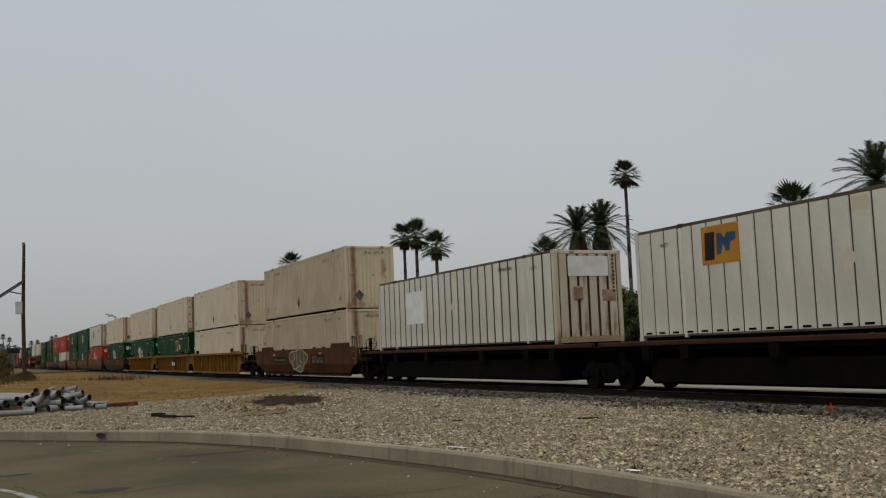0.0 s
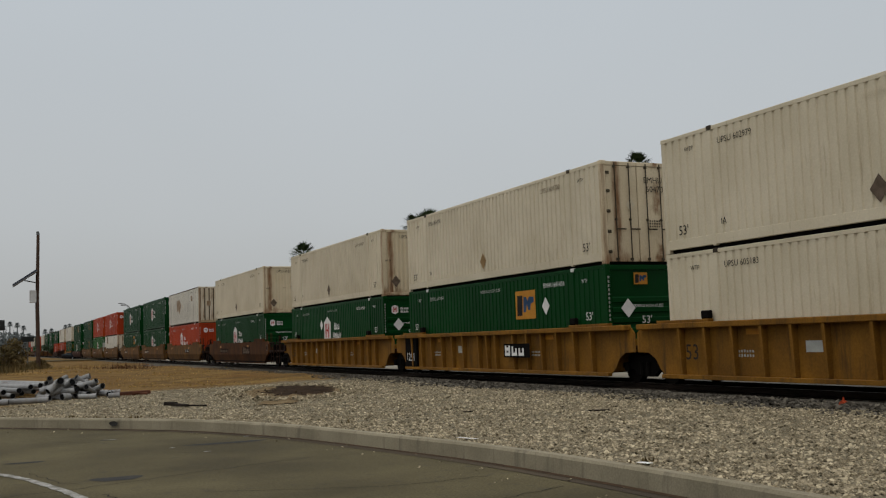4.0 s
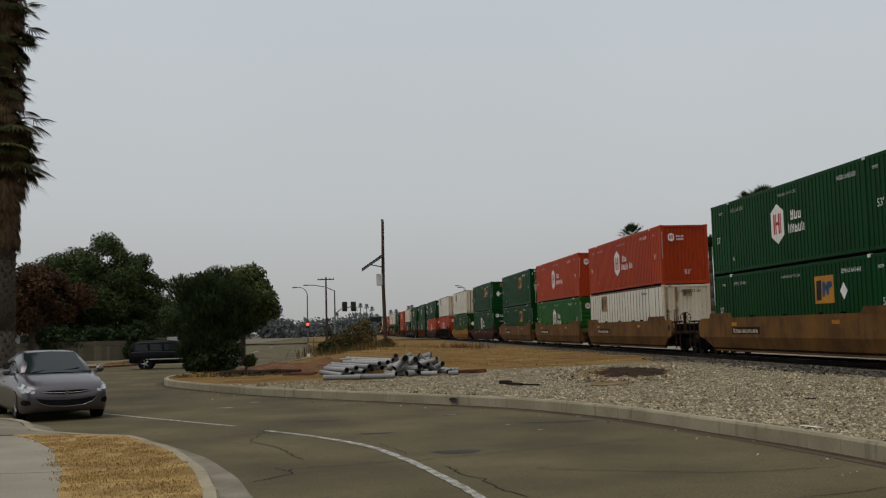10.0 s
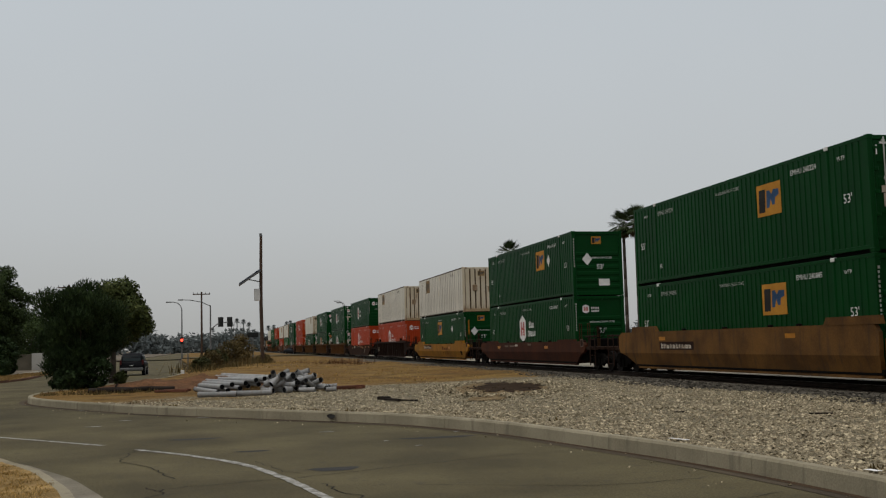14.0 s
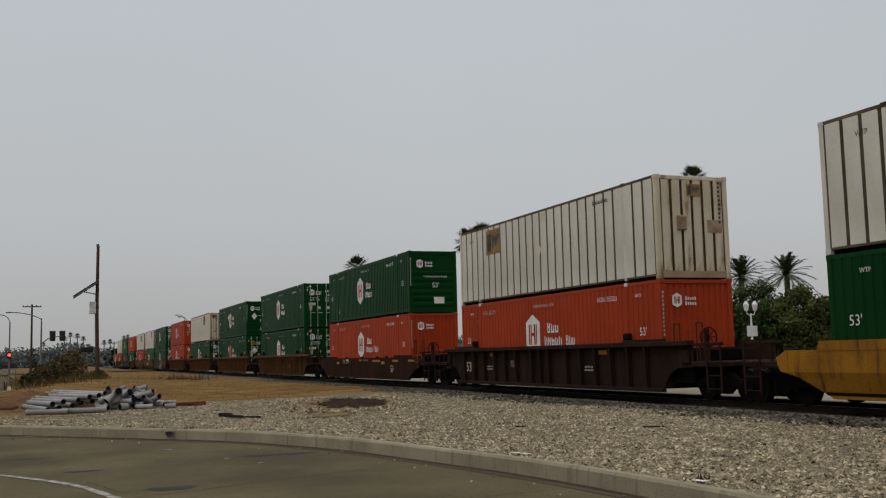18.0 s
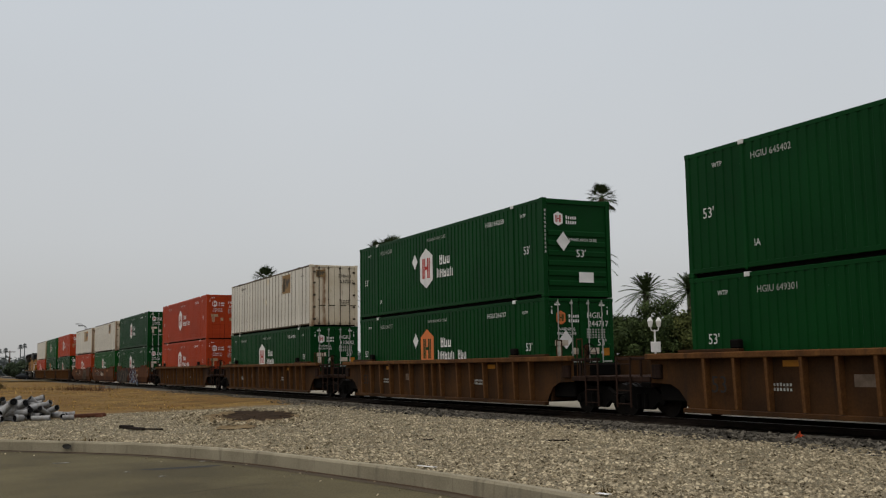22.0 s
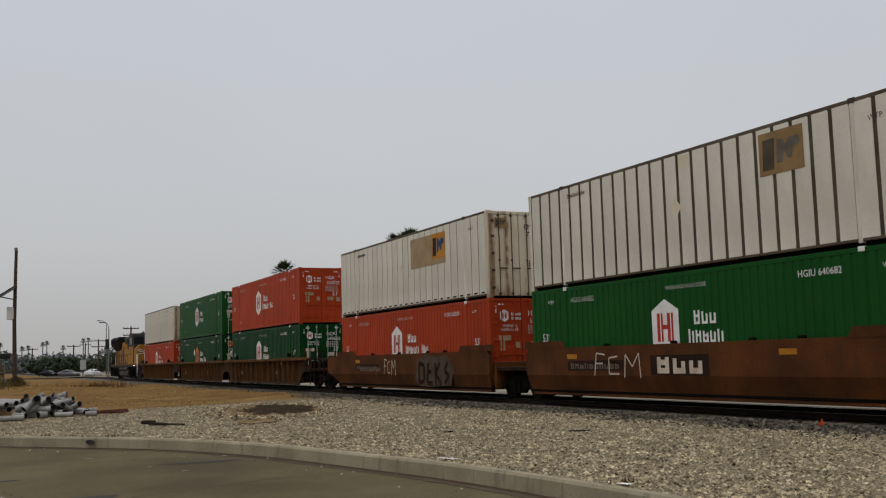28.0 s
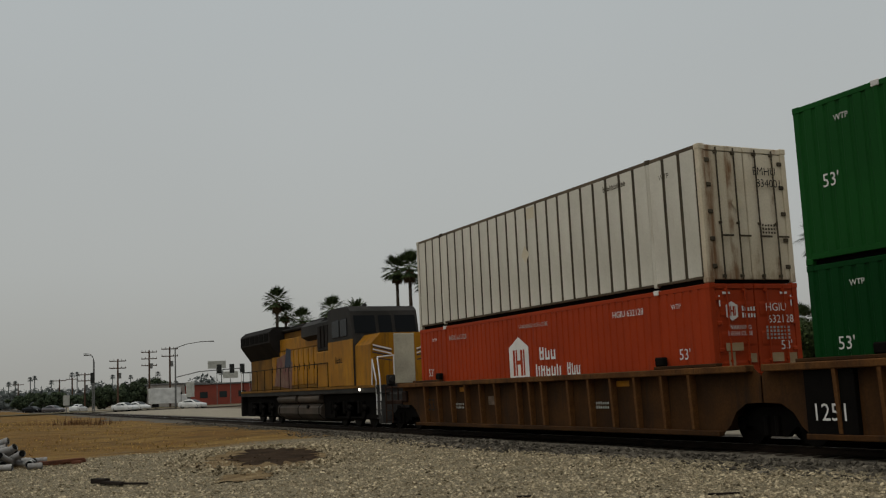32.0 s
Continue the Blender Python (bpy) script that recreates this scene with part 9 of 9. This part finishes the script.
# pale flecks of paint and paper on the road
for x, y, a, b in ((2.2, 20.9, 0.16, 0.05), (3.01, 18.38, 0.05, 0.03), (-2.78, 25.2, 0.2, 0.08), (-2.21, 26.9, 0.16, 0.07), (-3.77, 32.3, 0.25, 0.1), (-0.27, 26.9, 0.2, 0.07), (3.4, 17.3, 0.07, 0.03), (4.6, 19.6, 0.06, 0.04)):
    tagged(new("paint_fleck", Build().slab_z([(x - a, y - b * 0.3), (x - a * 0.3, y - b), (x + a, y - b * 0.2), (x + a * 0.6, y + b * 0.8), (x - a * 0.5, y + b)], 0.004, 0.009).mesh("fleck", M_PAINT)), "small pale fleck of paint on the asphalt", "fleck", kind="structure")
# round tar spot on the kerb's face
k_ = min(range(1, len(edge) - 1), key=lambda i: (edge[i] - Vector((3.98, 24.19))).length)
t_ = (edge[k_ + 1] - edge[k_ - 1]).normalized()
o_ = Vector((t_.y, -t_.x))
if o_.y > 0:
    o_ = -o_
c_ = edge[k_] + o_ * 0.035
spot = [(c_.x + t_.x * 0.13 * math.cos(q) * (1 + 0.12 * math.sin(3 * q)), c_.y + t_.y * 0.13 * math.cos(q), KERB_H * 0.55 + 0.055 * math.sin(q)) for q in np.linspace(0, 2 * math.pi, 17)[:-1]]
tagged(new("tar_spot", raw_mesh("tar_spot", spot, [tuple(range(16))], M_PATCHTAR)), "round dark tar spot on the kerb's face", "spot", kind="structure")
# brown silt washed along the gutter
strip("gutter_silt", offset_line([p for p in edge if 3 < p.y < 42], 0.13), offset_line([p for p in edge if 3 < p.y < 42], 0.03), 0.011, surf("gutter_silt", (0.075, 0.046, 0.026), (0.055, 0.036, 0.022), 1.6, 30, 0.95, bump=0.3, grain=0.3, spread=0), "brown silt and grit in the gutter", "dirt")


def road_bits(rnd):
    p = edge[int(rnd.randint(30, 90)) % len(edge)]
    while not 6 < p.y < 40:
        p = edge[int(rnd.randint(0, len(edge)))]
    d = 0.1 + abs(rnd.normal()) * 0.7
    return p.x - d * 0.8, p.y - d * 0.6, 0.005


scatter("road_grit", 110, road_bits, 0.02, M_STONE, "small stones scattered on the asphalt near the kerb", "grit", 17)

# pale scraped kerb top, and pink survey paint
for pts, mat in (([(6.72, 13.9), (6.6, 14.3), (6.68, 14.32), (6.80, 13.92)], M_LETTER), ([(6.98, 9.9), (6.96, 10.1), (7.06, 10.1), (7.08, 9.9)], M_LETTER)):
    tagged(new("kerb_scrape", raw_mesh("scrape", [(x, y, KERB_H + 0.004) for x, y in pts], [(0, 1, 2, 3)], mat)), "pale scraped patch on the kerb", "mark", kind="structure")

# ---- pile of pipes ----
M_PIPE = surf("grey_plastic_pipe", (0.30, 0.295, 0.285), (0.21, 0.205, 0.195), 2, 30, 0.5, bump=0.05, spread=0.15, streak=(0.16, 0.12, 0.08), streak_amount=0.5)
# black of the discs that stand for the shade inside the pipes
M_PIPESHADE = surf("pipe_mouth_shade", (0.010, 0.010, 0.010), None, 2, 20, 0.9, bump=0)


def pipe(a, b, r):
    a, b = Vector(a), Vector(b)
    mid_ = (a + b) / 2
    t = thing("pipe", Matrix.Translation(mid_), "dusty grey plastic drain pipe lying in a pile", "pipe", "pipes in the pile")
    bl = Build()
    sag = Vector((0, 0, 0.0))
    bl.tube(a - mid_, b - mid_, r, n=14, caps=False)
    d = (b - a).normalized()
    bl.tube(a - mid_, a - mid_ + d * 0.14, r * 1.12, n=14, caps=False)
    part("barrel", bl.mesh("barrel", M_PIPE, True), t)
    for e, s in ((a, 1), (b, -1)):
        part("bore", Build().tube(e - mid_ + d * 0.02 * s, e - mid_ + d * 0.03 * s, r * 0.86, n=14).mesh("bore", M_PIPESHADE), t)
    return t


prn = random.Random(5)
gz = 0.14
for k in range(12):
    # long pipes side by side, their near ends stepping back
    fx, fy = -0.75 + 0.10 * k, 40.2 + 0.75 * k
    nx, ny = 0.05 + 0.19 * k, 35.2 + 0.34 * k
    z = 0.10 + (0.15 if k % 2 else 0.0) + 0.02 * k
    pipe((fx + prn.uniform(-0.1, 0.1), fy + prn.uniform(-0.5, 0.5), gz + z * 0.8), (nx + prn.uniform(-0.08, 0.08), ny + prn.uniform(-0.2, 0.2), gz + z + prn.uniform(0, 0.04)), 0.09)
pipe((-0.55, 35.0, gz + 0.09), (0.7, 34.6, gz + 0.09), 0.09)
pipe((0.5, 34.75, gz + 0.10), (1.85, 34.6, gz + 0.10), 0.09)
for k in range(64):
    lay = 0 if k < 26 else 1 if k < 46 else 2 if k < 58 else 3
    cx, cy = prn.uniform(1.6, 4.3), prn.uniform(35.3, 39.2)
    if lay:
        cx, cy = prn.uniform(2.0, 4.0 - 0.25 * lay), prn.uniform(36.4, 38.9)
    a = prn.uniform(0, math.pi)
    ln = prn.uniform(0.15, 0.48)
    z = gz + 0.09 + lay * 0.16 + prn.uniform(0, 0.04)
    tilt = prn.uniform(-0.16, 0.16) * (lay > 0)
    pipe((cx - math.cos(a) * ln, cy - math.sin(a) * ln, z - tilt), (cx + math.cos(a) * ln, cy + math.sin(a) * ln, z + tilt), prn.choice((0.08, 0.09, 0.11)))

M_OLDWOOD = surf("reddish_old_timber", (0.15, 0.06, 0.035), (0.09, 0.042, 0.028), 2, 25, 0.9, bump=0.4)
M_DARKWOOD = surf("charred_timber", (0.030, 0.024, 0.020), None, 3, 25, 0.95, bump=0.4)


def plank(a, b, w, h, mat, label):
    a, b = Vector(a), Vector(b)
    ang = math.degrees(math.atan2(b.y - a.y, b.x - a.x))
    t = thing("plank", Matrix.Translation(((a + b) / 2)) @ pose(0, 0, 0, 0, 0, ang), label, "plank", "scrap timber")
    ln = (b - a).length
    part("board", Build().box(-ln / 2, ln / 2, -w / 2, w / 2, 0, h, 0.012).mesh("board", mat), t)


for a, b in (((4.0, 37.4, 0.14), (5.2, 36.9, 0.14)), ((3.9, 37.9, 0.14), (5.4, 37.5, 0.14)), ((4.2, 36.6, 0.20), (5.3, 37.2, 0.20)), ((-0.6, 41.0, 0.15), (0.9, 41.4, 0.17)), ((-2.2, 39.9, 0.15), (-1.0, 39.5, 0.17)), ((-1.9, 40.4, 0.15), (-0.9, 40.5, 0.16))):
    plank(a, b, 0.16, 0.09, M_OLDWOOD, "weathered reddish scrap board on the ground")
for a, b, w in (((4.75, 29.1, 0.14), (5.05, 28.3, 0.14), 0.10), ((5.0, 28.6, 0.14), (5.5, 28.0, 0.14), 0.06), ((4.62, 29.3, 0.15), (4.85, 28.95, 0.15), 0.16), ((11.5, 18.3, 0.14), (11.9, 18.1, 0.14), 0.04), ((9.5, 20.2, 0.14), (9.7, 20.1, 0.14), 0.035)):
    plank(a, b, w, min(0.10, w * 0.7), M_DARKWOOD, "dark broken timber lying on the gravel")

M_SOIL = surf("dug_red_soil", (0.150, 0.072, 0.034), (0.085, 0.044, 0.022), 1.4, 12, 0.95, bump=0.9, grain=0.35, spread=0)


def heap(cx, cy, ax, ay, h, seed):
    """A low uneven heap of dug soil."""
    vs, fs, nu, nv = [], [], 54, 30
    for i in range(nu + 1):
        for j in range(nv + 1):
            u, v = i / nu * 2 - 1, j / nv * 2 - 1
            x, y = cx + u * ax, cy + v * ay + 0.5 * noise.noise((u * 3, seed, 1))
            f = max(0.0, 1 - (u * u + v * v) * (1 + 0.35 * noise.noise((u * 2, v * 2, seed))))
            z = h * f ** 0.8 * (0.75 + 0.5 * noise.noise((x * 0.9, y * 0.9, seed)) + 0.25 * noise.noise((x * 3.1, y * 3.1, seed)))
            vs.append((x, y, lot_height(x, y) - 0.03 + max(0.0, z)))
    for i in range(nu):
        for j in range(nv):
            a = i * (nv + 1) + j
            fs.append((a, a + nv + 1, a + nv + 2, a + 1))
    return raw_mesh("heap", vs, fs, M_SOIL, True)


tagged(new("earth_mound", heap(-0.9, 44.6, 4.3, 2.6, 0.50, 3)), "low mound of dug reddish-brown earth on the lot", "mound")
scatter("soil_clods", 420, lambda r: (-0.9 + 2.0 * r.normal(), 42.9 + 0.7 * r.normal(), 0.16), 0.07, M_SOIL, "loose clods of reddish earth round the heap", "clods", 47)
log = thing("log", pose(-3.9, 41.6, 0.24, 0, 0, -20), "dark weathered log lying on the dry grass", "log")
part("trunk", Build().path([(-0.95, 0, -0.02), (-0.4, 0.03, 0.0), (0.2, -0.02, 0.02), (0.9, 0.03, -0.02)], 0.115, 10).mesh("trunk", M_DARKWOOD, True), log)
part("branch_stub", Build().tube((0.1, 0, 0.05), (0.22, -0.03, 0.24), 0.05, 0.035, 8).mesh("stub", M_DARKWOOD, True), log)
log2 = thing("log", pose(-2.3, 41.6, 0.24, 0, 0, -6), "dark weathered log lying before the earth heap", "log")
part("trunk", Build().path([(-0.8, 0, 0.0), (-0.2, -0.04, 0.02), (0.75, 0.03, -0.02)], 0.095, 10).mesh("trunk", M_DARKWOOD, True), log2)

rag = thing("survey_marker", Matrix.Translation((16.12, 15.87, 0.11)), "small orange-red survey marker lying on the ballast", "marker")
M_RAG = surf("orange_marker_cloth", (0.42, 0.06, 0.02), (0.30, 0.05, 0.02), 3, 30, 0.8)
part("rag", Build().slab_x([(-0.10, 0.0), (-0.05, 0.07), (0.01, 0.10), (0.07, 0.06), (0.11, 0.0)], -0.05, 0.05).slab_x([(-0.03, 0.06), (0.0, 0.17), (0.05, 0.07)], -0.012, 0.012).mesh("rag", M_RAG), rag)

# dark muddy hollow in the gravel, and bare brown earth beside it
M_MUD = surf("dark_mud", (0.048, 0.030, 0.017), (0.020, 0.013, 0.008), 1.6, 12, 0.95, bump=0.6, grain=0.3, spread=0)
M_BAREEARTH = surf("bare_brown_earth", (0.215, 0.160, 0.088), (0.120, 0.080, 0.040), 2.2, 24, 0.95, bump=0.6, grain=0.35, spread=0)
for m_ in (M_MUD, M_BAREEARTH):
    m_.node_tree.nodes["Principled BSDF"].inputs["Specular IOR Level"].default_value = 0.03


def ground_blot(name, cx, cy, ax, ay, turn, seed, mat, label, category, h=0.03):
    """An uneven patch lying on the lot."""
    vs = [(cx, cy, lot_height(cx, cy) + h)]
    for k in range(96):
        t = 2 * math.pi * k / 96
        q = 1 + 0.35 * noise.noise((math.cos(t) * 1.6, math.sin(t) * 1.6, seed)) + 0.42 * noise.noise((math.cos(t) * 6, math.sin(t) * 6, seed))
        x = cx + ax * q * math.cos(t) * math.cos(turn) - ay * q * math.sin(t) * math.sin(turn)
        y = cy + ax * q * math.cos(t) * math.sin(turn) + ay * q * math.sin(t) * math.cos(turn)
        vs.append((x, y, lot_height(x, y) + h))
    return tagged(new(name, raw_mesh(name, vs, [(0, k + 1, (k + 1) % 96 + 1) for k in range(96)], mat)), label, category, kind="structure")


ground_blot("bare_patch", 9.5, 33.7, 1.65, 3.9, -0.28, 21, M_BAREEARTH, "bare brown earth round the muddy hollow", "earth", 0.022)
ground_blot("bare_patch", 7.4, 28.0, 0.55, 1.2, -0.3, 22, M_BAREEARTH, "small bare brown patch in the gravel", "earth", 0.026)
ground_blot("mud_patch", 9.85, 34.0, 1.25, 3.2, -0.28, 8, M_MUD, "dark muddy hollow in the gravel", "mud", 0.034)
def hollow_stone(r):
    a = r.rand() * 6.283
    q = 0.80 + 0.45 * r.rand()
    x, y = 2.0 * q * math.cos(a), 4.6 * q * math.sin(a)
    x, y = 9.5 + x * math.cos(-0.28) - y * math.sin(-0.28), 33.7 + x * math.sin(-0.28) + y * math.cos(-0.28)
    return x, y, lot_height(x, y) + 0.03


scatter("hollow_gravel", 1500, hollow_stone, 0.04, M_STONE, "pale gravel strewn round the muddy hollow", "gravel", 46)
scatter("mud_clods", 160, lambda r: (9.1 + 1.1 * r.normal(), 34.0 + 2.4 * r.normal(), 0.15), 0.035, M_MUD, "dark clods of earth round the muddy hollow", "clods", 45)


# ---- fence, wall and pavement across the street ----
def heap_stone(r, seed):
    bm = bmesh.new()
    bmesh.ops.create_icosphere(bm, subdivisions=3, radius=r)
    for v in bm.verts:
        v.co *= 1 + 0.22 * noise.noise(v.co * 2.2 + Vector((seed, 0, 0)))
        v.co.z *= 0.75
    me = bpy.data.meshes.new("boulder")
    bm.to_mesh(me)
    bm.free()
    me.materials.append(M_WALKWAY)
    return me


M_FENCE = surf("weathered_board_fence", (0.14, 0.12, 0.08), (0.10, 0.088, 0.060), 1, 20, 0.9, bump=0.3, spread=0.2)
M_WALLPALE = surf("pale_plastered_wall", (0.40, 0.385, 0.345), (0.33, 0.315, 0.28), 0.7, 20, 0.9)
M_BLOCKWALL = surf("tan_block_wall", (0.115, 0.10, 0.072), (0.08, 0.07, 0.052), 0.8, 18, 0.9, bump=0.3)
fence = thing("board_fence", Matrix(), "weathered dark board fence along the far pavement", "fence")
fx0, fy0, fx1, fy1 = -33.0, 78.6, -16.0, 79.5
fturn = math.degrees(math.atan2(fy1 - fy0, fx1 - fx0))
flen = math.hypot(fx1 - fx0, fy1 - fy0)
for k in range(90):
    f = k / 90
    part("board", stored(("fboard",), lambda: Build().box(0, 0.178, -0.015, 0.015, 0, 1.12, 0.006).mesh("board", M_FENCE)), fence, Matrix.Translation((fx0 + (fx1 - fx0) * f, fy0 + (fy1 - fy0) * f, 0.1 + 0.012 * math.sin(k * 1.7))) @ pose(0, 0, 0, 0, 0, fturn))
for k in range(8):
    f = k / 7
    part("post", stored(("fpost",), lambda: Build().box(-0.06, 0.06, 0.02, 0.14, 0, 1.52, 0.01).mesh("post", M_FENCE)), fence, Matrix.Translation((fx0 + (fx1 - fx0) * f, fy0 + (fy1 - fy0) * f, 0.1)))
part("top_board", Build().box(0, flen, -0.03, 0.015, 1.12, 1.46, 0.01).mesh("top_board", M_BLOCKWALL), fence, pose(fx0, fy0, 0.1, 0, 0, fturn), "paler olive-tan top board")
wall = thing("block_wall", pose(-22.4, 108.2, 0, 0, 0, -12), "tan block wall at the end of the side street", "wall")
part("wall", Build().box(0, 4.9, 0, 0.25, 0, 1.55, 0.02).mesh("wall", M_BLOCKWALL), wall)
part("coping", Build().box(-0.05, 4.9, -0.05, 0.30, 1.55, 1.65, 0.02).mesh("coping", M_BLOCKWALL), wall)
pale_wall = thing("plastered_wall", pose(-17.55, 106.6, 0, 0, 0, -4), "pale plastered wall beside the side street", "wall")
part("wall", Build().box(0, 4.6, 0, 0.25, 0, 1.75, 0.02).mesh("wall", M_WALLPALE), pale_wall)
M_REDKERB = surf("red_painted_kerb", (0.15, 0.072, 0.045), (0.10, 0.056, 0.038), 1.2, 30, 0.9, bump=0.2, spread=0.1)
far_edge = smooth_line([(-40, 60.6), (-22, 61.9), (-16, 62.9), (-13.7, 63.9), (-12.6, 66.8), (-12.2, 71), (-12.3, 75), (-12.9, 90), (-13.0, 130)], 1.0)
kerb_stones("far_kerb", far_edge, -1, "faded red-brown kerb round the far corner", 0.14, M_REDKERB)
walk_a = smooth_line([(-40, 61.0), (-22, 62.4), (-17.2, 63.6), (-15.2, 65.4), (-14.5, 69), (-14.4, 74), (-14.6, 80), (-14.5, 92), (-14.5, 130)], 1.0)
walk_b = offset_line(walk_a, 1.35)
strip("far_pavement", walk_a, walk_b, 0.145, M_WALKWAY, "pale concrete pavement across the street", "pavement")
far_in = offset_line(far_edge, 0.14)
tagged(new("corner_verge", Build().slab_z([(p.x, p.y) for p in far_in] + [(p.x - 0.05, p.y) for p in walk_a[::-1]], -0.02, 0.138).mesh("verge", M_GRASS)), "dry grass verge between the far kerb and pavement", "verge", kind="structure")
cspots = []
for k in range(500):
    y = 64.5 + 20 * prnd.rand()
    x = -14.4 + 1.9 * prnd.rand()
    if y > 66.5 or x < -13.6:
        cspots.append((x, y, 0.138, 0.6 + prnd.rand()))
tufts("corner_grass", cspots, 12, 0.10, M_DRYGRASS, "dry grass on the corner verge", 51, 0.2)
boulder = tagged(new("boulder", heap_stone(0.42, 61)), "pale rounded boulder beside the pavement", "boulder")
boulder.matrix_world = Matrix.Translation((-16.4, 84.0, 0.35))
verge2 = Build().slab_z([(-40, 62.2), (-22, 63.6), (-17.8, 64.6), (-16.1, 66), (-15.6, 69), (-15.5, 420), (-200, 420), (-200, 62.2)], -0.02, 0.10)
tagged(new("far_verge", verge2.mesh("verge", M_EARTH)), "dry earth behind the far pavement", "verge", kind="structure")
house_l = thing("bungalow", pose(-33, 94, 0, 0, 0, 8), "pale low house behind the trees", "house")
part("wall", Build().box(0, 11, 0, 7, 0, 3.0, 0.03).mesh("wall", M_WALLPALE), house_l)
part("roof", Build().add([(-0.5, -0.5, 3.0), (11.5, -0.5, 3.0), (11.5, 7.5, 3.0), (-0.5, 7.5, 3.0), (1.5, 3.5, 4.6), (9.5, 3.5, 4.6)], [(0, 1, 5, 4), (1, 2, 5), (2, 3, 4, 5), (3, 0, 4)]).mesh("roof", M_OLDWOOD), house_l)
for k in range(3):
    part("window", Build().box(1.4 + 3.2 * k, 3.0 + 3.2 * k, -0.04, 0.02, 1.1, 2.2, 0.02).mesh("window", M_GLASS), house_l)

# twin-lantern lamp behind the railway, marker stakes by the far street
lamp = thing("lantern_post", at(38.15, 60), "white twin-lantern lamp post", "street lamp")
part("post", Build().tube((0, 0, 0), (0, 0, 3.6), 0.08, 0.05, 10).mesh("post", M_LETTER), lamp)
for x in (-0.3, 0.3):
    part("lantern", Build().tube((x, 0, 3.75), (x, 0, 4.1), 0.1, 0.17, 10).tube((x, 0, 4.1), (x, 0, 4.3), 0.17, 0.05, 10).mesh("lantern", M_LETTER), lamp)
    part("bracket", Build().path([(0, 0, 3.5), (x * 0.8, 0, 3.55), (x, 0, 3.75)], 0.03).mesh("bracket", M_LETTER), lamp)
part("sign", Build().box(-0.35, 0.35, -0.06, -0.03, 2.3, 2.9, 0.01).mesh("sign", M_LETTER), lamp)
white_post = thing("post", at(47.72, 44), "plain white post behind the railway", "post")
part("shaft", Build().tube((0, 0, 0), (0, 0, 3.35), 0.10, 0.09, 10).mesh("shaft", M_LETTER), white_post)
part("cap", Build().tube((0, 0, 3.35), (0, 0, 3.45), 0.12, 0.10, 10).mesh("cap", M_LETTER), white_post)
for x, y, h, w in ((-2.0, 66.5, 0.32, 0.2), (-2.0, 80, 1.3, 0.08)):
    s = thing("marker", Matrix.Translation((x, y, 0.12)), "small pale marker by the street edge", "marker")
    part("board", Build().box(-w / 2, w / 2, -0.04, 0.04, 0, h, 0.01).mesh("board", M_LETTER if w > 0.1 else M_GALV), s)

# unseen plain walls added behind the viewpoint; they dim low sky on near cars
tagged(new("wall_west", Build().box(-17.6, -17.2, -46, 11, -0.05, 9.5, 0.03).mesh("wall", M_BLOCKWALL)), "unseen plain wall added to block low sky from the west", "wall", kind="structure")
tagged(new("wall_south", Build().box(-17.2, 13.6, -46.4, -46, -0.05, 9.5, 0.03).mesh("wall", M_BLOCKWALL)), "unseen plain wall added to block low sky from the south", "wall", kind="structure")

# ---- ties of the track, the nearest singly ----
rnd_t = random.Random(21)
for k in range(150):
    y = 2 + k * 0.52
    part("tie", stored(("tie",), lambda: Build().box(-1.3, 1.3, -0.11, 0.11, -0.14, 0.02, 0.012).mesh("tie", M_TIE)), track, pose(TRACK_X + rnd_t.uniform(-0.05, 0.05), y, 0.105, 0, 0, rnd_t.uniform(-1, 1)))


# ---- how the train and the traffic move ----
def motions():
    times = [0.0, 2.0, 4.0, 6.0, 8.0, 10.0, 12.0, 14.0, 16.0, 18.0, 20.0, 22.0, 24.0, 26.0, 28.0, 30.0, 32.0]
    for ob, x, u, z in MOVES:
        walk(ob, [(t, pose(x, u - gone(t), z)) for t in times])
    for ob, rows in DRIVES:
        walk(ob, [(t, pose(x, y, z, 0, 0, a)) for t, x, y, z, a in rows])


motions()
